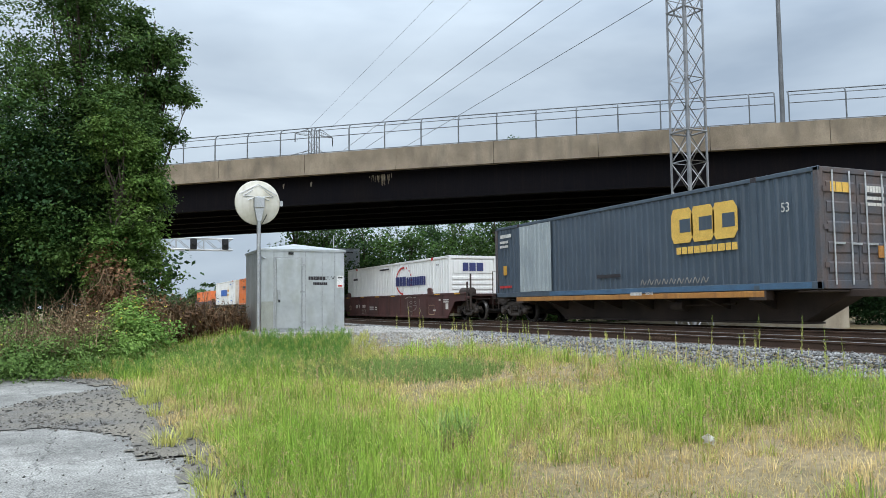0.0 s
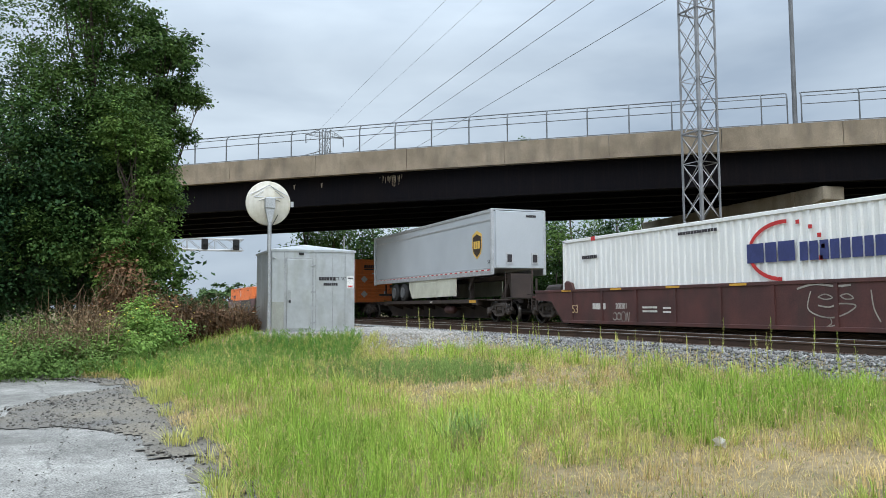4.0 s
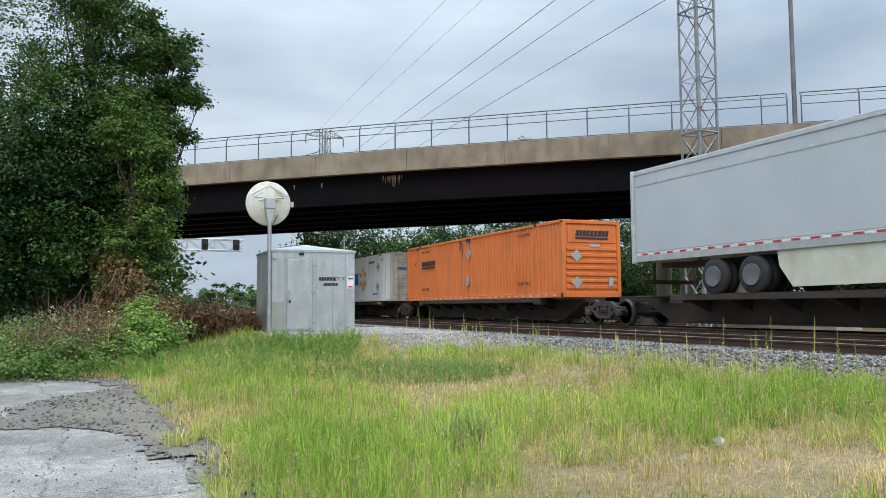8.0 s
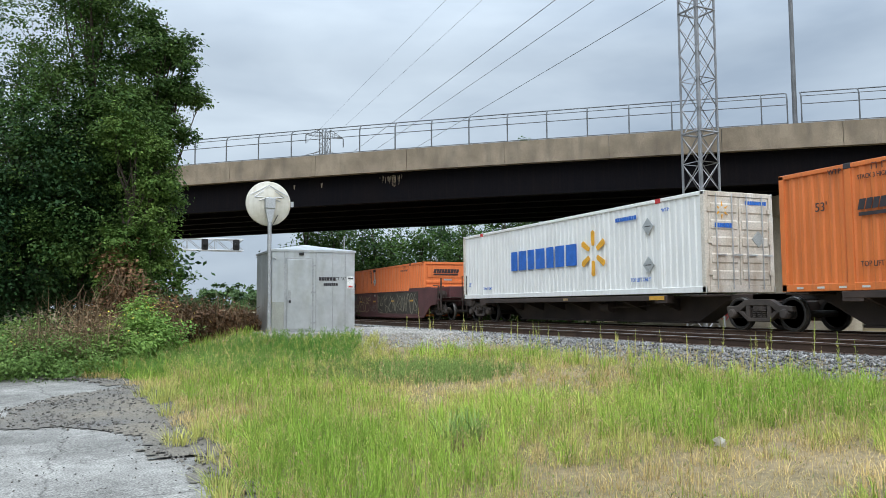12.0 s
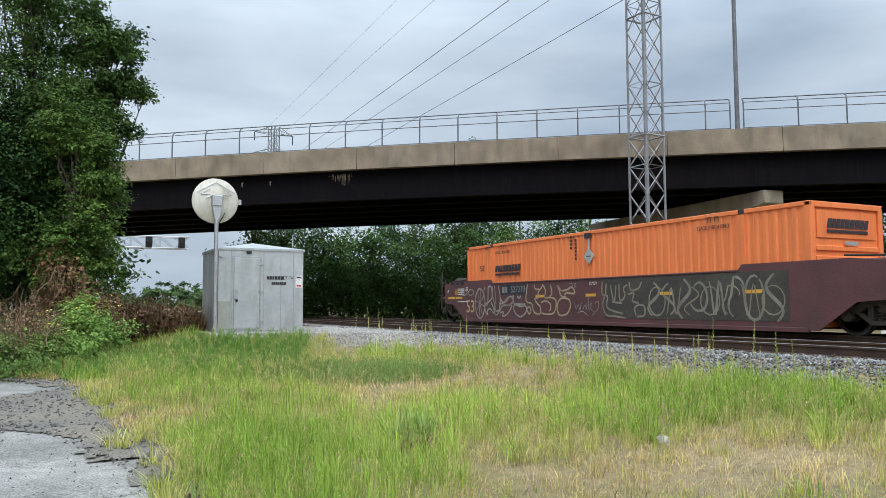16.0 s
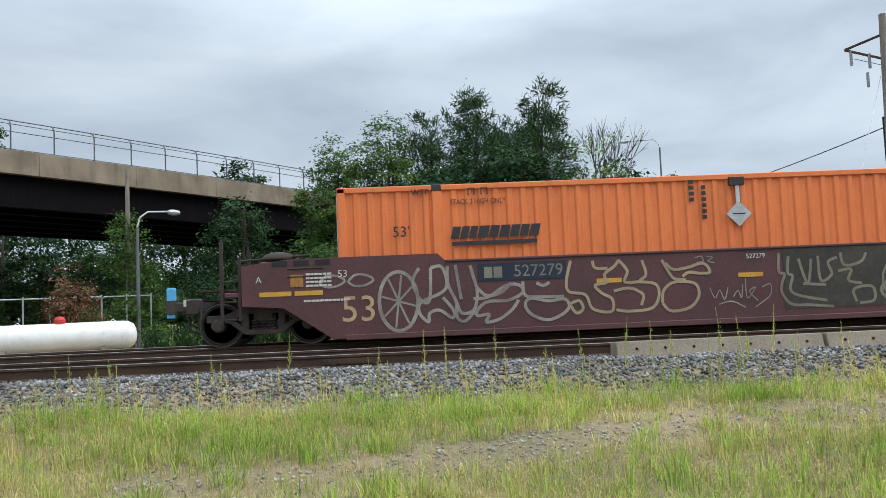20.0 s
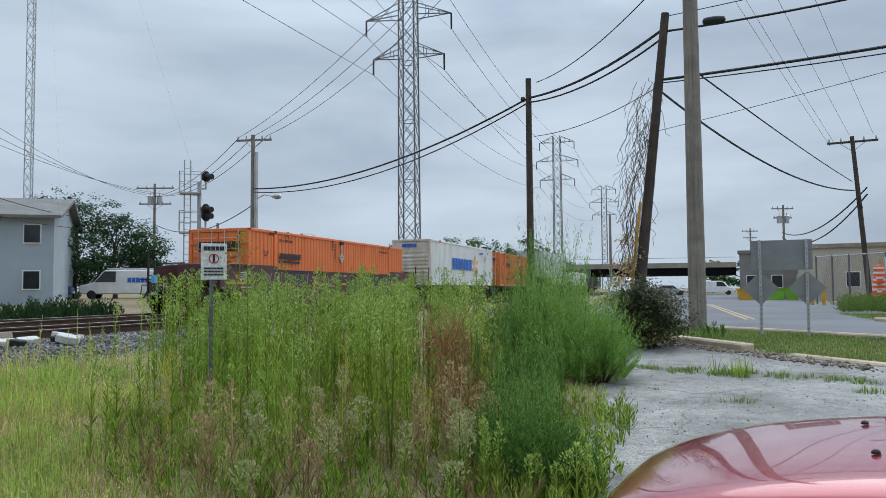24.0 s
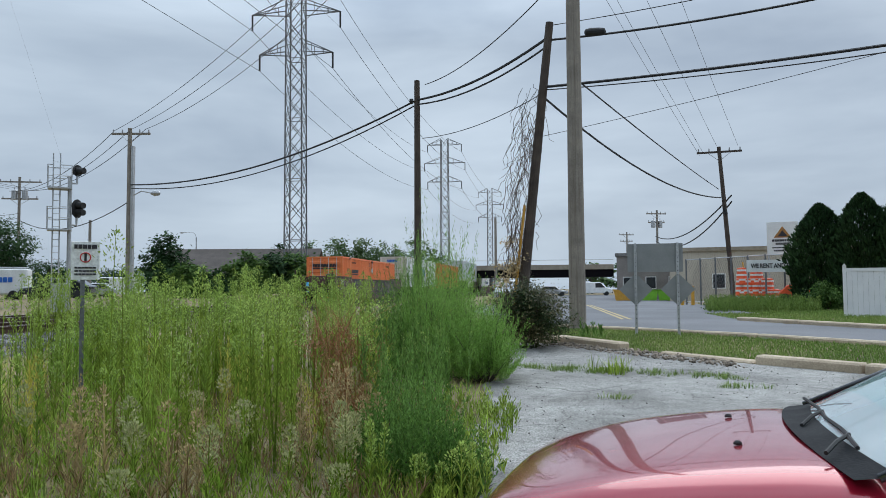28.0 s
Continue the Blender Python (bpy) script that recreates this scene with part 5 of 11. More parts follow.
def tangle(name, label, spots, n, length, w, mat, lean=0.9, hang=False, category="brush"):
    """Crossing dry stems, springing up from or hanging down through soft-edged masses."""
    c = np.array([at(*s) for s in spots], float)
    k = VEG.integers(0, len(c), n)
    u = unit(VEG.normal(size=(n, 3))) * VEG.random((n, 1)) ** 0.4
    base = c[k, :3] + u * c[k, 3:]
    a, b = VEG.uniform(0, math.tau, n), VEG.uniform(0, math.tau, n)
    side = np.stack([np.cos(a), np.sin(a), 0.3 * np.sin(a * 3)], 1)
    ln = np.stack([np.cos(b), np.sin(b), 0 * b], 1) * (lean * VEG.random(n))[:, None]
    h = VEG.uniform(0.4, 1.3, n) * length * (-1 if hang else 1)
    return tagged(strips(name, base, side, ln, h, VEG.uniform(0.6, 1.4, n) * w, mat), label, category, kind="stuff")


tangle("dead_vines", "brown withered vines hanging down the trunk", [(0.6, 20.0, 2.3, 0.4, 0.5), (1.6, 20.0, 2.3, 0.6, 0.5), (2.6, 20.2, 1.9, 0.6, 0.5), (-0.4, 19.9, 1.9, 0.5, 0.5), (3.6, 20.2, 1.5, 0.6, 0.3)], 320, 0.7, 0.012, M_TANGLE, 1.5, True)
brush("dead_vine_leaves", "withered brown leaves among the hanging vines", [(1.0, 20.3, 2.3, 0.45, 0.9), (2.0, 20.2, 1.6, 0.7, 0.7), (0.2, 20.0, 1.4, 0.6, 0.5)], 3600, 0.10, M_DEAD)
brush("brush_pile", "heap of rust-brown dead brush by the shed", [(4.9, 24.2, 1.15, 0.8, 0.55), (6.4, 24.5, 1.1, 0.9, 0.6), (8.2, 24.8, 1.05, 0.9, 0.5), (9.6, 25.2, 1.0, 0.6, 0.4)], 11000, 0.12, M_DEAD)
tangle("brush_twigs", "dry twigs of the dead brush heap", [(4.9, 23.8, 1.0, 0.8, 0.4), (6.8, 24.1, 1.0, 1.0, 0.4), (9.0, 24.5, 0.95, 0.8, 0.3)], 700, 0.7, 0.02, M_TANGLE, 1.6)
brush("bramble_bank", "tangled green brambles in front of the trees", [(-5.5, 17.0, 0.55, 1.2, 0.45), (-3.6, 16.6, 0.6, 1.0, 0.45), (-1.6, 17.0, 0.65, 1.0, 0.5), (-8.0, 17.5, 0.7, 1.6, 0.6), (-4.4, 18.4, 0.95, 1.1, 0.55), (-6.6, 18.2, 0.9, 1.2, 0.55)], 34000, 0.06, M_BRAMBLE, spread=0.12)
brush("bright_bramble", "bright leafy bramble sprays with small yellow flowers", [(2.2, 18.4, 1.35, 0.45, 0.45), (1.6, 18.0, 0.9, 0.8, 0.5), (3.2, 18.6, 1.0, 0.7, 0.45), (0.4, 17.6, 0.7, 0.8, 0.45)], 15000, 0.075, M_LEAF_LIGHT, spread=0.12)
tangle("dry_brambles", "withered tan bramble stems", [(-2.8, 16.9, 0.8, 0.9, 0.45), (-1.0, 17.2, 0.95, 0.9, 0.5), (-4.6, 17.4, 0.7, 1.0, 0.4), (0.2, 17.8, 0.95, 0.7, 0.4), (-2.0, 18.2, 1.2, 1.0, 0.4)], 700, 0.5, 0.010, M_TANGLE, 1.3)
M_FLOWER = leafy("small_yellow_flowers", (0.62, 0.52, 0.06), (0.75, 0.66, 0.12), 0.2, 0.2)
brush("yellow_flowers", "small yellow flowers on the brambles", [(2.2, 18.2, 1.45, 0.45, 0.45), (3.0, 18.2, 1.1, 0.7, 0.45), (-9.0, 17.2, 0.9, 0.5, 0.3), (1.4, 17.6, 1.0, 0.7, 0.4)], 260, 0.045, M_FLOWER, "flowers", 0.4, 0.9)
brush("dry_bramble_leaves", "withered tan leaves on the brambles", [(-2.6, 17.1, 1.15, 0.8, 0.35), (-0.8, 17.4, 1.2, 0.8, 0.35)], 1800, 0.05, M_TANGLE)


# woodland beyond the bridge and far tree lines, each tree of its own
def wood_tree(a, d, h, w, seed, leaf=None, count=1500, size=0.45):
    rng = random.Random(seed)
    p = polar(a, d, 0.3)
    cl = []
    for k in range(6):
        f = 0.18 + 0.75 * k / 5
        r = w * (0.55 + 0.3 * math.sin(math.pi * min(f * 1.15, 1))) * rng.uniform(0.55, 0.8)
        ang = rng.uniform(0, math.tau)
        o = w * rng.uniform(0.15, 0.5) * (1 - f * 0.5)
        cl.append((p.x + o * math.cos(ang), p.y + o * math.sin(ang), 0.3 + h * f, r, r, h * 0.16))
    return tree("leafy tree in the woodland beyond the bridge", (p.x, p.y, 0.3), cl, count, size, leaf or M_LEAF, 0.18, seed, 0.5, "tree", "woodland trees", "woodland_tree", 0.5)


rng = random.Random(21)
for k in range(30):
    a = 13.5 + k * 1.02
    d = 66 + rng.uniform(-7, 7) + (6 if k % 2 else 0)
    wood_tree(a, d, 8.6 + rng.uniform(-1.2, 1.8), 3.3, 100 + k, (M_LEAF, M_LEAF_DARK, M_LEAF_WOOD)[k % 3], 4200, 0.27)
for k in range(14):
    a = 15.0 + k * 1.75
    wood_tree(a, 56 + rng.uniform(-3, 3), 3.6 + rng.uniform(-0.8, 1.2), 2.6, 200 + k, (M_LEAF_WOOD, M_LEAF)[k % 2], 3400, 0.20)
for k in range(18):
    wood_tree(45 + k * 2.2, 74 + rng.uniform(-6, 6), 10.0 + rng.uniform(-1, 2), 3.8, 300 + k, M_LEAF_DARK, 5000, 0.34)
for k in range(9):
    wood_tree(3.5 + k * 0.9, 260 + rng.uniform(-30, 30), 7.0 + rng.uniform(-1.5, 2), 7.5, 400 + k, M_LEAF_FAR, 1100, 1.2)

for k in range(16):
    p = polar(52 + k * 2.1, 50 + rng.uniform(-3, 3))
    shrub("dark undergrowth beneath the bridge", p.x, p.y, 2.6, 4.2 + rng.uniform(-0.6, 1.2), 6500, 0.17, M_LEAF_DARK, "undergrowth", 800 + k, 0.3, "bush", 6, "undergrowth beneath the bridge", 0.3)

# tree tops that rise behind the bridge
for a, d, z, r in ((61.3, 76, 19.1, 1.35), (25.0, 76, 17.3, 1.0), (29.4, 76, 17.9, 1.2)):
    p = polar(a, d, 0.3)
    top = random.Random(int(a))
    cl = [(p.x + top.uniform(-1, 1) * r, p.y + top.uniform(-1, 1) * r, z - 0.5 - k * 0.42 * r, r * 0.55, r * 0.55, r * 0.25) for k in range(7)]
    tree("tall thin-topped tree behind the bridge", p, cl, 3600, 0.26, M_LEAF_WOOD, 0.14, int(a), 0.3, "tree", "woodland trees", "woodland_tree", 0.4)

# trees and hedge across the track, to the east
def east_tree(label, a, d, h, w, seed, leaf, count, size, low=0.12, spread=0.4, trunk=0.22):
    rng = random.Random(seed)
    p = polar(a, d, 0.33)
    cl = []
    for k in range(9):
        f = low + (0.97 - low) * k / 8
        r = w * (1.0 - 0.72 * max(0, f - 0.25)) * rng.uniform(0.42, 0.6)
        ang = rng.uniform(0, math.tau)
        o = w * rng.uniform(0.2, 0.55) * (1.05 - f)
        cl.append((p.x + o * math.cos(ang), p.y + o * math.sin(ang), 0.33 + h * f, r, r, h * 0.11))
    return tree(label, (p.x, p.y, 0.33), cl, count, size, leaf, trunk, seed, spread)


east_tree("tall dark pine among the trees across the tracks", 99.7, 46, 13.0, 5.0, 501, M_PINE, 30000, 0.22, 0.2, 0.18)
east_tree("dark pine with a ragged crown across the tracks", 94.6, 47, 12.9, 5.6, 502, M_PINE, 31000, 0.22, 0.2, 0.18)
east_tree("dark pine between two taller ones", 97.0, 48, 11.8, 5.6, 511, M_PINE, 24000, 0.22, 0.2, 0.18)
east_tree("pale-tipped pine at the edge of the wood", 91.3, 46, 11.6, 5.4, 512, M_PINE, 24000, 0.22, 0.2, 0.18)
east_tree("broad leafy tree across the tracks", 88.0, 45, 11.0, 6.2, 503, M_LEAF, 40000, 0.165, 0.12, 0.22)
east_tree("leafy tree beside the end of the bridge", 84.4, 43, 9.6, 5.4, 504, M_LEAF, 32000, 0.165, 0.12, 0.22)
east_tree("dark leafy tree behind the hedge", 97.6, 42, 9.0, 5.0, 505, M_LEAF_DARK, 12000, 0.28)
east_tree("rounded leafy tree behind the hedge", 92.2, 41, 8.4, 5.0, 509, M_LEAF_DARK, 11000, 0.28)
east_tree("small leafy tree behind the train", 105.0, 46, 8.4, 3.6, 506, M_LEAF_DARK, 6500, 0.26)
east_tree("low leafy tree at the edge of the wood", 108.2, 47, 6.8, 3.6, 510, M_LEAF, 6000, 0.28)
east_tree("leafy shrubby tree near the propane tank", 70.0, 36, 5.4, 2.4, 507, M_LEAF, 11000, 0.12, 0.12, 0.2)
east_tree("leafy tree by the bridge end", 77.5, 39, 6.4, 4.2, 508, M_LEAF_DARK, 16000, 0.16, 0.12, 0.25)
# a thin, half bare tree beside the pines
bp = polar(103.0, 45, 0.33)
bare = empty("bare_tree", "half bare grey tree beside the pines", "tree", Matrix.Translation(bp))
bs, br = Shape(), random.Random(77)
def fork(p, d, l, r, n):
    q = p + d * l
    bs.rod(p, q, r, 5, r * 0.7)
    if n:
        for _ in range(3):
            e = (d + Vector((br.uniform(-.55, .55), br.uniform(-.55, .55), br.uniform(-.05, .35)))).normalized()
            fork(q, e, l * br.uniform(0.55, 0.85), r * 0.62, n - 1)
fork(Vector((0, 0, 0)), Vector((0, 0, 1)), 3.4, 0.11, 5)
part("trunk", bs, M_BARK, bare)
lf = new("crown", quads("crown", foliage([(0, 0, 8.5, 1.6, 1.6, 2.0)], 1100, 0.2, 0.5), M_LEAF_LIGHT))
lf.parent = bare
for k, (a, d, h, w) in enumerate([(81, 33, 3.6, 2.4), (85, 32, 4.2, 2.4), (89, 31, 4.6, 2.6), (93, 31, 4.4, 2.6), (97, 31.5, 4.6, 2.4), (101, 32, 4.3, 2.4), (105, 34, 4.0, 2.4), (109, 36, 4.2, 2.6), (112.5, 38, 4.8, 2.6), (116, 40, 5.0, 2.6)]):
    p = polar(a, d)
    shrub("overgrown green hedge bush across the tracks", p.x, p.y, w, h, 11000, 0.12, (M_LEAF, M_LEAF_WOOD, M_LEAF)[k % 3], "hedge_bush", 520 + k, 0.3, "bush", 6, "hedge across the tracks", 0.25)
p = polar(66.2, 33)
shrub("brown withered bush behind the propane tank", p.x, p.y, 1.6, 3.5, 6500, 0.11, M_DEAD, "withered_bush", 540, 0.33, "bush")
for k, (a, d, r, h) in enumerate([(108, 24.5, 1.2, 1.3), (112, 24, 1.0, 1.2), (115.5, 24.5, 1.1, 2.0), (106, 25, 1.1, 0.9), (119, 26, 1.4, 2.4), (123, 27, 1.6, 2.8), (102, 24.5, 0.9, 0.8), (106.6, 27, 1.9, 3.3), (109.6, 27.5, 1.6, 2.7), (99.5, 26, 1.5, 1.9), (95.5, 26, 1.4, 1.7), (91.5, 26, 1.3, 1.5)]):
    p = polar(a, d)
    shrub("leafy green bush beside the far track", p.x, p.y, r, h, 3000, 0.11, M_BRAMBLE if k % 2 else M_LEAF, "track_bush", 550 + k, 0.5, "bush", 5, "bushes beside the far track")
east_tree("dark evergreen beside the utility pole", 123.6, 35, 6.9, 1.2, 560, M_PINE, 6000, 0.14, 0.25, 0.10, 0.1)
east_tree("dark evergreen with a ragged top by the utility pole", 125.4, 35.5, 6.6, 1.3, 561, M_PINE, 6000, 0.14, 0.25, 0.10, 0.1)


# ---------------------------------------------------------------- grass
heights = np.vectorize(height)
edges = np.vectorize(paved_edge)


def lush(x, y):
    """Where the grass grows tall and green: broad drifts over the field."""
    v = 0.5 + 0.22 * np.sin(x * 0.9 + 1.2 * np.sin(y * 0.45)) + 0.20 * np.sin(y * 0.8 + 0.7 * np.sin(x * 0.7) + 2.0) + 0.14 * np.sin(x * 2.3 - y * 1.7) + 0.10 * np.sin(x * 4.1 + y * 3.7) + 0.30 * np.sin(x * 5.3 + 1.3 * np.sin(y * 4.1)) * np.sin(y * 4.7 + np.sin(x * 4.4)) + 0.10 * np.sin(x * 11.0 + 2.0 * np.sin(y * 7.0))
    for cx, cy, sx, sy, w in ((1.9, 7.6, 1.1, 3.0, 0.42), (6.4, 7.4, 2.2, 1.6, 0.42), (3.0, 11.6, 1.4, 1.2, 0.3), (5.0, -5.2, 2.6, 2.4, 0.42), (8.8, -3.2, 0.5, 3.0, 0.30), (4.4, 4.9, 2.0, 1.4, -0.36), (5.2, 11.5, 2.4, 2.0, -0.30), (6.4, 0.3, 2.8, 3.2, -0.22), (5.6, 15.8, 3.0, 1.6, -0.15)):
        v += w * np.exp(-((x - cx) / sx) ** 2 - ((y - cy) / sy) ** 2)
    return v


def path_bare(x, y):
    """A worn stony track that runs across the grass to the south-east."""
    return np.clip(1.6 * np.exp(-((x - (6.7 - 0.28 * (y - 0.2))) / 0.55) ** 2) * (y < 2.4) * (y > -5.0) * (0.70 + 0.34 * np.sin(x * 2.3 + y * 1.9) + 0.2 * np.sin(x * 7.1 - y * 5.3)), 0, 1)


def low_ground(x, y):
    """How far the grass is kept short: worn ground to the east and the bare floor under the tall weeds."""
    worn = np.clip((4.5 - y) / 4.0, 0, 1) * np.clip((y + 7.5) / 3.0, 0, 1) * np.clip((x - 1.5) / 2.0, 0, 1)
    az = np.degrees(np.arctan2(x, y))
    under = np.clip((az - 143.0) / 8.0, 0, 1) * (y < -2.5)
    return np.clip(0.50 * worn + 0.75 * under, 0, 0.85)


def scatter(n, x0, x1, y0, y1, near=5.0):
    x, y = VEG.uniform(x0, x1, n), VEG.uniform(y0, y1, n)
    r = np.hypot(x, y)
    keep = (x > edges(y) - 0.12) & (x < 9.75 - 0.8 * VEG.random(n) ** 2 - 0.06 * np.clip(y - 8, 0, 12)) & (VEG.random(n) < np.clip((near / np.maximum(r, 1.0)) ** 1.1, 0.10, 1.0)) & (r > 1.6)
    keep &= ~((x > 4.0) & (y > 18.0 - 0.25 * (x - 4)))
    keep &= VEG.random(n) > 0.97 * path_bare(x, y)
    keep &= VEG.random(n) > 0.62 * np.clip((np.degrees(np.arctan2(x, y)) - 137.0) / 7.0, 0, 1) * (y < -2.5)
    return x[keep], y[keep]


def blades(name, label, material, x, y, h, w, lean):
    """Bent blades standing at the given spots."""
    base = np.stack([x, y, heights(x, y) - 0.01], 1)
    a = VEG.uniform(0, math.tau, len(x))
    side = np.stack([np.cos(a), np.sin(a), 0 * a], 1)
    b = VEG.uniform(0, math.tau, len(x))
    ln = np.stack([np.cos(b), np.sin(b), 0 * b - 0.35], 1) * (lean * VEG.random(len(x)))[:, None]
    far = np.clip(np.hypot(x, y) / 8.0, 0.9, 1.6)
    return tagged(strips(name, base, side, ln, h, w * far * VEG.uniform(0.6, 1.3, len(x)), material), label, "grass", kind="stuff")


def grass(name, label, material, n, choose, hmin, hmax, w, x0=-2.0, x1=10.6, y0=-14.0, y1=24.0, lean=0.45):
    x, y = scatter(n, x0, x1, y0, y1)
    k = choose(lush(x, y) + 0.22 * low_ground(x, y) + VEG.normal(size=len(x)) * 0.18)
    x, y = x[k], y[k]
    if material is M_GRASS_DRY:
        k = VEG.random(len(x)) > 0.40 * low_ground(x, y)
        x, y = x[k], y[k]
    h = VEG.uniform(hmin, hmax, len(x)) * (0.65 + 0.5 * np.clip(lush(x, y), 0, 1.2)) * (1 - 0.6 * low_ground(x, y))
    return blades(name, label, material, x, y, h, w, lean)


def seed_heads(name, label, material, n, choose, hmin, hmax, size, per=5):
    """Thin stalks, each with a loose drooping head of small seeds."""
    x, y = scatter(n, -2.0, 10.2, -9.0, 21.0, 6.0)
    k = choose(lush(x, y) + VEG.normal(size=len(x)) * 0.25)
    x, y = x[k], y[k]
    h = VEG.uniform(hmin, hmax, len(x)) * (1 - 0.55 * low_ground(x, y))
    a = VEG.uniform(0, math.tau, len(x))
    out = np.stack([np.cos(a), np.sin(a), 0 * a], 1)
    base = np.stack([x, y, heights(x, y)], 1)
    tip = base + np.array([0, 0, 1.0]) * h[:, None] + out * (h * VEG.uniform(0.05, 0.45, len(x)))[:, None]
    side = np.stack([-np.sin(a), np.cos(a), 0 * a], 1)
    far = np.clip(np.hypot(x, y) / 8.0, 0.7, 1.8)[:, None]
    q = [np.stack([base - side * 0.0016 * far, base + side * 0.0016 * far, tip + side * 0.0012 * far, tip - side * 0.0012 * far], 1)]
    p = np.repeat(tip, per, 0) + VEG.normal(size=(len(x) * per, 3)) * np.array([0.5, 0.5, 1.1]) * size * 0.55
    d = unit(np.repeat(out, per, 0) * 0.5 + VEG.normal(size=p.shape) * 0.5 + np.array([0, 0, 0.5]))
    L = size * VEG.uniform(0.5, 1.2, len(p)) * np.repeat(far[:, 0], per) ** 0.5
    q.append(leaf_quads(p, d, L, L * 0.24))
    return tagged(new(name, quads(name, np.concatenate(q), material)), label, "grass", kind="stuff")


grass("green_grass", "bright green grass in drifts", M_GRASS, 300000, lambda v: v > 0.72, 0.10, 0.32, 0.0080, lean=0.75)
grass("yellowing_grass", "yellow-green grass of the field", M_GRASS_MID, 260000, lambda v: (v > 0.20) & (v < 0.92), 0.05, 0.22, 0.0066, lean=0.8)
grass("dry_grass", "short dry tan grass", M_GRASS_DRY, 400000, lambda v: v < 0.58, 0.03, 0.13, 0.0062, lean=1.2)
grass("dead_litter", "dark dead stems lying on the ground", M_TANGLE, 60000, lambda v: v < 9, 0.02, 0.10, 0.006, 2.0, 8.0, -9.0, -2.5, lean=2.0)
grass("low_herbs", "low dull green herbs between the grasses", M_LAWN, 110000, lambda v: (v > 0.05) & (v < 0.70), 0.02, 0.085, 0.011, lean=1.6)
grass("rusty_grass", "reddish-brown dead stems low in the grass", M_TANGLE, 50000, lambda v: (v > 0.15) & (v < 0.62), 0.04, 0.15, 0.006, lean=1.4)
seed_heads("seed_stalks", "thin straw-coloured seed heads over the grass", M_STRAW, 38000, lambda v: (v > 0.10) & (v < 0.85), 0.14, 0.38, 0.034)
seed_heads("green_seed_stalks", "thin pale green seed heads over the grass", M_GRASS_MID, 26000, lambda v: v > 0.45, 0.16, 0.42, 0.032)


def tussocks(name, label, material, n, count, hmin, hmax, w, choose):
    x, y = scatter(n, -1.5, 9.6, -8.0, 20.0, 9.0)
    k = choose(lush(x, y) - 0.35 * low_ground(x, y) + VEG.normal(size=len(x)) * 0.14)
    x, y = x[k], y[k]
    vigour = np.repeat(VEG.uniform(0.55, 1.15, len(x)) * (1 - 0.5 * low_ground(x, y)), count)
    x, y = np.repeat(x, count), np.repeat(y, count)
    a = VEG.uniform(0, math.tau, len(x))
    r = 0.09 * np.sqrt(VEG.random(len(x)))
    bx, by = x + r * np.cos(a), y + r * np.sin(a)
    base = np.stack([bx, by, heights(bx, by) - 0.01], 1)
    b = a + VEG.normal(size=len(x)) * 0.5
    ln = np.stack([np.cos(b), np.sin(b), 0 * b - 0.45], 1) * (1.05 * VEG.random(len(x)))[:, None]
    side = np.stack([-np.sin(b), np.cos(b), 0 * b], 1)
    far = np.clip(np.hypot(bx, by) / 8.0, 0.7, 1.6)
    return tagged(strips(name, base, side, ln, VEG.uniform(hmin, hmax, len(x)) * vigour, w * far * VEG.uniform(0.6, 1.3, len(x)), material), label, "grass", kind="stuff")


tussocks("green_tussocks", "bright green grass tussocks", M_GRASS, 4200, 40, 0.16, 0.46, 0.0085, lambda v: v > 0.66)
tussocks("yellow_tussocks", "yellow-green grass tussocks", M_GRASS_MID, 2400, 30, 0.10, 0.36, 0.0075, lambda v: (v > 0.25) & (v < 0.85))
tussocks("straw_tussocks", "bleached straw tufts in the grass", M_GRASS_DRY, 2100, 24, 0.06, 0.22, 0.007, lambda v: v < 0.62)


def worn_spots(n):
    x, y = VEG.uniform(2.5, 9.4, n), VEG.uniform(-8.0, 4.0, n)
    k = (VEG.random(n) > path_bare(x, y)) & (np.degrees(np.arctan2(x, y)) < 139)
    return np.stack([x[k], y[k]], 1)


def ring_tuft(name, label, spots, blades, hmin, hmax, w, mat):
    """Single grass tufts standing on bare ground."""
    s = np.array(spots, float)
    x, y = np.repeat(s[:, 0], blades), np.repeat(s[:, 1], blades)
    a = VEG.uniform(0, math.tau, len(x))
    r = 0.13 * np.sqrt(VEG.random(len(x)))
    x, y = x + r * np.cos(a), y + r * np.sin(a)
    ln = np.stack([np.cos(a), np.sin(a), 0 * a - 0.3], 1) * (0.9 * VEG.random(len(x)))[:, None]
    side = np.stack([-np.sin(a), np.cos(a), 0 * a], 1)
    return tagged(strips(name, np.stack([x, y, heights(x, y)], 1), side, ln, VEG.uniform(hmin, hmax, len(x)), w * VEG.uniform(0.7, 1.3, len(x)), mat), label, "grass", kind="stuff")


rng = random.Random(61)
ring_tuft("lot_tufts", "dry yellow grass tufts in the broken asphalt", [(0.75 + rng.uniform(-0.3, 0.35), 12.6 + rng.uniform(-0.9, 0.9)) for _ in range(16)] + [(1.0 + rng.uniform(-0.3, 0.2), rng.uniform(5.5, 14)) for _ in range(26)], 40, 0.08, 0.30, 0.010, M_GRASS_MID)
ring_tuft("worn_green_tufts", "green grass tufts on the worn ground", worn_spots(520), 26, 0.06, 0.22, 0.0085, M_GRASS)
ring_tuft("worn_yellow_tufts", "yellow-green grass tufts on the worn ground", worn_spots(700), 24, 0.05, 0.18, 0.0075, M_GRASS_MID)
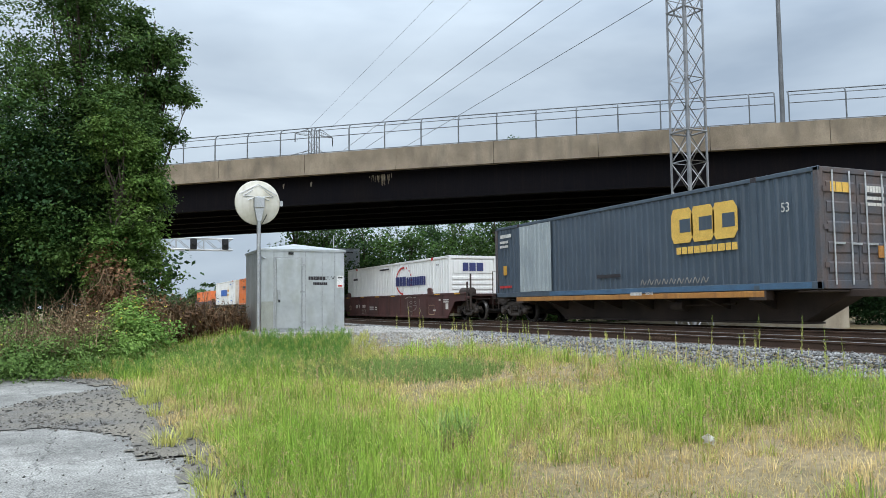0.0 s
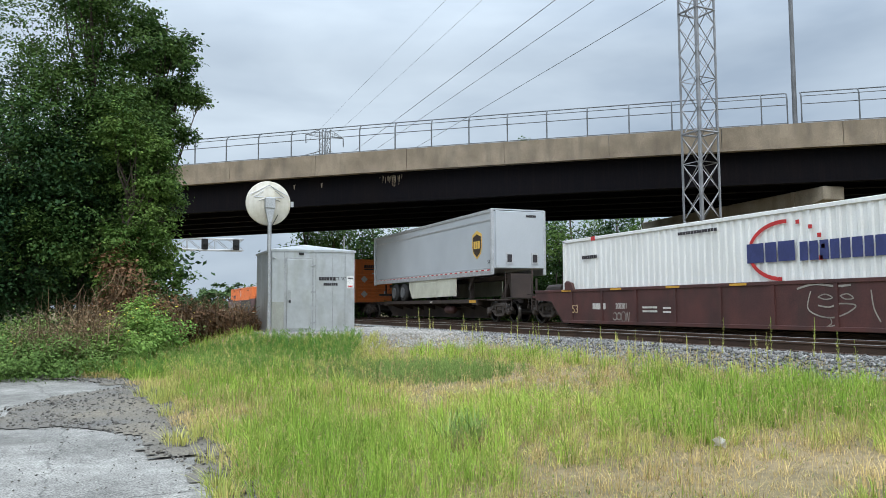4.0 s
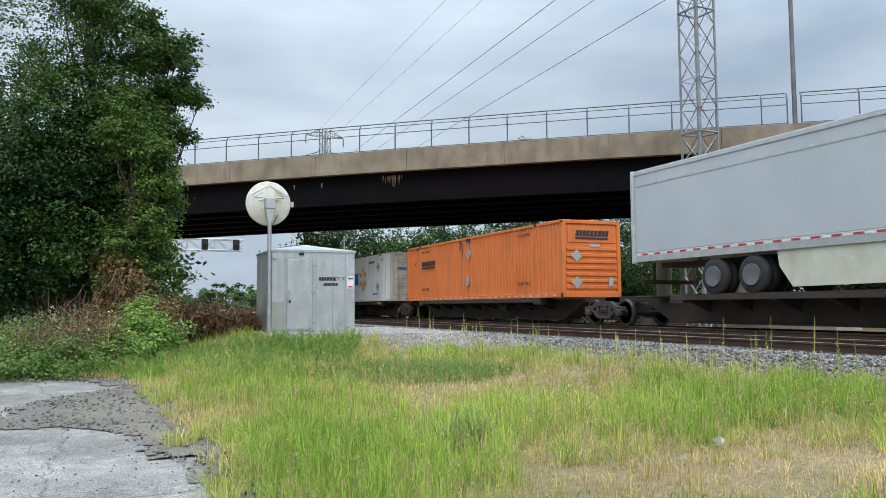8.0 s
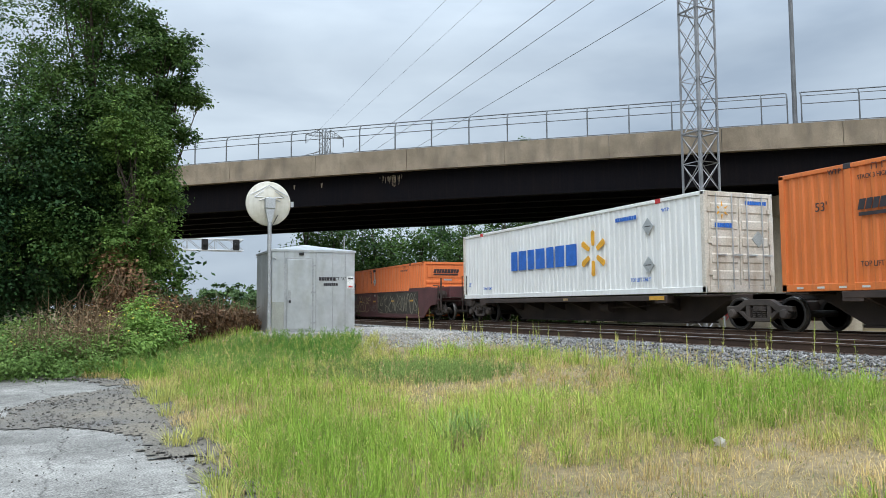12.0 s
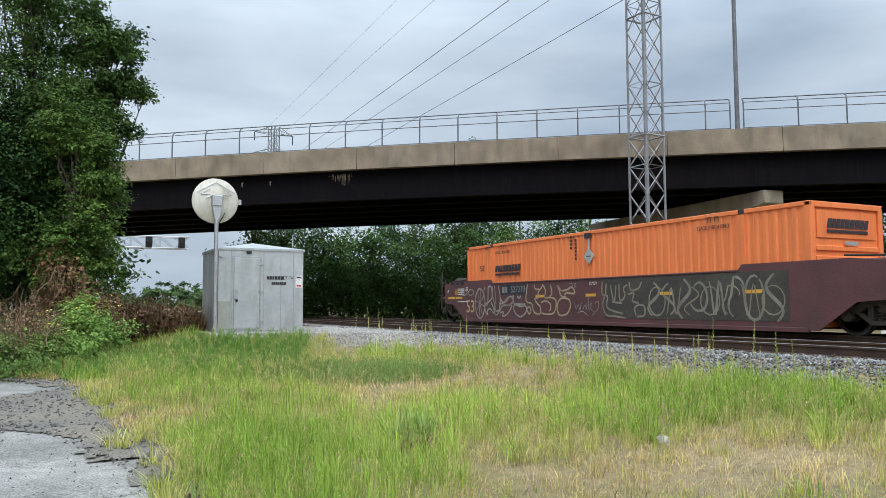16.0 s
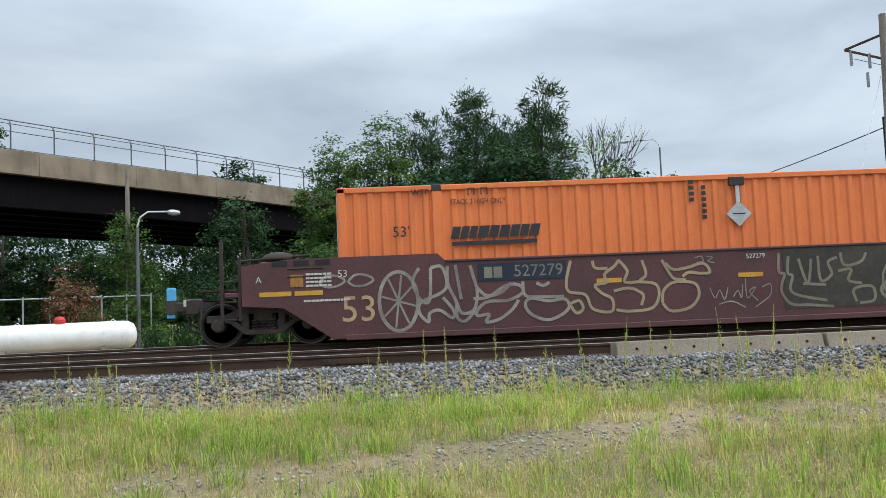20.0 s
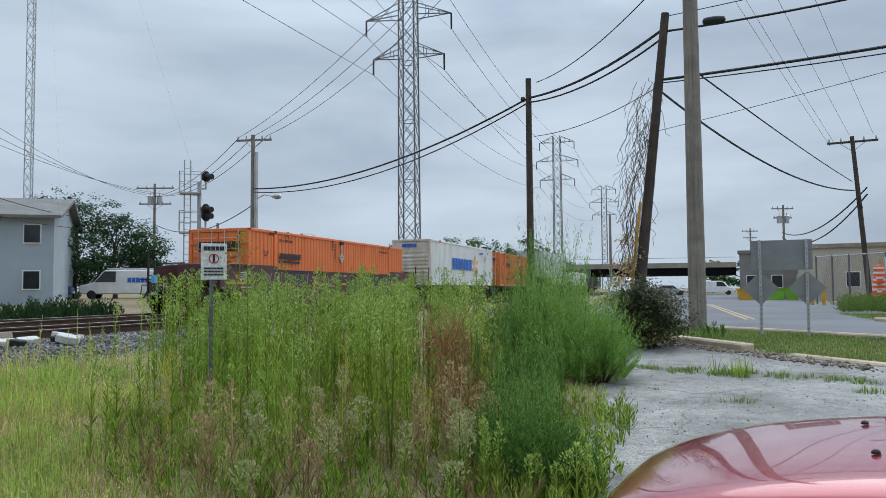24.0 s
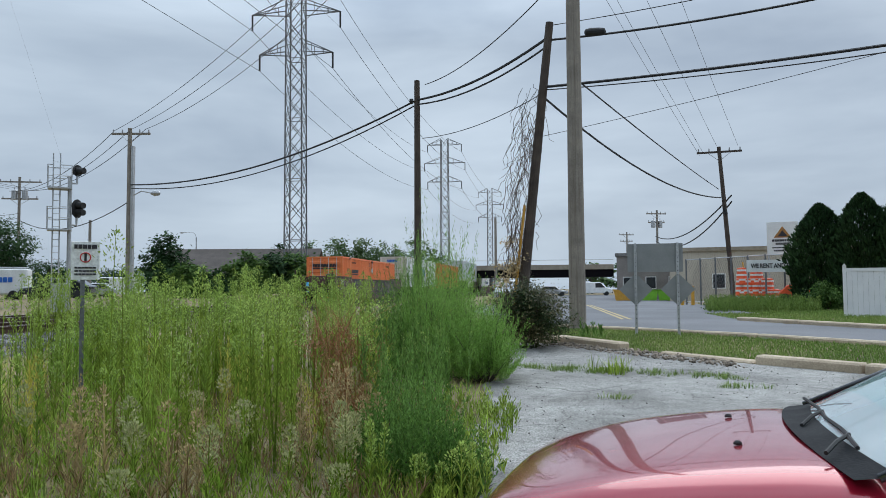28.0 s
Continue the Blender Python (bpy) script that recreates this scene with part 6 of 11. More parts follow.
ring_tuft("tan_edge_tufts", "tan withered tufts along the edge of the lot", [(paved_edge(y) + rng.uniform(-0.25, 0.25), y) for y in [rng.uniform(3, 17) for _ in range(130)]], 40, 0.05, 0.20, 0.010, M_GRASS_DRY)
ring_tuft("strip_tufts", "green grass grown through a crack across the lot", [(0.7 - 3.0 * f + rng.uniform(-0.2, 0.2), -12.5 + 0.9 * f + rng.uniform(-0.25, 0.25)) for f in [rng.random() for _ in range(70)]] + [(-0.45 + rng.uniform(-.15, .15), -9.7) for _ in range(4)] + [(-2.3 + rng.uniform(-.4, .4), -10.7) for _ in range(6)], 34, 0.03, 0.11, 0.009, M_LAWN)
ring_tuft("strip_sprays", "tall spreading grass sprays in the lot", [(-0.6 + rng.uniform(-0.3, 0.3), -12.0 + rng.uniform(-.2, .2)) for _ in range(5)], 26, 0.12, 0.38, 0.009, M_WEED)
ring_tuft("blue_green_clump", "coarse blue-green grass clump on dead brown stems", [(3.4 + rng.uniform(-0.2, 0.2), 7.4 + rng.uniform(-.2, .2)) for _ in range(6)], 26, 0.2, 0.42, 0.016, M_MUGWORT)
ring_tuft("brown_clump", "dead reddish-brown clump under the coarse grass", [(3.25 + rng.uniform(-0.25, 0.25), 7.0 + rng.uniform(-.2, .2)) for _ in range(6)], 50, 0.05, 0.16, 0.012, M_TANGLE)


# verge beyond the lot's kerb and strip beside the street, mown short
def mown(name, label, inside, x0, x1, y0, y1, n, h=0.09):
    x, y = VEG.uniform(x0, x1, n), VEG.uniform(y0, y1, n)
    k = np.array([inside(a, b) for a, b in zip(x, y)])
    x, y = x[k], y[k]
    base = np.stack([x, y, heights(x, y)], 1)
    a = VEG.uniform(0, math.tau, len(x))
    side = np.stack([np.cos(a), np.sin(a), 0 * a], 1)
    ln = np.stack([np.cos(a + 1), np.sin(a + 1), 0 * a], 1) * 0.4
    return tagged(strips(name, base, side, ln, VEG.uniform(0.5 * h, 1.4 * h, len(x)), VEG.uniform(0.008, 0.016, len(x)), M_LAWN), label, "grass", kind="stuff")


mown("verge_grass", "mown green verge between kerb and street", lambda x, y: y < kerb_y(x) - 0.2 and not on_road(x, y) and y > road_near(x) - 0.5, -9, 4, -26, -9, 190000, 0.05)
mown("bank_grass", "grassy bank beyond the street", lambda x, y: not on_road(x, y) and y < -19 and x < -4.6 and not on_lot(x, y), -14, -4.6, -46, -19, 60000, 0.10)


# ---------------------------------------------------------------- tall weeds to the south
def weeds(name, label, spots, hmin, hmax, leafmat, plume=0.3, leaves=46, leaf=0.075, bushy=0.03, slim=0.13, tilt=0.10, heads=M_PLUME, head_size=0.5):
    """Upright stalks set with narrow rising leaves, each with a loose pale head. spots: n x 2."""
    n = len(spots)
    base = np.stack([spots[:, 0], spots[:, 1], heights(spots[:, 0], spots[:, 1]) - 0.01], 1)
    h = VEG.uniform(hmin, hmax, n)
    a = VEG.uniform(0, math.tau, n)
    lean = np.stack([np.cos(a), np.sin(a), 0 * a], 1) * VEG.uniform(0.0, tilt, (n, 1)) + np.array([0, 0, 1.0])
    out = []
    side = np.stack([np.cos(a + 1), np.sin(a + 1), 0 * a], 1)
    for dirn in (side, np.cross(side, [0, 0, 1.0])):
        tip = base + lean * h[:, None]
        out.append(np.stack([base - dirn * 0.006, base + dirn * 0.006, tip + dirn * 0.002, tip - dirn * 0.002], 1))
    f = VEG.random((n, leaves)) ** 0.75
    ang = VEG.uniform(0, math.tau, (n, leaves))
    p = base[:, None] + lean[:, None] * (h[:, None] * f)[..., None]
    is_head = f > 1 - plume * VEG.uniform(0.4, 1.1, (n, 1))
    d = unit(np.stack([np.cos(ang), np.sin(ang), VEG.uniform(1.0, 3.6, (n, leaves))], -1))
    taper = np.where(is_head, (1.03 - f) / np.maximum(plume, 0.05) * 1.5, 0.5)
    p2 = p + np.stack([np.cos(ang), np.sin(ang), 0 * ang], -1) * (VEG.random((n, leaves)) * bushy * taper)[..., None]
    L = leaf * VEG.uniform(0.6, 1.4, (n, leaves)) * (1.2 - 0.6 * f)
    ql = leaf_quads(p2.reshape(-1, 3), d.reshape(-1, 3), L.ravel(), (L * slim).ravel())
    m = is_head.ravel()
    out.append(ql[~m])
    tagged(new(name, quads(name, np.concatenate(out), leafmat)), label, "weeds", kind="stuff")
    if m.any():
        q2 = leaf_quads(p2.reshape(-1, 3)[m], d.reshape(-1, 3)[m], L.ravel()[m] * head_size, L.ravel()[m] * head_size * 0.4)
        tagged(new(name + "_heads", quads(name + "_heads", q2, heads)), "pale loose flower heads of tall weeds", "weeds", kind="stuff")


def weed_spots(n, inside, x0, x1, y0, y1):
    x, y = VEG.uniform(x0, x1, n), VEG.uniform(y0, y1, n)
    k = inside(x, y)
    return np.stack([x[k], y[k]], 1)


def bearing(x, y):
    return np.degrees(np.arctan2(x, y))


def weed_bed(x, y):
    a, r = bearing(x, y), np.hypot(x, y)
    thick = np.clip((a - 140.5) / 11.0, 0, 1) * np.clip((r - 5.4) / 4.0, 0, 1)
    patchy = 0.62 + 0.38 * np.sin(x * 4.3 + 1.7 * np.sin(y * 2.1)) * np.sin(y * 3.6 + x)
    return (VEG.random(len(x)) < thick * patchy) & (a < 168 - 0.25 * (r - 6)) & (r < 13) & (x > 0.55 + 0.06 * np.abs(y))


def horseweed(name, label, spots, hmin, hmax, leaves=50, florets=110, spread_=0.066, crown_part=0.26, leafmat=None, heads=None):
    """Straight stalks set with narrow rising leaves below and a loose tapering panicle of tiny pale florets on top."""
    n = len(spots)
    base = np.stack([spots[:, 0], spots[:, 1], heights(spots[:, 0], spots[:, 1]) - 0.01], 1)
    drift = np.sin(spots[:, 0] * 2.3 + np.sin(spots[:, 1] * 1.7)) * np.sin(spots[:, 1] * 2.9 + spots[:, 0])
    h = VEG.uniform(hmin, hmax, n) * (0.94 + 0.13 * drift)
    a = VEG.uniform(0, math.tau, n)
    axis = np.stack([np.cos(a), np.sin(a), 0 * a], 1) * VEG.uniform(0.0, 0.07, (n, 1)) + np.array([0, 0, 1.0])
    side = np.stack([-np.sin(a), np.cos(a), 0 * a], 1)
    tip = base + axis * h[:, None]
    green = [np.stack([base - d * 0.0085, base + d * 0.0085, tip + d * 0.002, tip - d * 0.002], 1) for d in (side, np.cross(side, [0, 0, 1.0]))]
    cp = crown_part * VEG.uniform(0.7, 1.3, (n, 1))
    f = 0.12 + (1 - cp - 0.10) * VEG.random((n, leaves)) ** 0.8
    g = VEG.uniform(0, math.tau, (n, leaves))
    p = base[:, None] + axis[:, None] * (h[:, None] * f)[..., None]
    d = unit(np.stack([np.cos(g), np.sin(g), VEG.uniform(0.9, 2.6, (n, leaves))], -1))
    L = VEG.uniform(0.06, 0.125, (n, leaves)) * (1.15 - 0.5 * f)
    green.append(leaf_quads(p.reshape(-1, 3), d.reshape(-1, 3), L.ravel(), 0.0105 + 0 * L.ravel()))
    tagged(new(name, quads(name, np.concatenate(green), leafmat or M_WEED)), label, "weeds", kind="stuff")
    u = VEG.random((n, florets)) ** 0.85
    g = VEG.uniform(0, math.tau, (n, florets))
    rad = spread_ * VEG.uniform(0.7, 1.5, (n, 1)) * np.sin(np.clip(u * 1.08 + 0.12, 0, 1.2) * math.pi * 0.92) ** 0.8 * VEG.random((n, florets)) ** 0.45
    p = base[:, None] + axis[:, None] * (h[:, None] * (1 - cp + cp * (u * 0.95 + 0.08)))[..., None] + np.stack([np.cos(g), np.sin(g), 0.5 + 0 * g], -1) * rad[..., None]
    d = unit(np.stack([np.cos(g), np.sin(g), VEG.uniform(0.4, 2.2, g.shape)], -1))
    L = VEG.uniform(0.015, 0.034, g.shape)
    q = leaf_quads(p.reshape(-1, 3), d.reshape(-1, 3), L.ravel(), L.ravel() * 0.5)
    tagged(new(name + "_heads", quads(name + "_heads", q, heads or M_PLUME)), "pale loose flower heads of tall weeds", "weeds", kind="stuff")


def clustered(centres, low, high, r):
    """Gathers stalks in tight clumps round the given centres."""
    k = np.repeat(np.arange(len(centres)), VEG.integers(low, high, len(centres)))
    return centres[k] + VEG.normal(size=(len(k), 2)) * r


def inner_bed(x, y):
    a, r = bearing(x, y), np.hypot(x, y)
    return weed_bed(x, y) & (a < 165.5) & ~((np.abs(a - 163.0) < 2.0) & (r < 8.6))


horseweed("tall_weeds", "dense stand of tall green horseweed with pale heads", clustered(weed_spots(420, inner_bed, 0.4, 7.5, -12.5, -3.0), 3, 11, 0.10), 1.08, 1.62)
horseweed("half_grown_weeds", "half-grown horseweed stalks in the stand", clustered(weed_spots(210, inner_bed, 0.4, 7.0, -10.5, -3.0), 2, 6, 0.12), 0.7, 1.15, 70, 70, 0.04, 0.22, M_WEED_YOUNG)
horseweed("front_weeds", "shorter weeds with full cream plumes before the stand", clustered(weed_spots(70, lambda x, y: weed_bed(x, y) & (np.hypot(x, y) < 7.4), 0.4, 6.0, -8.5, -3.5), 1, 4, 0.08), 0.5, 0.95, 40, 200, 0.055, 0.42, M_WEED, M_PLUME_CREAM)
weeds("slim_weeds", "slim yellow-green weed stalks with narrow leaves", clustered(weed_spots(150, inner_bed, 0.4, 7.5, -11, -3.0), 3, 9, 0.07), 0.5, 1.1, M_GRASS, 0.0, 46, 0.13, 0.02, 0.06)
weeds("yellow_stems", "yellowed lower stems among the tall weeds", clustered(weed_spots(60, inner_bed, 0.4, 6.0, -9, -3.6), 3, 8, 0.06), 0.35, 0.8, M_YELLOWED, 0.0, 30, 0.11, 0.02, 0.08)
weeds("dry_weeds", "withered straw-coloured weed plumes", weed_spots(150, lambda x, y: weed_bed(x, y) & (np.sin(x * 2.2 + y) > 0.0), 0.4, 6.0, -9, -4.6), 0.3, 0.75, M_STRAW, 0.5, 90, 0.05, 0.09, 0.13, 0.2, M_STRAW, 0.5)
weeds("dark_weeds", "dark leafy goldenrod beside the shrubs", clustered(weed_spots(190, lambda x, y: (bearing(x, y) > 162.5) & (bearing(x, y) < 171.5) & (np.hypot(x, y) > 6.6) & (np.hypot(x, y) < 12.5), 0.2, 5.0, -12.5, -6.0), 2, 6, 0.10), 0.65, 1.2, M_LEAF_MID, 0.12, 80, 0.075, 0.03, 0.22, 0.18, M_PLUME, 0.4)
horseweed("edge_weeds", "scattered tall weeds at the edge of the grass", clustered(weed_spots(46, lambda x, y: (bearing(x, y) > 138.5) & (bearing(x, y) < 150) & (np.hypot(x, y) > 5.2) & (x < 8.6), 2.5, 8.6, -10, -3.4), 1, 4, 0.10), 0.55, 1.25, 60, 150, 0.06, 0.32)
weeds("ballast_weeds", "thin seed-headed weeds along the ballast", weed_spots(420, lambda x, y: (VEG.random(len(x)) < np.where(y > 5, 0.45, 1.0)) & (VEG.random(len(x)) < 0.25 + 0.75 * np.exp(-((x - 9.4) / 0.5) ** 2)), 8.8, 11.3, -12, 24), 0.18, 0.75, M_GRASS_MID, 0.4, 60, 0.05, 0.03, 0.2)
weeds("low_weeds", "low leafy weeds at the foot of the tall stand", weed_spots(760, lambda x, y: (bearing(x, y) > 139.5) & (bearing(x, y) < 176) & (np.hypot(x, y) > 4.4) & (x > 0.5), 0.3, 5.5, -9, -3.0), 0.12, 0.40, M_WEED, 0.0, 40, 0.07, 0.06, 0.16, 0.4)
weeds("litter_stems", "dead tan stems lying under the weeds", weed_spots(480, lambda x, y: (bearing(x, y) > 140) & (bearing(x, y) < 172) & (np.hypot(x, y) > 4.4) & (x > 1.1), 0.3, 5.5, -9, -3.0), 0.10, 0.40, M_LITTER, 0.0, 20, 0.12, 0.05, 0.08, 1.4)
weeds("mugwort_patch", "low greyish-green weed patch in the dry grass", weed_spots(2600, lambda x, y: ((x - 4.9) / 2.1) ** 2 + ((y - 13.6 + 0.3 * (x - 4.9)) / 1.9) ** 2 < VEG.uniform(0.3, 1.1, len(x)), 2.5, 7.5, 11, 16.5), 0.10, 0.30, M_MUGWORT, 0.0, 46, 0.06, 0.08, 0.18, 0.6)
weeds("weedy_bank", "lush tall green weeds before the shed", weed_spots(2600, lambda x, y: (y > 14.6 + 0.5 * np.sin(x * 2)) & (x < 4.9 + 0.35 * (y - 16)) & (x > 0.9 - 0.5 * (y - 14.5)), -1.5, 6.0, 14.2, 19.6), 0.12, 0.42, M_LEAF_LIGHT, 0.0, 44, 0.09, 0.07, 0.14, 0.5)
weeds("bank_grass_tufts", "tall grass blades among the weeds", weed_spots(1500, lambda x, y: (y > 13.6) & (x < 5.6 + 0.35 * (y - 16)) & (x > 1.2 - 0.5 * (y - 14.5)), -1.0, 6.5, 13.4, 19.4), 0.10, 0.32, M_GRASS_MID, 0.0, 26, 0.14, 0.05, 0.06, 0.5)

# rust-brown dead patch among the weeds
tangle("dead_weed_patch", "rust-brown dead weed stems among the green", [(162.8, 7.6, 1.00, 0.30, 0.30), (164.0, 7.4, 0.85, 0.26, 0.35), (163.2, 6.8, 0.60, 0.28, 0.30), (164.4, 6.6, 0.40, 0.22, 0.25)], 520, 0.38, 0.006, M_RUSTY, 1.4, category="weeds")
brush("dead_weed_leaves", "rusty withered leaves on the dead weeds", [(162.8, 7.5, 1.10, 0.22, 0.20), (164.0, 7.3, 0.95, 0.20, 0.20), (163.0, 6.7, 0.65, 0.18, 0.2)], 800, 0.036, M_RUSTY, "weeds", 0.09)
horseweed("withered_weeds", "withered tan weeds with dry fluffy heads", clustered(np.array([polar(a, d).xy for a, d in ((162.0, 6.6), (163.4, 6.3), (164.8, 6.2), (163.8, 7.0), (162.6, 7.4), (165.2, 6.8), (160.6, 6.2), (152.0, 5.6), (146.0, 5.8))]), 2, 5, 0.09), 0.45, 0.95, 40, 170, 0.06, 0.5, M_STRAW, M_STRAW)

# shrubs at the south edge of the weeds
def feathery(label, mounds, seed, per=64, leaf=0.05, broad=0.16, mat=None):
    """A shrub of upright feathery shoots in several uneven mounds (azimuth, distance, radius, height, shoots)."""
    rng = np.random.default_rng(seed)
    b = polar(*mounds[0][:2])
    o = np.array([b.x, b.y, height(b.x, b.y)])
    t = empty("feathery_shrub", label, "shrub", Matrix.Translation(o), "feathery shrubs")
    q = []
    for a, d, r, h, n in mounds:
        c = polar(a, d)
        c = np.array([c.x, c.y, height(c.x, c.y)]) - o
        u = unit(rng.normal(size=(n, 3)) * np.array([1, 1, 0.6]) + np.array([0, 0, 0.45]))
        u[:, 2] = np.abs(u[:, 2])
        tip = c + u * np.array([r, r, h]) * (rng.uniform(0.55, 1.0, (n, 1)) + 0.28 * rng.random((n, 1)) ** 5) + np.array([0, 0, 0.10])
        foot = c + (tip - c) * np.array([0.35, 0.35, 0.08])
        stem = Shape()
        for k in range(0, n, max(1, n // 40)):
            stem.rod(tuple(c + (0, 0, -0.05)), tuple(c + (tip[k] - c) * 0.85), 0.010, 4, 0.003)
        part("stem", stem, M_BARK, t)
        f = 0.25 + 0.80 * rng.random((n, per)) ** 0.7
        p = foot[:, None] + (tip - foot)[:, None] * f[..., None] + np.array([0, 0, 0.12]) * (f ** 2)[..., None]
        p += rng.normal(size=p.shape) * 0.012
        d0 = unit((tip - foot)[:, None] * 0.6 / max(r, 0.3) + np.array([0, 0, 0.8]) + rng.normal(size=(n, per, 3)) * 0.65)
        L = leaf * rng.uniform(0.6, 1.4, (n, per)) * (1.25 - 0.6 * np.clip(f, 0, 1))
        q.append(leaf_quads(p.reshape(-1, 3), d0.reshape(-1, 3), L.ravel(), L.ravel() * broad))
    crown = new("crown", quads("crown", np.concatenate(q), mat or M_FEATHER))
    crown.parent = t
    return t


feathery("broad feathery bright green shrub among the weeds", [(172.4, 11.4, 0.85, 1.45, 420), (170.2, 12.6, 0.80, 2.30, 420), (173.8, 11.0, 0.60, 1.00, 220), (169.2, 11.6, 0.60, 1.75, 260), (171.6, 12.6, 0.6, 2.05, 220)], 602, 60, 0.07, 0.13)
feathery("green feathery shrub behind the tall weeds", [(167.6, 12.6, 0.8, 1.65, 280), (168.6, 13.0, 0.6, 1.95, 220)], 603, 56, 0.075, 0.14, M_LEAF_MID)
feathery("low leafy weed clump at the edge of the lot", [(169.4, 5.7, 0.36, 0.46, 230), (166.8, 6.0, 0.34, 0.55, 210), (171.6, 5.5, 0.28, 0.34, 150), (168.2, 6.6, 0.36, 0.62, 200)], 601, 44, 0.042, 0.30, M_LEAF_MID)
horseweed("clump_plumes", "slender pale plumes rising from the weed clump", clustered(np.array([polar(a, d).xy for a, d in ((165.5, 5.5), (167.4, 5.3), (169.0, 5.1), (170.8, 5.2), (172.8, 5.3), (174.0, 5.9), (168.0, 6.3), (170.4, 6.2))]), 2, 5, 0.10), 0.35, 0.72, 34, 90, 0.03, 0.4)
p = polar(176.9, 15.6)
shrub("dark leafy bramble bush beside the poles", p.x, p.y, 0.88, 1.50, 24000, 0.045, M_RUDDY, "bramble_bush", 604, None, "bush", 9, "", 0.11)
weeds("pole_weeds", "small tuft of leafy weeds at the foot of a pole", np.array([polar(-179.3 + 0.5 * k, 17.6 + 0.2 * (k % 3)).xy for k in range(4)]), 0.25, 0.5, M_LEAF_MID, 0.0, 50, 0.13, 0.04, 0.2, 0.3)

# weeds along the foot of the hedge across the tracks
weeds("hedge_weeds", "rank dark weeds along the foot of the hedge", weed_spots(2600, lambda x, y: x > 19.2 + 0.6 * np.sin(y), 18.6, 22.5, -24, 7), 0.3, 0.9, M_LEAF_DARK, 0.0, 40, 0.16, 0.12, 0.3, 0.4)
weeds("pale_bank_weeds", "grey-green flowering weeds beside the far track", weed_spots(160, lambda x, y: x > 0, 18.9, 19.6, -8, 6), 0.4, 0.9, M_MUGWORT, 0.4, 70, 0.09, 0.10, 0.2, 0.3)
for k, (a, d, h, w) in enumerate([(108.6, 40, 6.4, 3.2), (111.0, 41, 6.0, 3.0), (113.2, 41, 6.2, 3.2), (115.4, 40, 6.0, 2.8), (117.4, 39, 5.2, 2.6), (119.6, 37, 4.6, 2.2), (126.6, 38, 4.6, 1.9)]):
    east_tree("dense dark leafy tree in the thicket across the tracks", a, d, h, w, 580 + k, (M_LEAF, M_LEAF_WOOD)[k % 2], 15000, 0.16, 0.08, 0.18)
rng = random.Random(88)
horseweed("tall_sprig", "one slim tall weed with an open branching head", np.array([polar(147.4, 6.4).xy]), 1.92, 1.96, 50, 240, 0.10, 0.36, M_WEED, M_WEED)
lone = np.array([polar(rng.uniform(146, 166), rng.uniform(4.9, 6.2)).xy for _ in range(12)])
horseweed("lone_plumes", "single weeds with full pale plumes before the stand", lone, 0.40, 0.80, 34, 260, 0.065, 0.45, M_WEED, M_PLUME_CREAM)
weeds("yard_bank_weeds", "rank green weeds on the bank before the yard", weed_spots(1500, lambda x, y: (bearing(x, y) < -163.6) & (bearing(x, y) > -170.6) & (np.hypot(x, y) > 36), -12.5, -5.5, -44, -33), 0.25, 0.75, M_LAWN, 0.0, 36, 0.14, 0.1, 0.2, 0.4)

# ---------------------------------------------------------------- markings of the train
SX = -CW / 2 - 0.012       # just proud of a container's near side
WX = -1.36 - 0.052         # just proud of a staked wagon side
PX = -1.36 - 0.008         # just proud of a smooth wagon side


def patch(name, parent, mat, x, y0, y1, z0, z1, d=0.006, label=""):
    return part(name, Shape().box(x - d, min(y0, y1), z0, x + d, max(y0, y1), z1), mat, parent, label)


def end_patch(name, parent, mat, y, x0, x1, z0, z1, d=0.006):
    return part(name, Shape().box(x0, y - d, z0, x1, y + d, z1), mat, parent)


def ribbon(pts, x, w, s=None, closed=False):
    """A flat stroke of width w through (y, z) points on a plane at x."""
    s = s or Shape()
    n = len(pts)
    v = []
    for i, (a, b) in enumerate(pts):
        p, q = (pts[i - 1], pts[(i + 1) % n]) if closed else (pts[max(i - 1, 0)], pts[min(i + 1, n - 1)])
        ty, tz = q[0] - p[0], q[1] - p[1]
        ln = math.hypot(ty, tz) or 1
        v += [(x, a - w / 2 * tz / ln, b + w / 2 * ty / ln), (x, a + w / 2 * tz / ln, b - w / 2 * ty / ln)]
    m = n if closed else n - 1
    return s.add(v, [(2 * i, 2 * i + 1, (2 * i + 3) % (2 * n), (2 * i + 2) % (2 * n)) for i in range(m)])


def smooth(pts, k=6):
    out = []
    n = len(pts)
    for i in range(n - 1):
        p0, p1, p2, p3 = pts[max(i - 1, 0)], pts[i], pts[i + 1], pts[min(i + 2, n - 1)]
        for j in range(k):
            t = j / k
            out.append(tuple(0.5 * ((2 * p1[c]) + (p2[c] - p0[c]) * t + (2 * p0[c] - 5 * p1[c] + 4 * p2[c] - p3[c]) * t * t + (3 * p1[c] - p0[c] - 3 * p2[c] + p3[c]) * t ** 3) for c in (0, 1)))
    return out + [pts[-1]]


def oval(cy, cz, ry, rz, n=24, a0=0.0, a1=math.tau):
    return [(cy + ry * math.cos(a0 + (a1 - a0) * i / n), cz + rz * math.sin(a0 + (a1 - a0) * i / n)) for i in range(n + 1)]


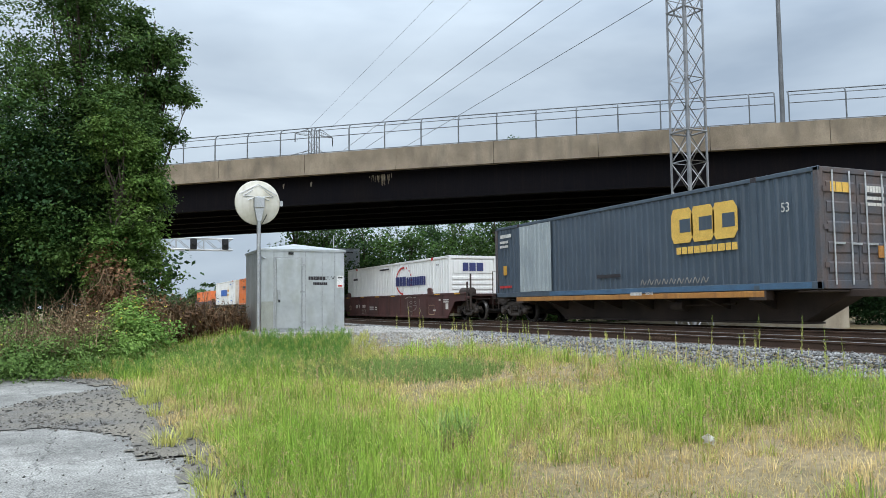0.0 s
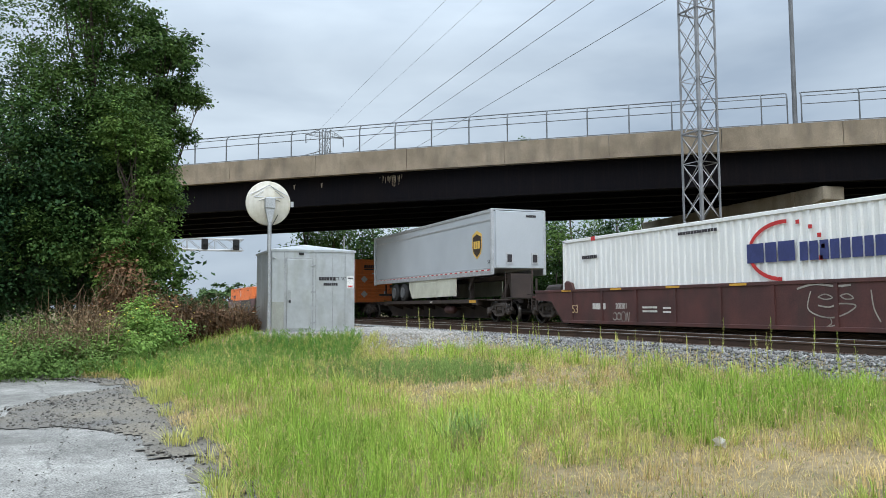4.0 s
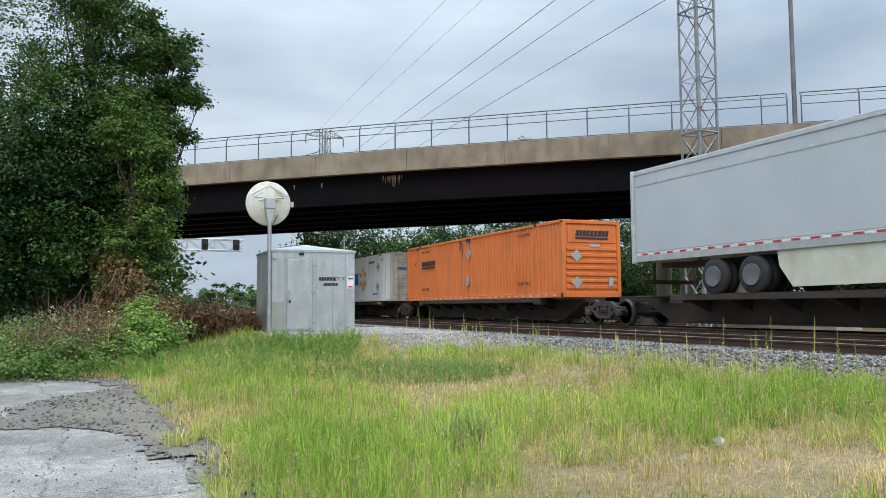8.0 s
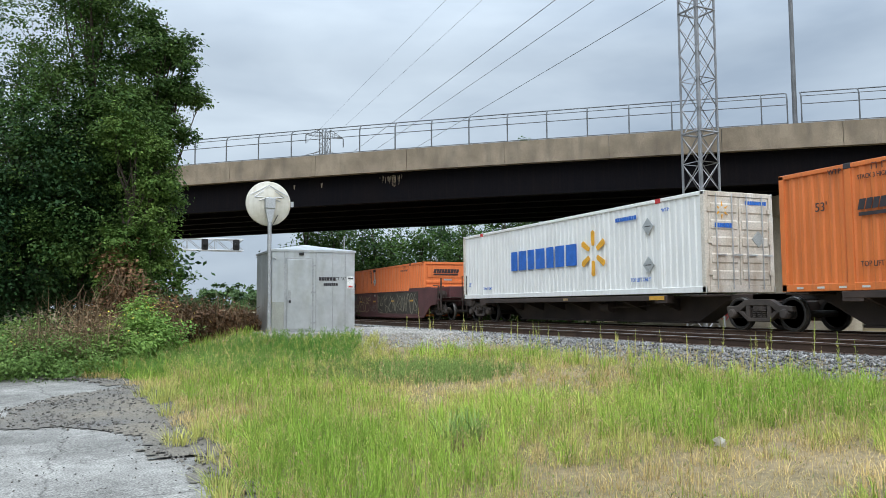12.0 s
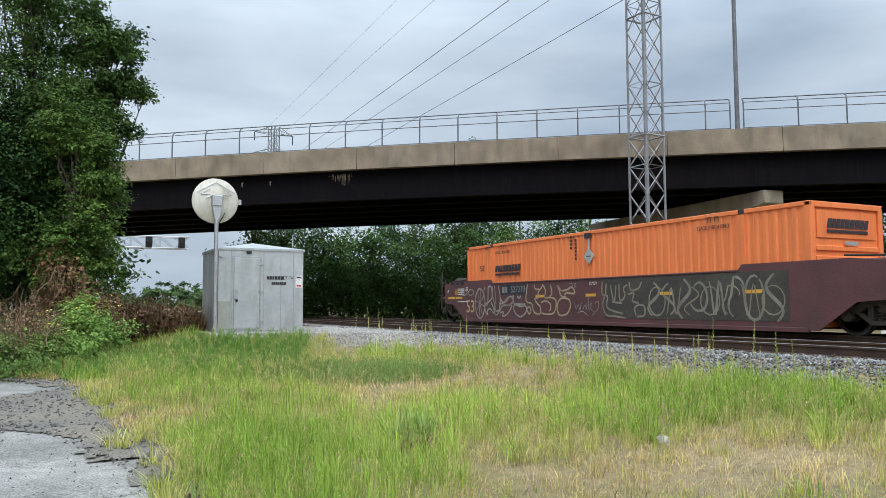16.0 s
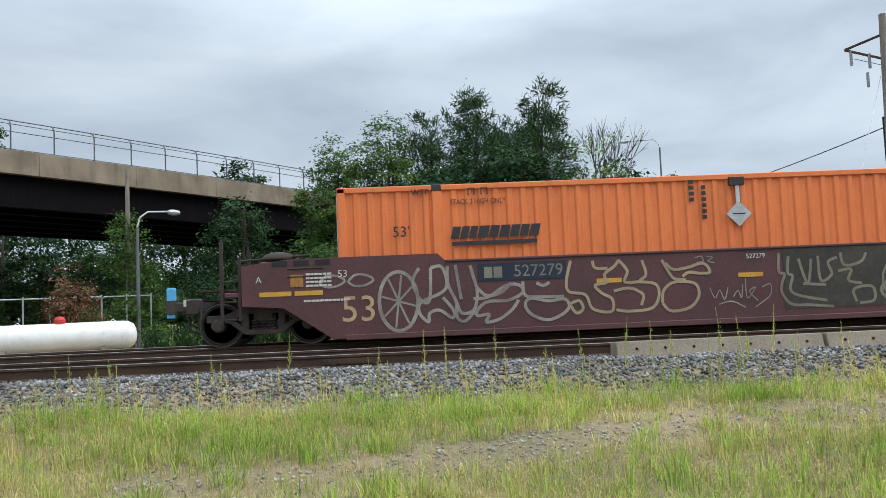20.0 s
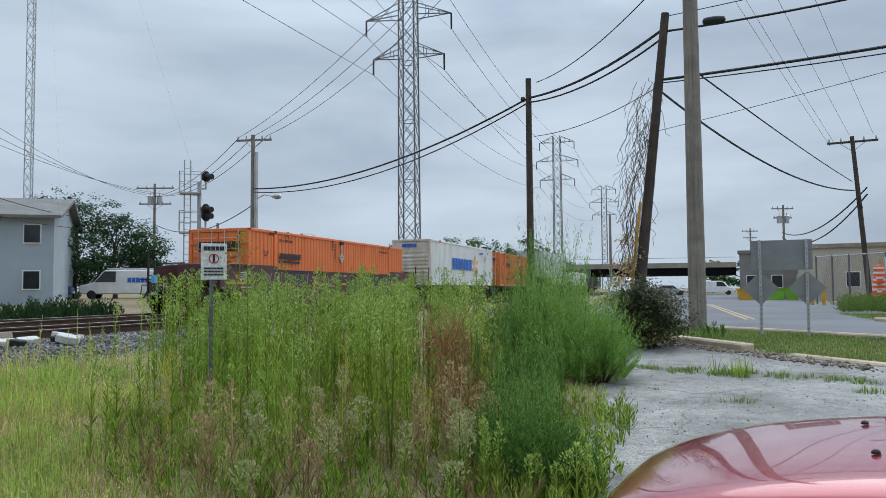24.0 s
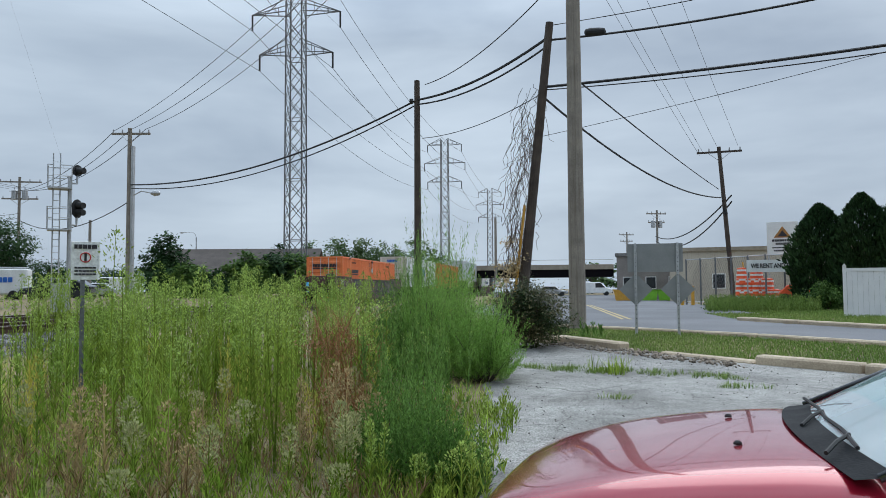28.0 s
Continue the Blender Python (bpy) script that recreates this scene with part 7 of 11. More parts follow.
# --- blue-grey container: gold block letters, pale replaced panels, door markings
s = Shape()
for k in range(3):
    y0 = 5.02 - k * 0.84
    s.prism([(y0, 1.42), (y0 - 0.66, 1.42), (y0 - 0.80, 1.62), (y0 - 0.80, 2.22), (y0 - 0.66, 2.42), (y0, 2.42), (y0 + 0.10, 2.22), (y0 + 0.10, 1.62)], SX - 0.006, SX + 0.006, "x")
part("logo_block", s, M_GOLD, cx, "gold block lettering shapes")
s = Shape()
for k in range(3):
    y0 = 4.86 - k * 0.84
    s.box(SX - 0.012, y0 - 0.55, 1.72, SX - 0.004, y0 - 0.10 + 0.05 * (k == 1), 2.10)
part("logo_opening", s, M_NAVY, cx)
bars("lettering_bar", SX, 3.75, 1.20, 2.35, 0.20, M_GOLD, cx, 10, 0.0, 3)
side_text(cx, "53", 0.98, 2.01, 0.34, M_PALE)
part("replaced_panel", corrugated(-CW / 2 - 0.012, 11.75, 14.06, 0.20, CH - 0.12, 0.278, 0.030, -1), M_PATCH, cx, "pale replaced side panels")
bars("owner_mark", SX, 15.2, 2.50, 0.9, 0.14, M_PALE, cx, 7, 0, 5)
bars("owner_mark", SX, 15.35, 2.26, 0.7, 0.10, M_PALE, cx, 6, 0, 6)
bars("owner_mark", SX, 15.35, 2.08, 0.7, 0.10, M_PALE, cx, 6, 0, 7)
patch("warning_label", cx, M_YELLOW, SX, 15.15, 15.42, 0.90, 1.28, 0.004, "small yellow warning label")
bars("stencil_mark", SX, 15.25, 0.42, 1.0, 0.10, M_RED, cx, 8, 0, 8)
patch("lower_stripe", cx, material("worn_blue_stripe", (0.06, 0.13, 0.22), (0.05, 0.10, 0.17), 0.6, bump=0), -CW / 2 - 0.004, 0.3, 11.9, 0.02, 0.17, 0.003)
s = Shape()
for k in range(9):
    ribbon(smooth([(6.6 - 0.33 * k, 0.26), (6.5 - 0.33 * k, 0.42), (6.42 - 0.33 * k, 0.27), (6.32 - 0.33 * k, 0.40)]), SX - 0.002, 0.035, s)
part("sprayed_tag", s, M_SPRAY, cx)
patch("scuffed_patch", cx, M_CHAR, SX, 7.6, 8.9, 0.55, 0.66, 0.003)
for x, w, z, h, mat in ((-0.62, 0.62, 2.42, 0.24, M_GOLD), (0.62, 0.6, 2.42, 0.16, M_PALE), (0.62, 0.6, 2.2, 0.08, M_PALE), (0.62, 0.6, 2.05, 0.08, M_PALE), (0.75, 0.25, 0.9, 0.3, M_SPINE_Y)):
    bars("door_mark", x, -0.012, z, w, h, mat, cx, 3 if mat == M_GOLD else 6, 0, 11, "front")
words("stencil", "552416", 0.13, on_side(-1.312, 6.2, 0.985), M_PALE, blue_box_car, squeeze=0.9)
bars("owner_mark", -1.302, 6.85, 0.985, 0.55, 0.10, M_PALE, blue_box_car, 4, 0, 12)

# --- white container: red ring, navy bars; oxide well car stencils
ring = ribbon(oval(5.9, 1.86, 1.15, 0.72, 22, radians(-85), radians(95)), SX, 0.10)
part("ring_mark", ring, M_RED, white_box, "red ring mark")
s = Shape()
for k in range(5):
    a = radians(112 + k * 22)
    s.box(SX - 0.006, 5.9 + 1.15 * math.cos(a) - 0.05, 1.86 + 0.72 * math.sin(a) - 0.05, SX + 0.006, 5.9 + 1.15 * math.cos(a) + 0.05, 1.86 + 0.72 * math.sin(a) + 0.05)
part("ring_dots", s, M_RED, white_box)
bars("lettering_bar", SX, 6.35, 1.84, 1.55, 0.50, M_DARKBLUE, white_box, 3, 0.0, 15, gap=0.12)
bars("lettering_bar", SX, 4.15, 1.80, 2.55, 0.46, M_DARKBLUE, white_box, 9, 0.0, 16, gap=0.18)
bars("lettering_bar", 0.0, 0.012, 2.36, 1.10, 0.40, M_DARKBLUE, white_box, 3, 0.0, 17, "front")
words("stencil", "53", 0.26, on_front(0.05, -0.002, 0.62), M_CHAR, white_box)
words("stencil", "WTP", 0.14, on_side(SX, 1.3, 2.50), M_CHAR, white_box)
bars("owner_mark", SX, 9.0, 2.60, 1.6, 0.09, M_CHAR, white_box, 14, 0, 18)
bars("owner_mark", SX, 14.4, 2.2, 0.9, 0.12, M_CHAR, white_box, 8, 0, 19)
part("vent_mark", Shape().prism([(-0.62, 1.12), (-0.40, 0.92), (-0.18, 1.12), (-0.40, 1.34)], -0.006, 0.008), M_DIAMOND, white_box)
for py in (POST, CL - POST):
    part("red_casting", Shape().box(SX - 0.012, py - 0.105, CH - 0.14, SX + 0.02, py + 0.105, CH - 0.0), M_RED, white_box, "red lifting point")
words("stencil", "53", 0.42, on_side(WX, 15.2, 0.55), M_TAN_NUM, w1)
bars("owner_mark", WX + 0.05, 13.8, 0.66, 0.75, 0.20, M_PALE, w1, 4, 0, 20)
words("stencil", "208201", 0.26, on_side(PX, 12.55, 0.66), M_PALE, w1, squeeze=0.8)
for y, z, l in ((11.1, 0.62, 0.7), (11.1, 0.50, 0.7), (10.3, 0.60, 0.35), (10.3, 0.48, 0.35), (0.9, 0.95, 0.3), (0.2, 0.95, 0.6), (0.2, 0.85, 0.6), (1.6, 0.45, 0.3)):
    bars("stencil_mark", PX, y, z, l, 0.06, M_PALE, w1, 6, 0, int(y * 10 + z * 100))
for y in (15.8, 12.8, 10.0, 7.4, 1.2, -1.1):
    patch("reflector", w1, M_YELLOW, -1.36 - 0.036, y - 0.3, y + 0.3, 1.19, 1.25, 0.004, "yellow reflective strip")
part("frame_mark", ribbon([(2.3, 0.25), (2.3, 0.70), (1.6, 0.70), (1.6, 0.25), (2.3, 0.25)], PX, 0.03), M_TAN_NUM, w1)
patch("white_plate", w1, M_PALE, PX, -0.05, 0.25, 0.50, 0.78, 0.004)
s = Shape()
ribbon(smooth([(5.5, 1.06), (5.0, 1.16), (4.4, 1.10), (4.0, 1.12)]), PX - 0.004, 0.05, s)
ribbon(smooth([(5.1, 1.0), (5.2, 0.6), (4.9, 0.42), (4.5, 0.38), (4.1, 0.5), (3.9, 0.66), (4.3, 0.70), (4.6, 0.62), (4.9, 0.66)]), PX - 0.004, 0.035, s)
ribbon(smooth([(4.9, 0.86), (4.7, 0.92), (4.5, 0.84), (4.7, 0.8), (4.9, 0.86)]), PX - 0.004, 0.03, s)
ribbon(smooth([(4.3, 0.88), (4.1, 0.92), (3.95, 0.82), (4.15, 0.8), (4.3, 0.88)]), PX - 0.004, 0.03, s)
ribbon(smooth([(4.6, 0.4), (4.55, 0.25), (4.7, 0.15), (4.45, 0.2), (4.35, 0.12)]), PX - 0.004, 0.03, s)
ribbon(smooth([(3.5, 1.0), (3.45, 0.6), (3.3, 0.3)]), PX - 0.004, 0.035, s)
part("sprayed_drawing", s, M_SPRAY, w1, "white sprayed line drawing")
splat(w1, "sprayed_tag", PX - 0.002, 13.0, 0.32, 0.9, 0.35, 5, M_SPRAY, 4, 0.02)
for y in (15.6, 2.1):
    h = Shape().prism([(y - 0.30, 1.22), (y + 0.30, 1.22), (y + 0.30, 1.50), (y + 0.15, 1.58), (y - 0.15, 1.50)], -1.40, -1.30, "x")
    part("guide_hoop", h, M_WELL, w1, bevel=0.01)

# --- road trailer on the spine car
trailer = mover("road_trailer", "pale grey road trailer with brown and gold shield mark", "trailer", 55.59, RAIL - 0.10)
M_SKIRT = material("grubby_off_white_skirt", (0.60, 0.60, 0.50), (0.46, 0.45, 0.37), 0.6, scale=1.2, fine=20, bump=0.03, gain=0.06, streak=(0.22, 0.20, 0.16), streak_amount=0.4, streak_scale=(1, 0.8, 0.3))
TL, TZ0, TZ1, TW = 16.05, 2.14, 5.05, 1.30
part("box_body", Shape().box(-TW, 0.0, TZ0 + 0.28, TW, TL, TZ1 - 0.13), M_TRAILER, trailer, bevel=0.03)
part("front_wall", Shape().box(-TW + 0.10, -0.06, TZ0 + 0.30, TW - 0.10, 0.0, TZ1 - 0.10), M_TRAILER, trailer, bevel=0.02)
for sx in (-1, 1):
    part("bottom_rail", Shape().box(sx * TW - 0.03, 0.0, TZ0, sx * TW + 0.03, TL, TZ0 + 0.28), M_TRIM, trailer, bevel=0.01)
    part("top_rail", Shape().box(sx * TW - 0.03, 0.0, TZ1 - 0.16, sx * TW + 0.03, TL, TZ1 - 0.02), M_TRIM, trailer, bevel=0.01)
    part("side_moulding", Shape().box(sx * TW - 0.014, 0.0, TZ1 - 0.52, sx * TW + 0.014, TL, TZ1 - 0.44), M_TRIM, trailer)
    part("front_post", Shape().box(sx * TW - 0.12, -0.04, TZ0, sx * TW + 0.034, 0.12, TZ1 - 0.01), M_TRIM, trailer, bevel=0.03)
    part("rear_post", Shape().box(sx * TW - 0.12, TL - 0.1, TZ0 - 0.05, sx * TW + 0.034, TL + 0.02, TZ1 - 0.01), M_TRIM, trailer, bevel=0.02)
    part("skirt", Shape().prism([(4.0, TZ0), (4.05, 1.28), (9.9, 1.22), (10.3, 1.75), (10.35, TZ0)], sx * (TW - 0.05) - 0.02, sx * (TW - 0.05) + 0.02, "x"), M_SKIRT, trailer, "off-white aerodynamic side skirt")
    part("landing_gear", Shape().box(sx * 0.9 - 0.08, 2.95, 1.15, sx * 0.9 + 0.08, 3.12, TZ0), M_SPINE, trailer)
    part("gear_brace", Shape().prism([(2.5, TZ0), (2.75, TZ0), (3.15, 1.6), (3.0, 1.5)], sx * 1.02 - 0.02, sx * 1.02 + 0.02, "x"), M_SPINE, trailer)
    for wy in (11.15, 12.55):
        for wx in (0.92, 1.20):
            t = part("tyre", Shape().lathe([(0.28, -0.12), (0.44, -0.13), (0.50, -0.08), (0.505, 0.0), (0.50, 0.08), (0.44, 0.13), (0.28, 0.12)], (sx * wx, wy, 1.57), "x", 28), M_RUBBER, trailer, smooth=True)
            part("rim", Shape().lathe([(0.05, 0.04), (0.12, 0.07), (0.14, 0.01), (0.24, 0.0), (0.275, 0.09), (0.285, 0.10), (0.285, -0.10), (0.05, -0.08)], (sx * wx + sx * 0.04 - (0.04 if sx < 0 else 0), wy, 1.57), "x", 20), M_STEEL_DARK, t, "grimy steel wheel rim")
    for k in range(27):
        patch("reflector", trailer, M_RED, sx * (TW + 0.032), 0.3 + k * 0.58, 0.56 + k * 0.58, TZ0 + 0.20, TZ0 + 0.25, 0.004, "red reflective tape")
        patch("reflector", trailer, M_WHITE_PAINT, sx * (TW + 0.032), 0.57 + k * 0.58, 0.83 + k * 0.58, TZ0 + 0.20, TZ0 + 0.25, 0.004, "white reflective tape")
part("roof", Shape().box(-TW + 0.03, 0.0, TZ1 - 0.06, TW - 0.03, TL, TZ1), M_TRAILER, trailer)
part("rear_door", Shape().box(-TW + 0.12, TL - 0.01, TZ0 + 0.1, TW - 0.12, TL + 0.03, TZ1 - 0.15), M_TRAILER, trailer, bevel=0.01)
part("underframe", Shape().box(-0.5, 0.4, TZ0 - 0.18, 0.5, TL - 0.3, TZ0 - 0.02), M_SPINE, trailer)
part("bogie_frame", Shape().box(-0.55, 10.4, 1.66, 0.55, 13.4, 1.98), M_SPINE, trailer)
for wy in (11.15, 12.55):
    part("axle", Shape().rod((-1.2, wy, 1.57), (1.2, wy, 1.57), 0.08, 10), M_SPINE, trailer)
part("rear_guard", Shape().box(-1.1, TL - 0.15, 1.45, 1.1, TL - 0.05, 1.58), M_SPINE, trailer)
part("guard_leg", Shape().box(-0.7, TL - 0.14, 1.5, -0.62, TL - 0.06, TZ0), M_SPINE, trailer)
sh_pts = [(2.06, 4.02), (1.6, 4.20), (1.12, 4.02), (1.10, 3.45), (1.22, 3.15), (1.6, 2.90), (1.98, 3.15), (2.10, 3.45)]
part("shield_mark", Shape().prism(sh_pts, -TW - 0.016, -TW - 0.002, "x"), M_GOLD, trailer, "gold shield mark")
part("shield_field", Shape().prism([(1.6 + (a - 1.6) * 0.86, 3.50 + (b - 3.52) * 0.80) for a, b in sh_pts], -TW - 0.022, -TW - 0.012, "x"), M_BROWN, trailer)
bars("shield_bar", -TW - 0.024, 1.6, 3.55, 0.64, 0.34, M_GOLD, trailer, 3, 0, 31)
words("stencil", "53'", 0.22, on_side(-TW - 0.012, 0.42, 2.72), M_CHAR, trailer)
bars("stencil_mark", 0.55, -0.068, 4.75, 0.5, 0.10, M_CHAR, trailer, 6, 0, 32, "front")
for x in (-0.55, 0.72):
    part("hose_panel", Shape().box(x - 0.17, -0.09, 2.62, x + 0.17, -0.055, 3.12), M_TRIM, trailer, "small service hatch on the nose")
    part("hatch_recess", Shape().box(x - 0.11, -0.1, 2.7, x + 0.11, -0.088, 3.04), M_CHAR, trailer)
part("hitch_stand", Shape().prism([(-0.45, 1.05), (-0.2, 1.05), (-0.12, 2.1), (0.5, 2.1), (0.5, 1.95), (0.2, 1.9), (0.9, 1.05), (0.6, 1.05), (0.1, 1.7), (-0.05, 1.05)], -0.5, 0.5, "x"), M_SPINE, trailer_car, "folding trailer hitch")
part("air_reservoir", Shape().lathe([(0.02, -0.48), (0.14, -0.45), (0.19, -0.36), (0.19, 0.36), (0.14, 0.45), (0.02, 0.48)], (-0.95, 5.4, 0.52), "y", 16), M_WELL, trailer_car, "rust-brown air reservoir", smooth=True)
part("deck_plate", Shape().box(-1.3, 1.2, 0.98, 1.3, 14.0, 1.00), M_SPINE, trailer_car)
words("stencil", "360309", 0.13, on_side(-1.305, 7.1, 0.90), M_PALE, trailer_car, squeeze=0.9)
words("stencil", "360309", 0.12, on_side(-1.305, 7.3, 0.90), M_TAN_NUM, white_load_car, squeeze=0.9)
for car in (trailer_car, white_load_car):
    patch("reflector", car, M_YELLOW, -1.305, 1.8, 2.5, 0.84, 0.96, 0.004, "yellow reflective strip")

# --- orange container on the spine car
def orange_marks(c, on_well=False):
    bars("lettering_bar", SX, 13.05, 1.92, 1.75, 0.24, M_CHAR, c, 9, 0.25, 41)
    patch("underline_bar", c, M_CHAR, SX, 12.2, 13.9, 1.66, 1.74)
    words("stencil", "53'", 0.30, on_side(SX, 14.9, 1.97), M_CHAR, c)
    words("stencil", "WTP", 0.17, on_side(SX, 14.5, 2.75), M_CHAR, c)
    for y in (13.35, 2.9):
        words("stencil", "STACK 3 HIGH ONLY", 0.15, on_side(SX, y, 2.53), M_CHAR, c, squeeze=0.78)
        for dy in (-0.13, 0.13):
            part("lift_mark", ribbon([(y + dy - 0.06, 2.66), (y + dy - 0.06, 2.80), (y + dy + 0.06, 2.80), (y + dy + 0.06, 2.66)], SX, 0.025), M_CHAR, c)
    s = Shape()
    for k in range(4):
        s.box(SX - 0.005, 8.99, 2.36 + 0.12 * k, SX + 0.005, 9.09, 2.44 + 0.12 * k)
    for k in range(6):
        s.box(SX - 0.005, 8.75, 2.0 + 0.12 * k, SX + 0.005, 8.84, 2.08 + 0.12 * k)
    part("owner_mark", s, M_CHAR, c)
    placard(c, 8.1, 2.08, SX)
    part("placard_bracket", Shape().box(SX - 0.008, 8.06, 2.3, SX + 0.008, 8.14, 2.66), M_TRIM, c)
    part("vent_box", Shape().box(SX - 0.05, 7.97, 2.66, SX + 0.01, 8.27, 2.82), M_CHAR, c, "small dark vent box")
    bars("lettering_bar", 0.0, 0.015, 2.40, 1.45, 0.22, M_CHAR, c, 9, 0.25, 42, "front")
    end_patch("underline_bar", c, M_CHAR, 0.012, -0.72, 0.72, 2.18, 2.25)
    bars("lettering_bar", 0.0, CL + 0.012, 2.28, 1.75, 0.24, M_CHAR, c, 9, 0.25, 43, "rear")
    end_patch("underline_bar", c, M_CHAR, CL + 0.012, -0.87, 0.87, 2.03, 2.10)


orange_marks(orange)
orange_marks(last)
placard(orange, 8.25, 0.82, SX)
for y in (13.4, 2.95):
    words("stencil", "TOP LIFT ONLY", 0.18, on_side(SX, y, 0.58), M_CHAR, orange, squeeze=0.8)
for z in (1.55, 0.55):
    part("placard", Shape().prism([(-0.92, z), (-0.68, z - 0.24), (-0.44, z), (-0.68, z + 0.24)], -0.010, 0.02), M_DIAMOND, orange)
end_patch("vent_panel", orange, M_TRIM, 0.0, -0.12, 0.34, 1.90, 1.99)
end_patch("document_box", orange, M_TRIM, 0.0, 0.72, 0.92, 0.42, 0.74, 0.02)
part("placard", Shape().prism([(-0.92, 0.62), (-0.68, 0.38), (-0.44, 0.62), (-0.68, 0.86)], -0.010, 0.02), M_DIAMOND, last)
end_patch("vent_panel", last, M_TRIM, 0.0, -0.12, 0.34, 1.90, 1.99)
for k in range(26):
    patch("reflector", orange, M_PALE, SX + 0.006, 0.5 + k * 0.6, 0.7 + k * 0.6, 0.06, 0.11, 0.003)

# --- white container with blue bar and amber rays
bars("lettering_bar", SX, 8.95, 1.48, 4.9, 0.78, M_BLUE, wal, 7, 0.0, 51, gap=0.22)
for k in range(6):
    a = radians(90 + 60 * k)
    ca, sa = math.cos(a), math.sin(a)
    pts = [(0.26, -0.05), (0.30, -0.085), (0.74, -0.11), (0.80, 0.0), (0.74, 0.11), (0.30, 0.085), (0.26, 0.05)]
    part("ray_mark", Shape().prism([(5.48 - (u * ca - w * sa), 1.46 + u * sa + w * ca) for u, w in pts], SX - 0.006, SX + 0.006, "x"), M_SUNNY, wal, "amber ray")
for z in (2.10, 0.90):
    placard(wal, 2.48, z, SX, 0.27)
words("stencil", "TOP LIFT ONLY", 0.18, on_side(SX, 2.9, 0.45), M_BLUE, wal, squeeze=0.8)
words("stencil", "TOP LIFT ONLY", 0.15, on_side(SX, 13.6, 0.42), M_BLUE, wal, squeeze=0.8)
words("stencil", "WTP", 0.16, on_side(SX, 1.65, 2.52), M_BLUE, wal)
words("stencil", "53'", 0.22, on_side(SX, 15.4, 0.62), M_BLUE, wal)
bars("owner_mark", SX, 3.6, 2.45, 1.1, 0.13, M_BLUE, wal, 9, 0, 52)
for py in (POST, CL - POST):
    part("red_casting", Shape().box(SX - 0.012, py - 0.105, CH - 0.14, SX + 0.02, py + 0.105, CH - 0.0), M_RED, wal, "red lifting point")
for k in range(6):
    a = radians(90 + 60 * k)
    part("ray_mark", Shape().prism([(-0.65 + 0.12 * math.cos(a) - 0.03 * math.sin(a), 2.35 + 0.12 * math.sin(a) + 0.03 * math.cos(a)), (-0.65 + 0.27 * math.cos(a), 2.35 + 0.27 * math.sin(a)), (-0.65 + 0.12 * math.cos(a) + 0.03 * math.sin(a), 2.35 + 0.12 * math.sin(a) - 0.03 * math.cos(a))], -0.012, 0.0), M_SUNNY, wal)
bars("lettering_bar", -0.62, -0.012, 1.92, 0.62, 0.13, M_BLUE, wal, 7, 0, 53, "front")
bars("owner_mark", 0.62, -0.012, 2.60, 0.8, 0.11, M_BLUE, wal, 9, 0, 54, "front")
bars("lettering_bar", 0.1, CL + 0.006, 2.50, 0.95, 0.22, M_BLUE, wal, 7, 0, 55, "rear")
part("placard", Shape().prism([(0.44, 1.55), (0.68, 1.31), (0.92, 1.55), (0.68, 1.79)], -0.02, 0.0), M_DIAMOND, wal)

# --- last wagon: number, plate, yellow strips and graffiti
words("stencil", "53", 0.72, on_side(PX, 15.78, 0.64), M_TAN_NUM, w2)
patch("number_panel", w2, material("dark_blue_number_panel", (0.012, 0.022, 0.045), rough=0.5, bump=0), PX, 11.66, 13.42, 1.10, 1.45, 0.004, "dark blue number panel")
words("stencil", "527279", 0.33, on_side(PX - 0.006, 12.22, 1.27), M_SPRAY_D, w2)
bars("owner_mark", PX - 0.006, 13.12, 1.27, 0.36, 0.22, M_SPRAY_D, w2, 2, 0, 61)
words("stencil", "527279", 0.13, on_side(PX, 7.85, 1.38), M_PALE, w2)
words("stencil", "53", 0.2, on_side(PX, 16.08, 1.36), M_PALE, w2)
words("stencil", "A", 0.18, on_side(PX, 17.72, 1.30), M_PALE, w2)
for y, l in ((17.4, 0.62), (16.75, 0.55), (10.82, 0.5), (7.97, 0.5), (4.6, 0.5), (1.6, 0.5)):
    patch("reflector", w2, M_YELLOW, PX, y - l / 2, y + l / 2, 0.97, 1.06, 0.004, "yellow reflective strip")
patch("notice_plate", w2, M_SPINE_Y, PX, 16.85, 17.1, 1.14, 1.38, 0.004)
for k in range(4):
    bars("stencil_mark", PX, 16.55, 1.38 - 0.075 * k, 0.5, 0.04, M_PALE, w2, 6, 0, 62 + k)
bars("stencil_mark", PX, 16.4, 0.86, 0.9, 0.04, M_PALE, w2, 12, 0, 67)
GX = PX - 0.003
M_SPRAY_B = material("beige_spray_outline", (0.235, 0.205, 0.145), (0.15, 0.135, 0.10), 0.7, scale=2, bump=0)
def spray(mat, w, *pts):
    """One sprayed stroke on the wagon's side, through (y, z) points."""
    part("graffiti_stroke", ribbon(smooth(list(pts), 5), GX - 0.0006 * (spray_count[0] % 7), w), mat, w2)
    spray_count[0] += 1


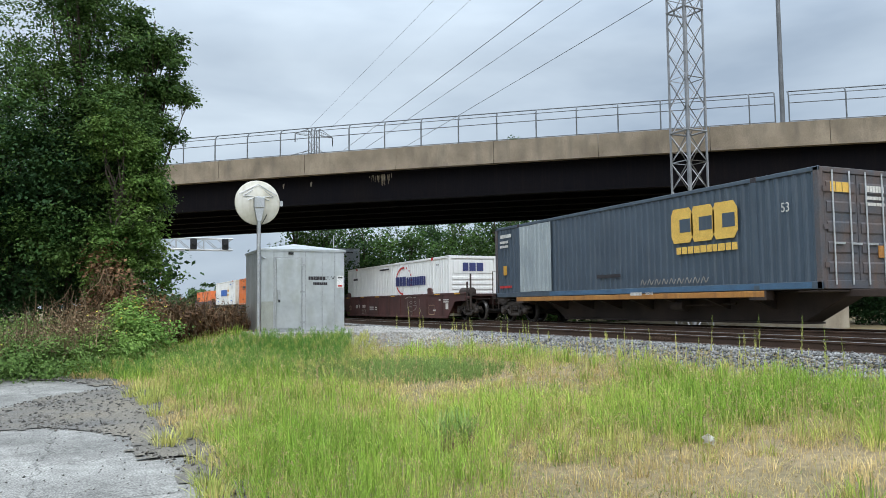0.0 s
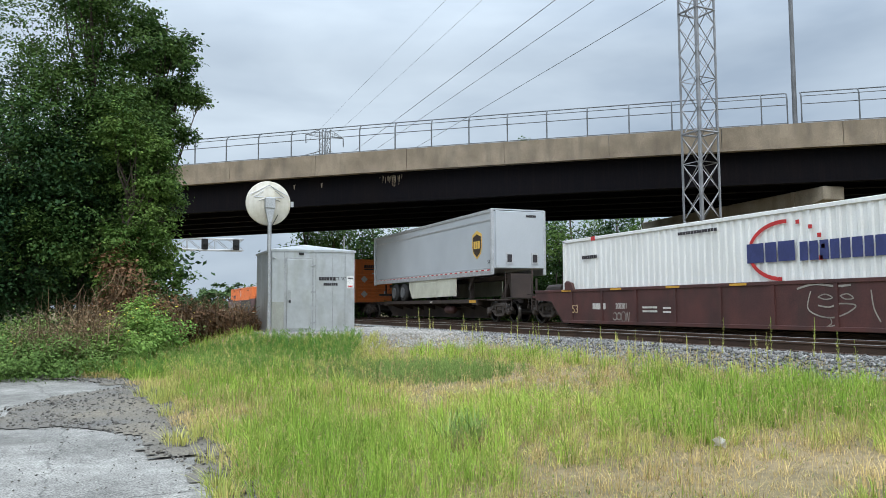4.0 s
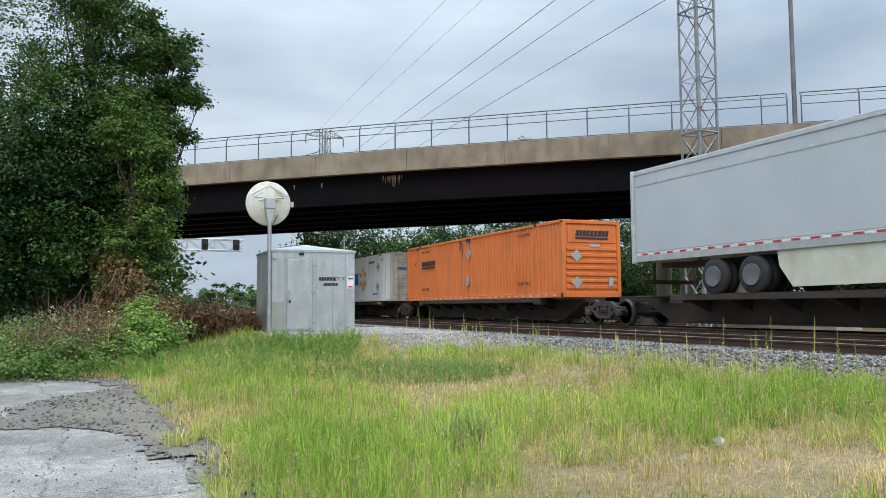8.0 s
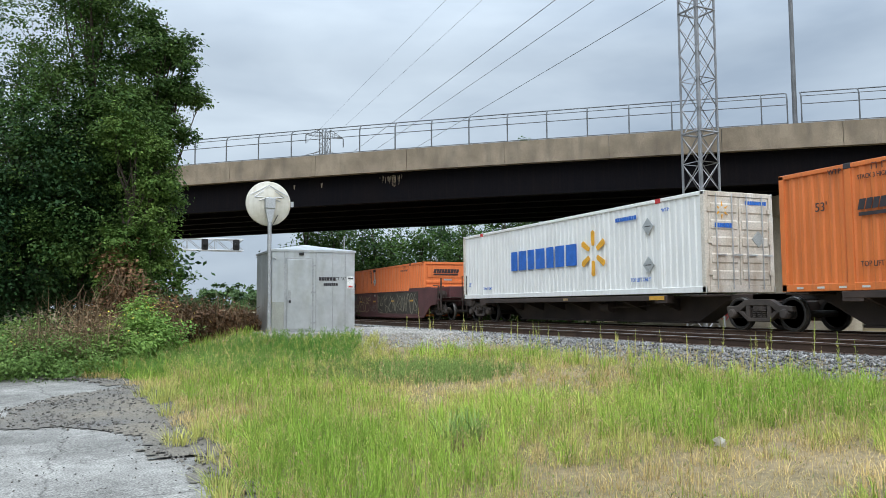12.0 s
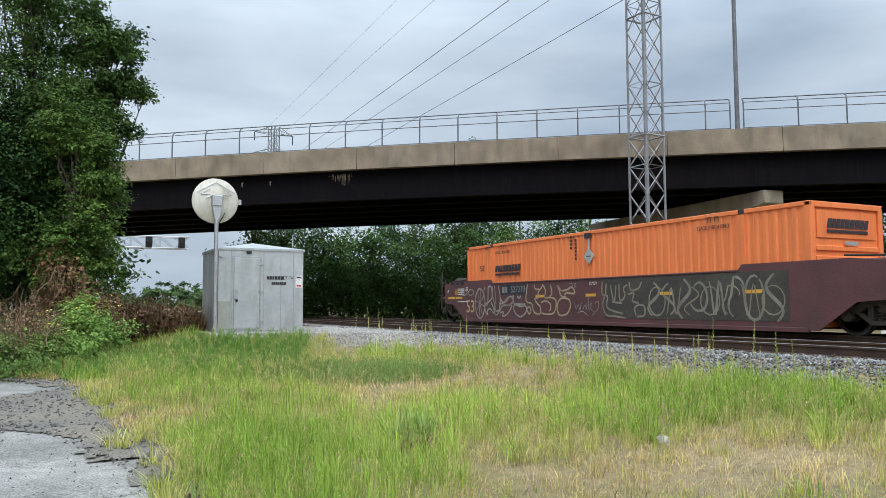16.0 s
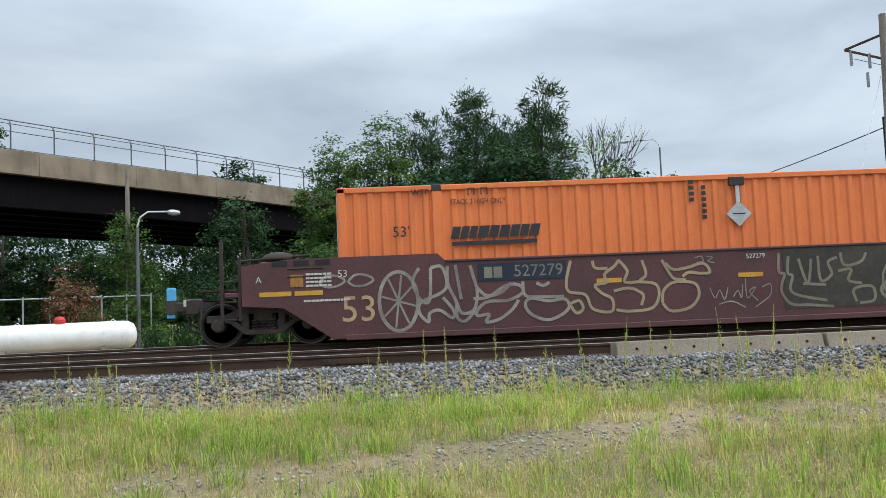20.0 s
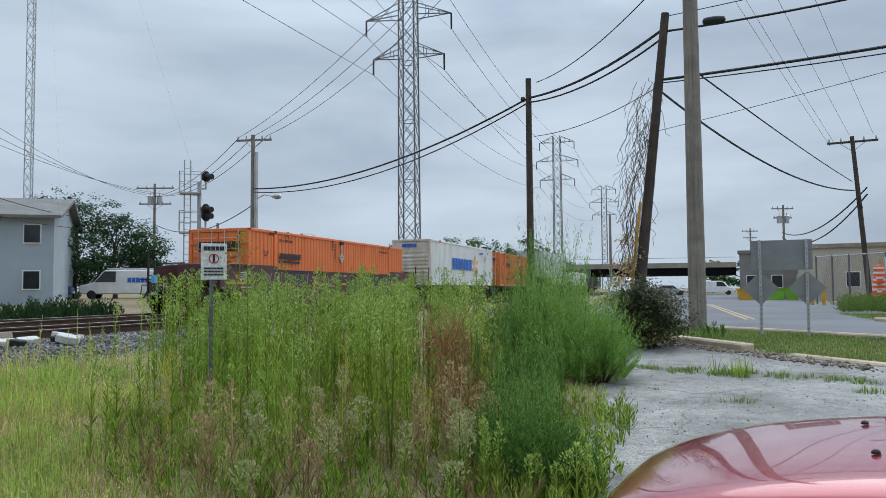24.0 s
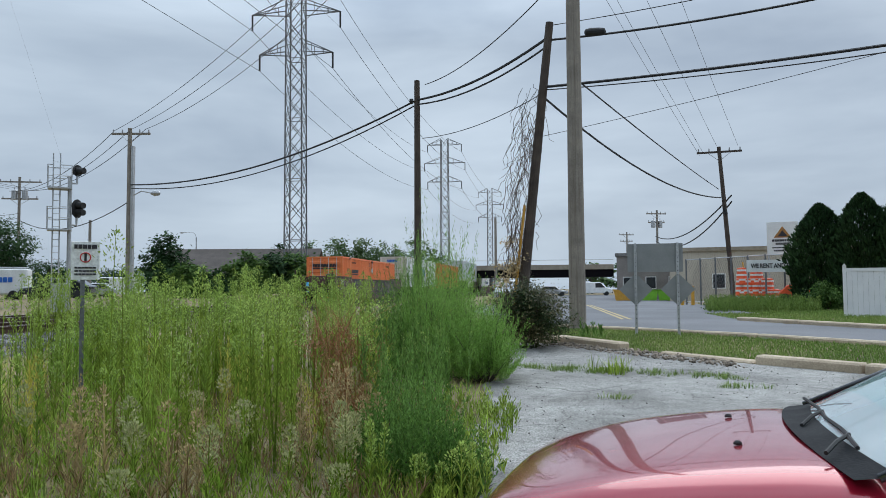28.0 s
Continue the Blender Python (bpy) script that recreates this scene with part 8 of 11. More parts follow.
spray_count = [0]
for cy in (16.28, 15.72):
    spray(M_SPRAY, 0.045, (cy + 0.26, 1.20), (cy + 0.12, 1.33), (cy - 0.10, 1.32), (cy - 0.24, 1.22), (cy - 0.06, 1.12), (cy + 0.14, 1.12), (cy + 0.26, 1.20))
part("graffiti_stroke", ribbon(oval(15.0, 0.78, 0.38, 0.58), GX, 0.07), M_SPRAY, w2)
for k in range(4):
    a = k * math.pi / 4 + 0.2
    part("graffiti_stroke", ribbon([(15.0 - 0.34 * math.cos(a), 0.78 - 0.52 * math.sin(a)), (15.0 + 0.34 * math.cos(a), 0.78 + 0.52 * math.sin(a))], GX - 0.0006 * (k + 1), 0.04), M_SPRAY, w2)
spray(M_SPRAY, 0.062, (14.58, 1.41), (14.71, 1.17), (14.6, 0.83), (14.4, 0.76), (14.35, 1.41))
spray(M_SPRAY, 0.062, (14.35, 1.41), (14.13, 1.42), (14.04, 1.09), (14.16, 0.91), (14.56, 0.74), (14.6, 0.53), (14.43, 0.35), (14.4, 0.52), (14.2, 0.57), (13.96, 0.41), (13.93, 0.56), (14.13, 0.82))
spray(M_SPRAY, 0.062, (14.02, 1.43), (14.02, 1.09), (13.88, 0.75), (13.77, 0.5), (13.53, 0.55), (13.45, 0.89), (13.53, 1.26), (13.57, 1.43))
spray(M_SPRAY, 0.062, (13.86, 1.45), (13.82, 1.14), (13.77, 0.77))
spray(M_SPRAY, 0.062, (13.86, 0.72), (13.86, 0.41), (13.7, 0.34), (13.47, 0.58))
spray(M_SPRAY, 0.062, (13.53, 0.77), (13.23, 0.79), (12.9, 0.99), (12.64, 1.01), (12.54, 0.86), (12.84, 0.71), (13.23, 0.7), (13.43, 0.58), (13.47, 0.43), (13.23, 0.45), (13.3, 0.3), (13.03, 0.35), (12.77, 0.53), (12.64, 0.71))
spray(M_SPRAY, 0.062, (13.47, 1.01), (13.27, 0.82), (12.97, 0.87), (12.77, 1.05))
spray(M_SPRAY, 0.062, (12.54, 1.07), (12.5, 0.79), (12.17, 0.75), (11.74, 0.74))
spray(M_SPRAY, 0.062, (12.5, 0.67), (12.37, 0.73), (12.04, 0.66), (11.74, 0.69), (11.64, 0.55), (11.77, 0.4), (12.07, 0.29), (12.37, 0.39), (12.5, 0.55), (12.5, 0.67))
spray(M_SPRAY, 0.062, (12.27, 1.03), (12.14, 0.97), (12.01, 1.03))
spray(M_SPRAY_Y, 0.058, (11.57, 1.44), (11.67, 1.07), (11.64, 0.83), (11.31, 0.75), (11.18, 0.47), (10.81, 0.4), (10.78, 0.64), (10.98, 0.77), (11.11, 0.93), (10.88, 0.98), (10.91, 1.14), (10.71, 1.29), (10.61, 1.41))
spray(M_SPRAY_Y, 0.058, (11.63, 0.58), (11.44, 0.64), (11.37, 0.48), (11.51, 0.4), (11.63, 0.58))
spray(M_SPRAY_Y, 0.058, (11.14, 1.42), (11.08, 1.27), (10.84, 1.26))
spray(M_SPRAY_Y, 0.058, (10.61, 1.41), (10.45, 1.19), (10.51, 0.97), (10.18, 0.96), (9.88, 0.89), (9.85, 0.64), (10.01, 0.43), (10.45, 0.39), (10.71, 0.43))
spray(M_SPRAY_Y, 0.058, (10.74, 0.8), (10.45, 0.85), (10.25, 0.78), (10.15, 0.68), (10.21, 0.5))
spray(M_SPRAY_Y, 0.058, (10.15, 1.39), (10.08, 1.11), (10.21, 0.99))
spray(M_SPRAY_Y, 0.058, (9.75, 1.38), (9.62, 1.13), (9.52, 1), (9.28, 0.96))
spray(M_SPRAY_Y, 0.058, (9.78, 0.52), (9.62, 0.36), (9.25, 0.41), (9.05, 0.62), (9.08, 0.86), (9.32, 0.93), (9.58, 0.91), (9.75, 0.76), (9.78, 0.52))
spray(M_SPRAY_Y, 0.058, (9.68, 1.31), (9.52, 1.18), (9.22, 1.21), (8.92, 1.28), (8.79, 1.1), (8.98, 1.08), (9.22, 1.11), (9.35, 1.03))
spray(M_SPRAY, 0.022, (8.82, 0.79), (8.72, 0.58), (8.62, 0.73), (8.53, 0.54), (8.45, 0.78))
spray(M_SPRAY, 0.022, (8.35, 0.59), (8.25, 0.71), (8.19, 0.56), (8.15, 0.83))
spray(M_SPRAY, 0.022, (8.09, 0.95), (8.07, 0.55), (7.89, 0.76), (8.02, 0.68), (7.86, 0.49))
spray(M_SPRAY, 0.022, (7.76, 0.76), (7.59, 0.81), (7.6, 0.6), (7.79, 0.45), (7.92, 0.37))
spray(M_SPRAY, 0.022, (8.65, 0.45), (8.39, 0.5), (8.12, 0.37))
spray(M_SPRAY, 0.022, (9.08, 1.39), (8.95, 1.42), (8.92, 1.32), (9.05, 1.3))
spray(M_SPRAY, 0.022, (8.85, 1.41), (8.72, 1.39), (8.82, 1.32), (8.69, 1.28))
spray(M_SPRAY_B, 0.055, (7.38, 1.42), (7.4, 1.05), (7.29, 0.99), (7.38, 0.68), (7.19, 0.4), (6.79, 0.36), (6.33, 0.31))
spray(M_SPRAY_B, 0.055, (7.19, 1.35), (7.22, 1.02), (7.13, 0.95), (7.19, 0.68), (6.99, 0.55), (6.46, 0.44))
spray(M_SPRAY_B, 0.055, (6.99, 1.29), (6.83, 0.79), (6.73, 1.28))
spray(M_SPRAY_B, 0.055, (6.93, 0.79), (6.46, 0.75))
spray(M_SPRAY_B, 0.055, (6.59, 1.33), (6.56, 0.84), (6.33, 0.96), (6.39, 1.2), (6.2, 1.29))
spray(M_SPRAY_B, 0.055, (6.2, 1.01), (5.93, 1.04), (6, 0.82), (5.73, 0.75))
spray(M_SPRAY_B, 0.055, (6.13, 1.38), (6.06, 1.13), (5.73, 1.18), (5.6, 1.36))
spray(M_SPRAY_B, 0.055, (5.86, 0.39), (5.9, 0.64), (5.53, 0.68), (5.5, 0.41), (5.8, 0.36))
patch("graffiti_fill", w2, material("dull_olive_spray_fill", (0.058, 0.052, 0.040), (0.038, 0.034, 0.030), 0.8, scale=1.2, fine=12, bump=0), PX + 0.002, 0.6, 7.3, 0.30, 1.50, 0.003, "dull olive sprayed background")
splat(w2, "graffiti_stroke", GX, 5.4, 0.86, 4.7, 1.15, 12, M_SPRAY_D, 8, 0.045)
splat(w2, "graffiti_stroke", GX - 0.002, 5.3, 0.80, 4.6, 0.9, 14, M_SPRAY_B, 7, 0.022)
for k in range(3):
    patch("slot", w2, M_BLACK, PX, CL + 0.16 + 0.42 * k, CL + 0.46 + 0.42 * k, 1.56, 1.66, 0.003, "dark slot under the end deck")
part("end_dome", Shape().lathe([(0.34, 0.0), (0.34, 0.05), (0.26, 0.13), (0.10, 0.17), (0.01, 0.175)], (-0.85, CL + 1.25, 1.70), "z", 18), M_SPINE, w2, "domed cover over the end deck", smooth=True)
for z in (1.34, 1.5):
    part("hand_rail", Shape().rod((-1.37, CL + 0.3, z), (-1.37, CL + 1.0, z), 0.014, 6), M_SPINE, w2)
# end-of-train marker on the last coupler
M_EOT = material("sky_blue_device_paint", (0.10, 0.42, 0.72), (0.08, 0.34, 0.60), 0.5, bump=0.03)
part("drawbar", Shape().box(-0.10, CL + 3.05, 0.74, 0.10, CL + 3.62, 0.96), M_TRUCK, w2, "coupler shank at the rear", bevel=0.03)
part("knuckle", Shape().lathe([(0.02, -0.16), (0.14, -0.15), (0.14, 0.15), (0.02, 0.16)], (0.0, CL + 3.66, 0.85), "z", 12), M_TRUCK, w2)
dev = part("end_marker", Shape().box(-0.12, CL + 3.58, 0.62, 0.04, CL + 3.75, 1.26), M_EOT, w2, "sky-blue end-of-train device", bevel=0.02)
part("marker_lens", Shape().box(-0.10, CL + 3.415, 1.04, 0.0, CL + 3.43, 1.16), M_CHAR, dev)
part("marker_label", Shape().box(-0.168, CL + 3.22, 0.86, -0.158, CL + 3.38, 1.0), M_PALE, dev)
part("marker_hose", Shape().path([(-0.05, CL + 3.3, 0.64), (-0.05, CL + 3.28, 0.35), (0.0, CL + 3.0, 0.25), (0.1, CL + 2.8, 0.5)], 0.03, 6), M_BLACK, w2)

# ---------------------------------------------------------------- signal hut and dish
shed = empty("equipment_shed", "small weathered aluminium railway equipment shed", "shed", pose(4.37, 22.4, 0.0))
SW, SD, SZ, SE, SP = 2.45, 2.4, 0.92, 3.20, 3.50
part("wall_front", Shape().box(0, 0.0, SZ, SW, 0.05, SE), M_GALV_SHED, shed)
part("wall_rear", Shape().box(0, SD - 0.05, SZ, SW, SD, SE), M_GALV_SHED, shed)
for x in (0.0, SW - 0.05):
    part("wall_side", Shape().box(x, 0.05, SZ, x + 0.05, SD - 0.05, SE), M_GALV_SHED, shed)
hip = [(x, y, z) for z, e in ((SE, 0.035), (SE + 0.06, 0.035)) for x, y in ((-e, -e), (SW + e, -e), (SW + e, SD + e), (-e, SD + e))] + [(SW / 2, SD / 2, SP)]
part("roof", Shape().add(hip, [(3, 2, 1, 0), (0, 1, 5, 4), (1, 2, 6, 5), (2, 3, 7, 6), (3, 0, 4, 7), (4, 5, 8), (5, 6, 8), (6, 7, 8), (7, 4, 8)]), M_GALV_SHED, shed, "low hipped sheet roof")
part("floor_frame", Shape().box(-0.02, -0.02, SZ - 0.07, SW + 0.02, SD, SZ), M_GALV, shed)
for x, y in ((0.08, 0.08), (SW - 0.2, 0.08), (0.08, SD - 0.2), (SW - 0.2, SD - 0.2)):
    part("leg", Shape().box(x, y, 0.66, x + 0.12, y + 0.12, SZ - 0.07), M_GALV, shed)
for x in (0.36, 1.28, 1.78, 2.16):
    part("seam", Shape().box(x - 0.012, -0.008, SZ + 0.02, x + 0.012, 0.001, SE - 0.02), M_GALV, shed)
door = part("door", Shape().box(0.43, -0.028, SZ + 0.06, 1.16, 0.0, 2.98), M_GALV_SHED, shed, "flush metal door", bevel=0.008)
part("door_frame", Shape().box(0.38, -0.014, 2.98, 1.20, 0.0, 3.02).box(0.38, -0.014, SZ + 0.03, 0.42, 0.0, 2.98).box(1.17, -0.014, SZ + 0.03, 1.21, 0.0, 2.98).box(0.38, -0.03, SZ + 0.02, 1.20, 0.0, SZ + 0.05), M_GALV, shed)
part("door_handle", Shape().box(0.46, -0.07, 1.80, 0.54, -0.028, 2.08), M_GALV, door, "steel latch plate and handle")
part("padlock", Shape().box(0.48, -0.10, 1.72, 0.53, -0.05, 1.80), M_BLACK, door)
for z in (1.12, 2.0, 2.78):
    part("hinge", Shape().box(1.12, -0.045, z, 1.26, -0.02, z + 0.05), M_GALV, door)
part("vent", Shape().box(0.78, -0.03, 3.10, 0.92, 0.0, 3.17), M_BLACK, shed)
bars("lettering_bar", 1.62, -0.004, 2.42, 0.50, 0.10, M_CHAR, shed, 6, 0, 71, "front")
words("stencil", 'JCT. "A"', 0.13, on_front(2.0, -0.006, 2.42), M_CHAR, shed, squeeze=0.8)
bars("lettering_bar", 1.72, -0.004, 2.26, 0.42, 0.08, M_CHAR, shed, 7, 0, 72, "front")
part("notice", Shape().box(2.22, -0.012, 2.14, 2.42, 0.0, 2.50), M_WHITE_PAINT, shed, "white warning notice")
bars("notice_mark", 2.32, -0.014, 2.44, 0.14, 0.04, M_CHAR, shed, 4, 0, 73, "front")
bars("notice_mark", 2.32, -0.014, 2.20, 0.12, 0.05, M_RED, shed, 3, 0, 74, "front")
part("repair_patch", Shape().box(0.0, -0.006, SZ, 0.36, 0.0, 1.75), material("dull_olive_grey_patch", (0.36, 0.37, 0.33), (0.30, 0.31, 0.27), 0.6, 0.2), shed)
part("conduit", Shape().path([(-0.06, -0.05, 0.8), (-0.06, -0.05, 3.05), (0.1, -0.05, 2.98)], 0.03, 8), M_GALV, shed)
part("whip_antenna", Shape().rod((SW - 0.15, 0.6, SE), (SW - 0.15, 0.6, SE + 0.55), 0.015, 6), M_GALV, shed)

dish = empty("dish_antenna", "round white dish antenna on a steel pole, seen from behind", "antenna", pose(4.16, 21.7, 0.75))
part("pole", Shape().rod((0, 0, -0.1), (0, 0, 3.65), 0.055, 12), M_GALV, dish)
M_DISH = material("chalky_white_dish", (0.66, 0.64, 0.58), (0.52, 0.49, 0.40), 0.6, scale=2.2, fine=12, bump=0.02, gain=0.06, streak=(0.36, 0.30, 0.20), streak_amount=0.4)
part("reflector", Shape().lathe([(0.03, 0.06), (0.20, 0.075), (0.42, 0.125), (0.60, 0.20), (0.625, 0.21), (0.625, 0.235), (0.60, 0.23), (0.42, 0.15), (0.20, 0.10), (0.03, 0.09)], (0, 0, 3.75), "y", 40), M_DISH, dish, smooth=True)
fr = Shape()
for a, b in (((-0.52, 0.22), (0.0, 0.50)), ((0.0, 0.50), (0.52, 0.22)), ((-0.42, 0.16), (0.42, 0.16)), ((-0.42, 0.16), (-0.16, 0.34)), ((0.42, 0.16), (0.16, 0.34)), ((-0.30, 0.05), (0.0, 0.16)), ((0.30, 0.05), (0.0, 0.16))):
    fr.rod((a[0], 0.03 + 0.28 * (a[0] ** 2 + a[1] ** 2), 3.75 + a[1]), (b[0], 0.03 + 0.28 * (b[0] ** 2 + b[1] ** 2), 3.75 + b[1]), 0.012, 5)
part("back_frame", fr, M_GALV, dish)
part("gear_box", Shape().box(-0.14, -0.10, 3.58, 0.14, 0.08, 3.88), M_GALV, dish, "grey weatherproof box", bevel=0.015)
part("mount_bracket", Shape().prism([(-0.13, 3.58), (0.13, 3.58), (0.05, 3.20), (-0.05, 3.20)], -0.07, 0.05), M_GALV, dish)
part("side_lug", Shape().box(0.62, 0.16, 3.68, 0.70, 0.26, 3.82), M_GALV, dish)
part("strut", Shape().path([(0.06, 0.0, 3.1), (0.18, 0.05, 3.3), (0.24, 0.08, 3.42)], 0.012, 5), M_BLACK, dish)

# signal gantry up the line
gan = empty("signal_gantry", "galvanised cantilever signal gantry beyond the bridge", "signal gantry", pose(0, 72, 0.4))
g = Shape()
x0, x1 = -3.0, 11.4
for y in (-0.5, 0.5):
    for z in (6.3, 7.3):
        g.rod((x0, y, z), (x1, y, z), 0.06, 5)
    k = 12
    for i in range(k):
        a, b = x0 + (x1 - x0) * i / k, x0 + (x1 - x0) * (i + 1) / k
        g.rod((a, y, 6.3), (b, y, 7.3) if i % 2 else (a, y, 7.3), 0.035, 4)
        g.rod((b, y, 6.3), (a, y, 7.3), 0.035, 4)
part("truss", g, M_GALV, gan)
part("post", Shape().rod((x0, 0, 0), (x0, 0, 8), 0.25, 12), M_GALV, gan)
for x in (8.0, 10.7):
    sgn = part("signal_head", Shape().box(x - 0.28, -0.95, 6.3, x + 0.28, -0.75, 7.25), M_BLACK, gan, "black colour-light signal head", bevel=0.05)
    part("signal_hood", Shape().rod((x, -1.2, 6.8), (x, -0.95, 6.8), 0.14, 10), M_BLACK, sgn)

# ---------------------------------------------------------------- track bed: stones, ties, panels
def stones(name, label, x0, x1, y0, y1, n, smin, smax, mat, keep=None, lift=0.0):
    """Broken stones, each an uneven lump of eight faces, lying on the ground."""
    x, y = VEG.uniform(x0, x1, n), VEG.uniform(y0, y1, n)
    if keep is not None:
        k = keep(x, y)
        x, y = x[k], y[k]
    n = len(x)
    s = VEG.uniform(smin, smax, n)
    o = np.array([(1, 0, 0), (-1, 0, 0), (0, 1, 0), (0, -1, 0), (0, 0, 1), (0, 0, -1)], float)
    v = o[None] * VEG.uniform(0.55, 1.2, (n, 6, 1)) + VEG.normal(size=(n, 6, 3)) * 0.18
    a = VEG.uniform(0, math.tau, n)
    c, sn = np.cos(a)[:, None], np.sin(a)[:, None]
    v = np.stack([v[..., 0] * c - v[..., 1] * sn, v[..., 0] * sn + v[..., 1] * c, v[..., 2] * 0.75 + v[..., 0] * 0.3 * c], -1) * (s / 2)[:, None, None]
    v += np.stack([x, y, heights(x, y) + s * 0.22 + lift], 1)[:, None]
    fc = np.array([(0, 2, 4), (2, 1, 4), (1, 3, 4), (3, 0, 4), (2, 0, 5), (1, 2, 5), (3, 1, 5), (0, 3, 5)])
    f = (np.arange(n)[:, None, None] * 6 + fc[None]).reshape(-1)
    me = bpy.data.meshes.new(name)
    me.vertices.add(6 * n)
    me.vertices.foreach_set("co", np.ascontiguousarray(v, dtype=np.float32).ravel())
    me.loops.add(len(f))
    me.loops.foreach_set("vertex_index", f.astype(np.int32))
    me.polygons.add(len(f) // 3)
    me.polygons.foreach_set("loop_start", np.arange(0, len(f), 3, dtype=np.int32))
    me.polygons.foreach_set("loop_total", np.full(len(f) // 3, 3, dtype=np.int32))
    me.materials.append(mat)
    me.update(calc_edges=True)
    return tagged(new(name, me), label, "gravel", kind="stuff")


stones("ballast", "grey crushed stone ballast of the track bed", 9.15, 11.75, -16, 40, 46000, 0.035, 0.085, M_BALLAST)
stones("ballast_between", "grey crushed stone between the tracks", 11.75, 18.4, -26, 40, 20000, 0.04, 0.085, M_BALLAST)
stones("shed_gravel", "pale gravel pad round the shed", 4.0, 10.0, 16.6, 27, 20000, 0.03, 0.08, material("pale_limestone_gravel", (0.38, 0.365, 0.335), (0.25, 0.24, 0.22), 0.95, scale=2, fine=20, island=0.3), lambda x, y: y > 18.6 - 0.25 * (x - 4) + 0.35 * np.sin(x * 3))
M_LOOSE = material("loose_dark_gravel", (0.175, 0.160, 0.140), (0.085, 0.078, 0.070), 0.95, scale=2, fine=20, island=0.7)
sounds = np.vectorize(sound_edge)
stones("lot_gravel", "loose dark gravel where the asphalt has broken up", -2.6, 1.6, 3, 18, 44000, 0.012, 0.055, M_LOOSE, lambda x, y: (x < edges(y) + 0.15) & (x > sounds(y) - 0.1) & (VEG.random(len(x)) < 0.16 + 0.30 * np.clip(np.sin(x * 3 + y * 2) * np.sin(y * 1.3 - x), 0, 1) + 0.5 * np.clip((x - edges(y) + 0.5) / 0.6, 0, 1)), 0.03)
stones("lot_chips", "small loose stones strewn over the lot", -7.0, 1.4, -15, 12, 5000, 0.008, 0.028, M_LOOSE, lambda x, y: x < edges(y), 0.022)
stones("kerb_rubble", "broken stones and dirt along the gap in the kerb", -2.6, 1.2, -16.4, -12.2, 6000, 0.02, 0.09, material("brown_broken_stone", (0.27, 0.22, 0.17), (0.15, 0.12, 0.09), 0.95, scale=2, fine=20, island=0.5), lambda x, y: (np.abs(y - np.vectorize(kerb_y)(x) - 0.5) < 0.55) & (VEG.random(len(x)) < 0.7), 0.02)
stones("path_stones", "pale stones showing in the worn track", 2.5, 9.0, -6, 4, 12000, 0.012, 0.05, material("dusty_tan_gravel", (0.36, 0.33, 0.28), (0.25, 0.23, 0.19), 0.95, scale=2, fine=20, island=0.3), lambda x, y: VEG.random(len(x)) < 0.8 * path_bare(x, y))

tie_mesh = Shape().box(-1.3, -0.11, -0.36, 1.3, 0.11, -0.185).mesh("tie", M_TIE)
plate_mesh = Shape().box(-0.09, -0.10, -0.185, 0.09, 0.10, -0.172).box(-0.085, -0.07, -0.172, -0.055, -0.04, -0.135).box(0.055, 0.04, -0.172, 0.085, 0.07, -0.135).mesh("tie_plate", M_RUST_RAIL)
rng = random.Random(4)
for tr, y0, n in ((near_track, -34.0, 190), (far_track, -34.0, 150)):
    for k in range(n):
        y = y0 + k * 0.535 + rng.uniform(-0.03, 0.03)
        t = new("tie", tie_mesh)
        t.parent = tr
        t.matrix_basis = pose(rng.uniform(-0.05, 0.05), y, 0.0, 0, 0, rng.uniform(-1.5, 1.5))
        if tr is near_track and y < 30:
            p = new("tie_plate", plate_mesh)
            p.parent = t
            p.matrix_basis = pose(-0.7525, 0, 0)
for y, n in ((1.0, 0.62), (14.4, 0.62)):
    part("joint_bar", Shape().box(-0.80, y - 0.45, -0.14, -0.765, y + 0.45, -0.06), M_RUST_RAIL, near_track, "bolted rail joint bar")
    for k in range(6):
        part("bolt", Shape().rod((-0.83, y - 0.37 + k * 0.148, -0.10), (-0.79, y - 0.37 + k * 0.148, -0.10), 0.018, 6), M_RUST_RAIL, near_track)

M_PANEL = material("weathered_crossing_timber", (0.30, 0.25, 0.19), (0.21, 0.17, 0.13), 0.9, scale=1.2, fine=35, bump=0.35, streak=(0.12, 0.09, 0.07), streak_amount=0.5, streak_scale=(2, 0.3, 2))
for k, (ya, yb) in enumerate(((-2.86, -5.92), (-5.98, -7.33), (-7.38, -8.74), (-8.80, -10.9))):
    pnl = empty("crossing_panel", "weathered tan crossing panel laid along the rail", "crossing panel", pose(11.42, (ya + yb) / 2, 0.70), "crossing panels")
    h = abs(yb - ya) / 2
    part("slab", Shape().prism([(-0.10, 0.0), (0.34, 0.0), (0.34, 0.21), (-0.02, 0.235)], -h, h), M_PANEL, pnl, bevel=0.012)
    for i in range(int(h * 2 / 0.42)):
        part("bolt_hole", Shape().rod((-0.075, -h + 0.25 + i * 0.42, 0.12), (-0.055, -h + 0.25 + i * 0.42, 0.125), 0.02, 8), M_BLACK, pnl)
M_JUNK = material("chalky_broken_concrete", (0.60, 0.59, 0.55), (0.45, 0.44, 0.41), 0.9, scale=4, bump=0.3)
rng = random.Random(9)
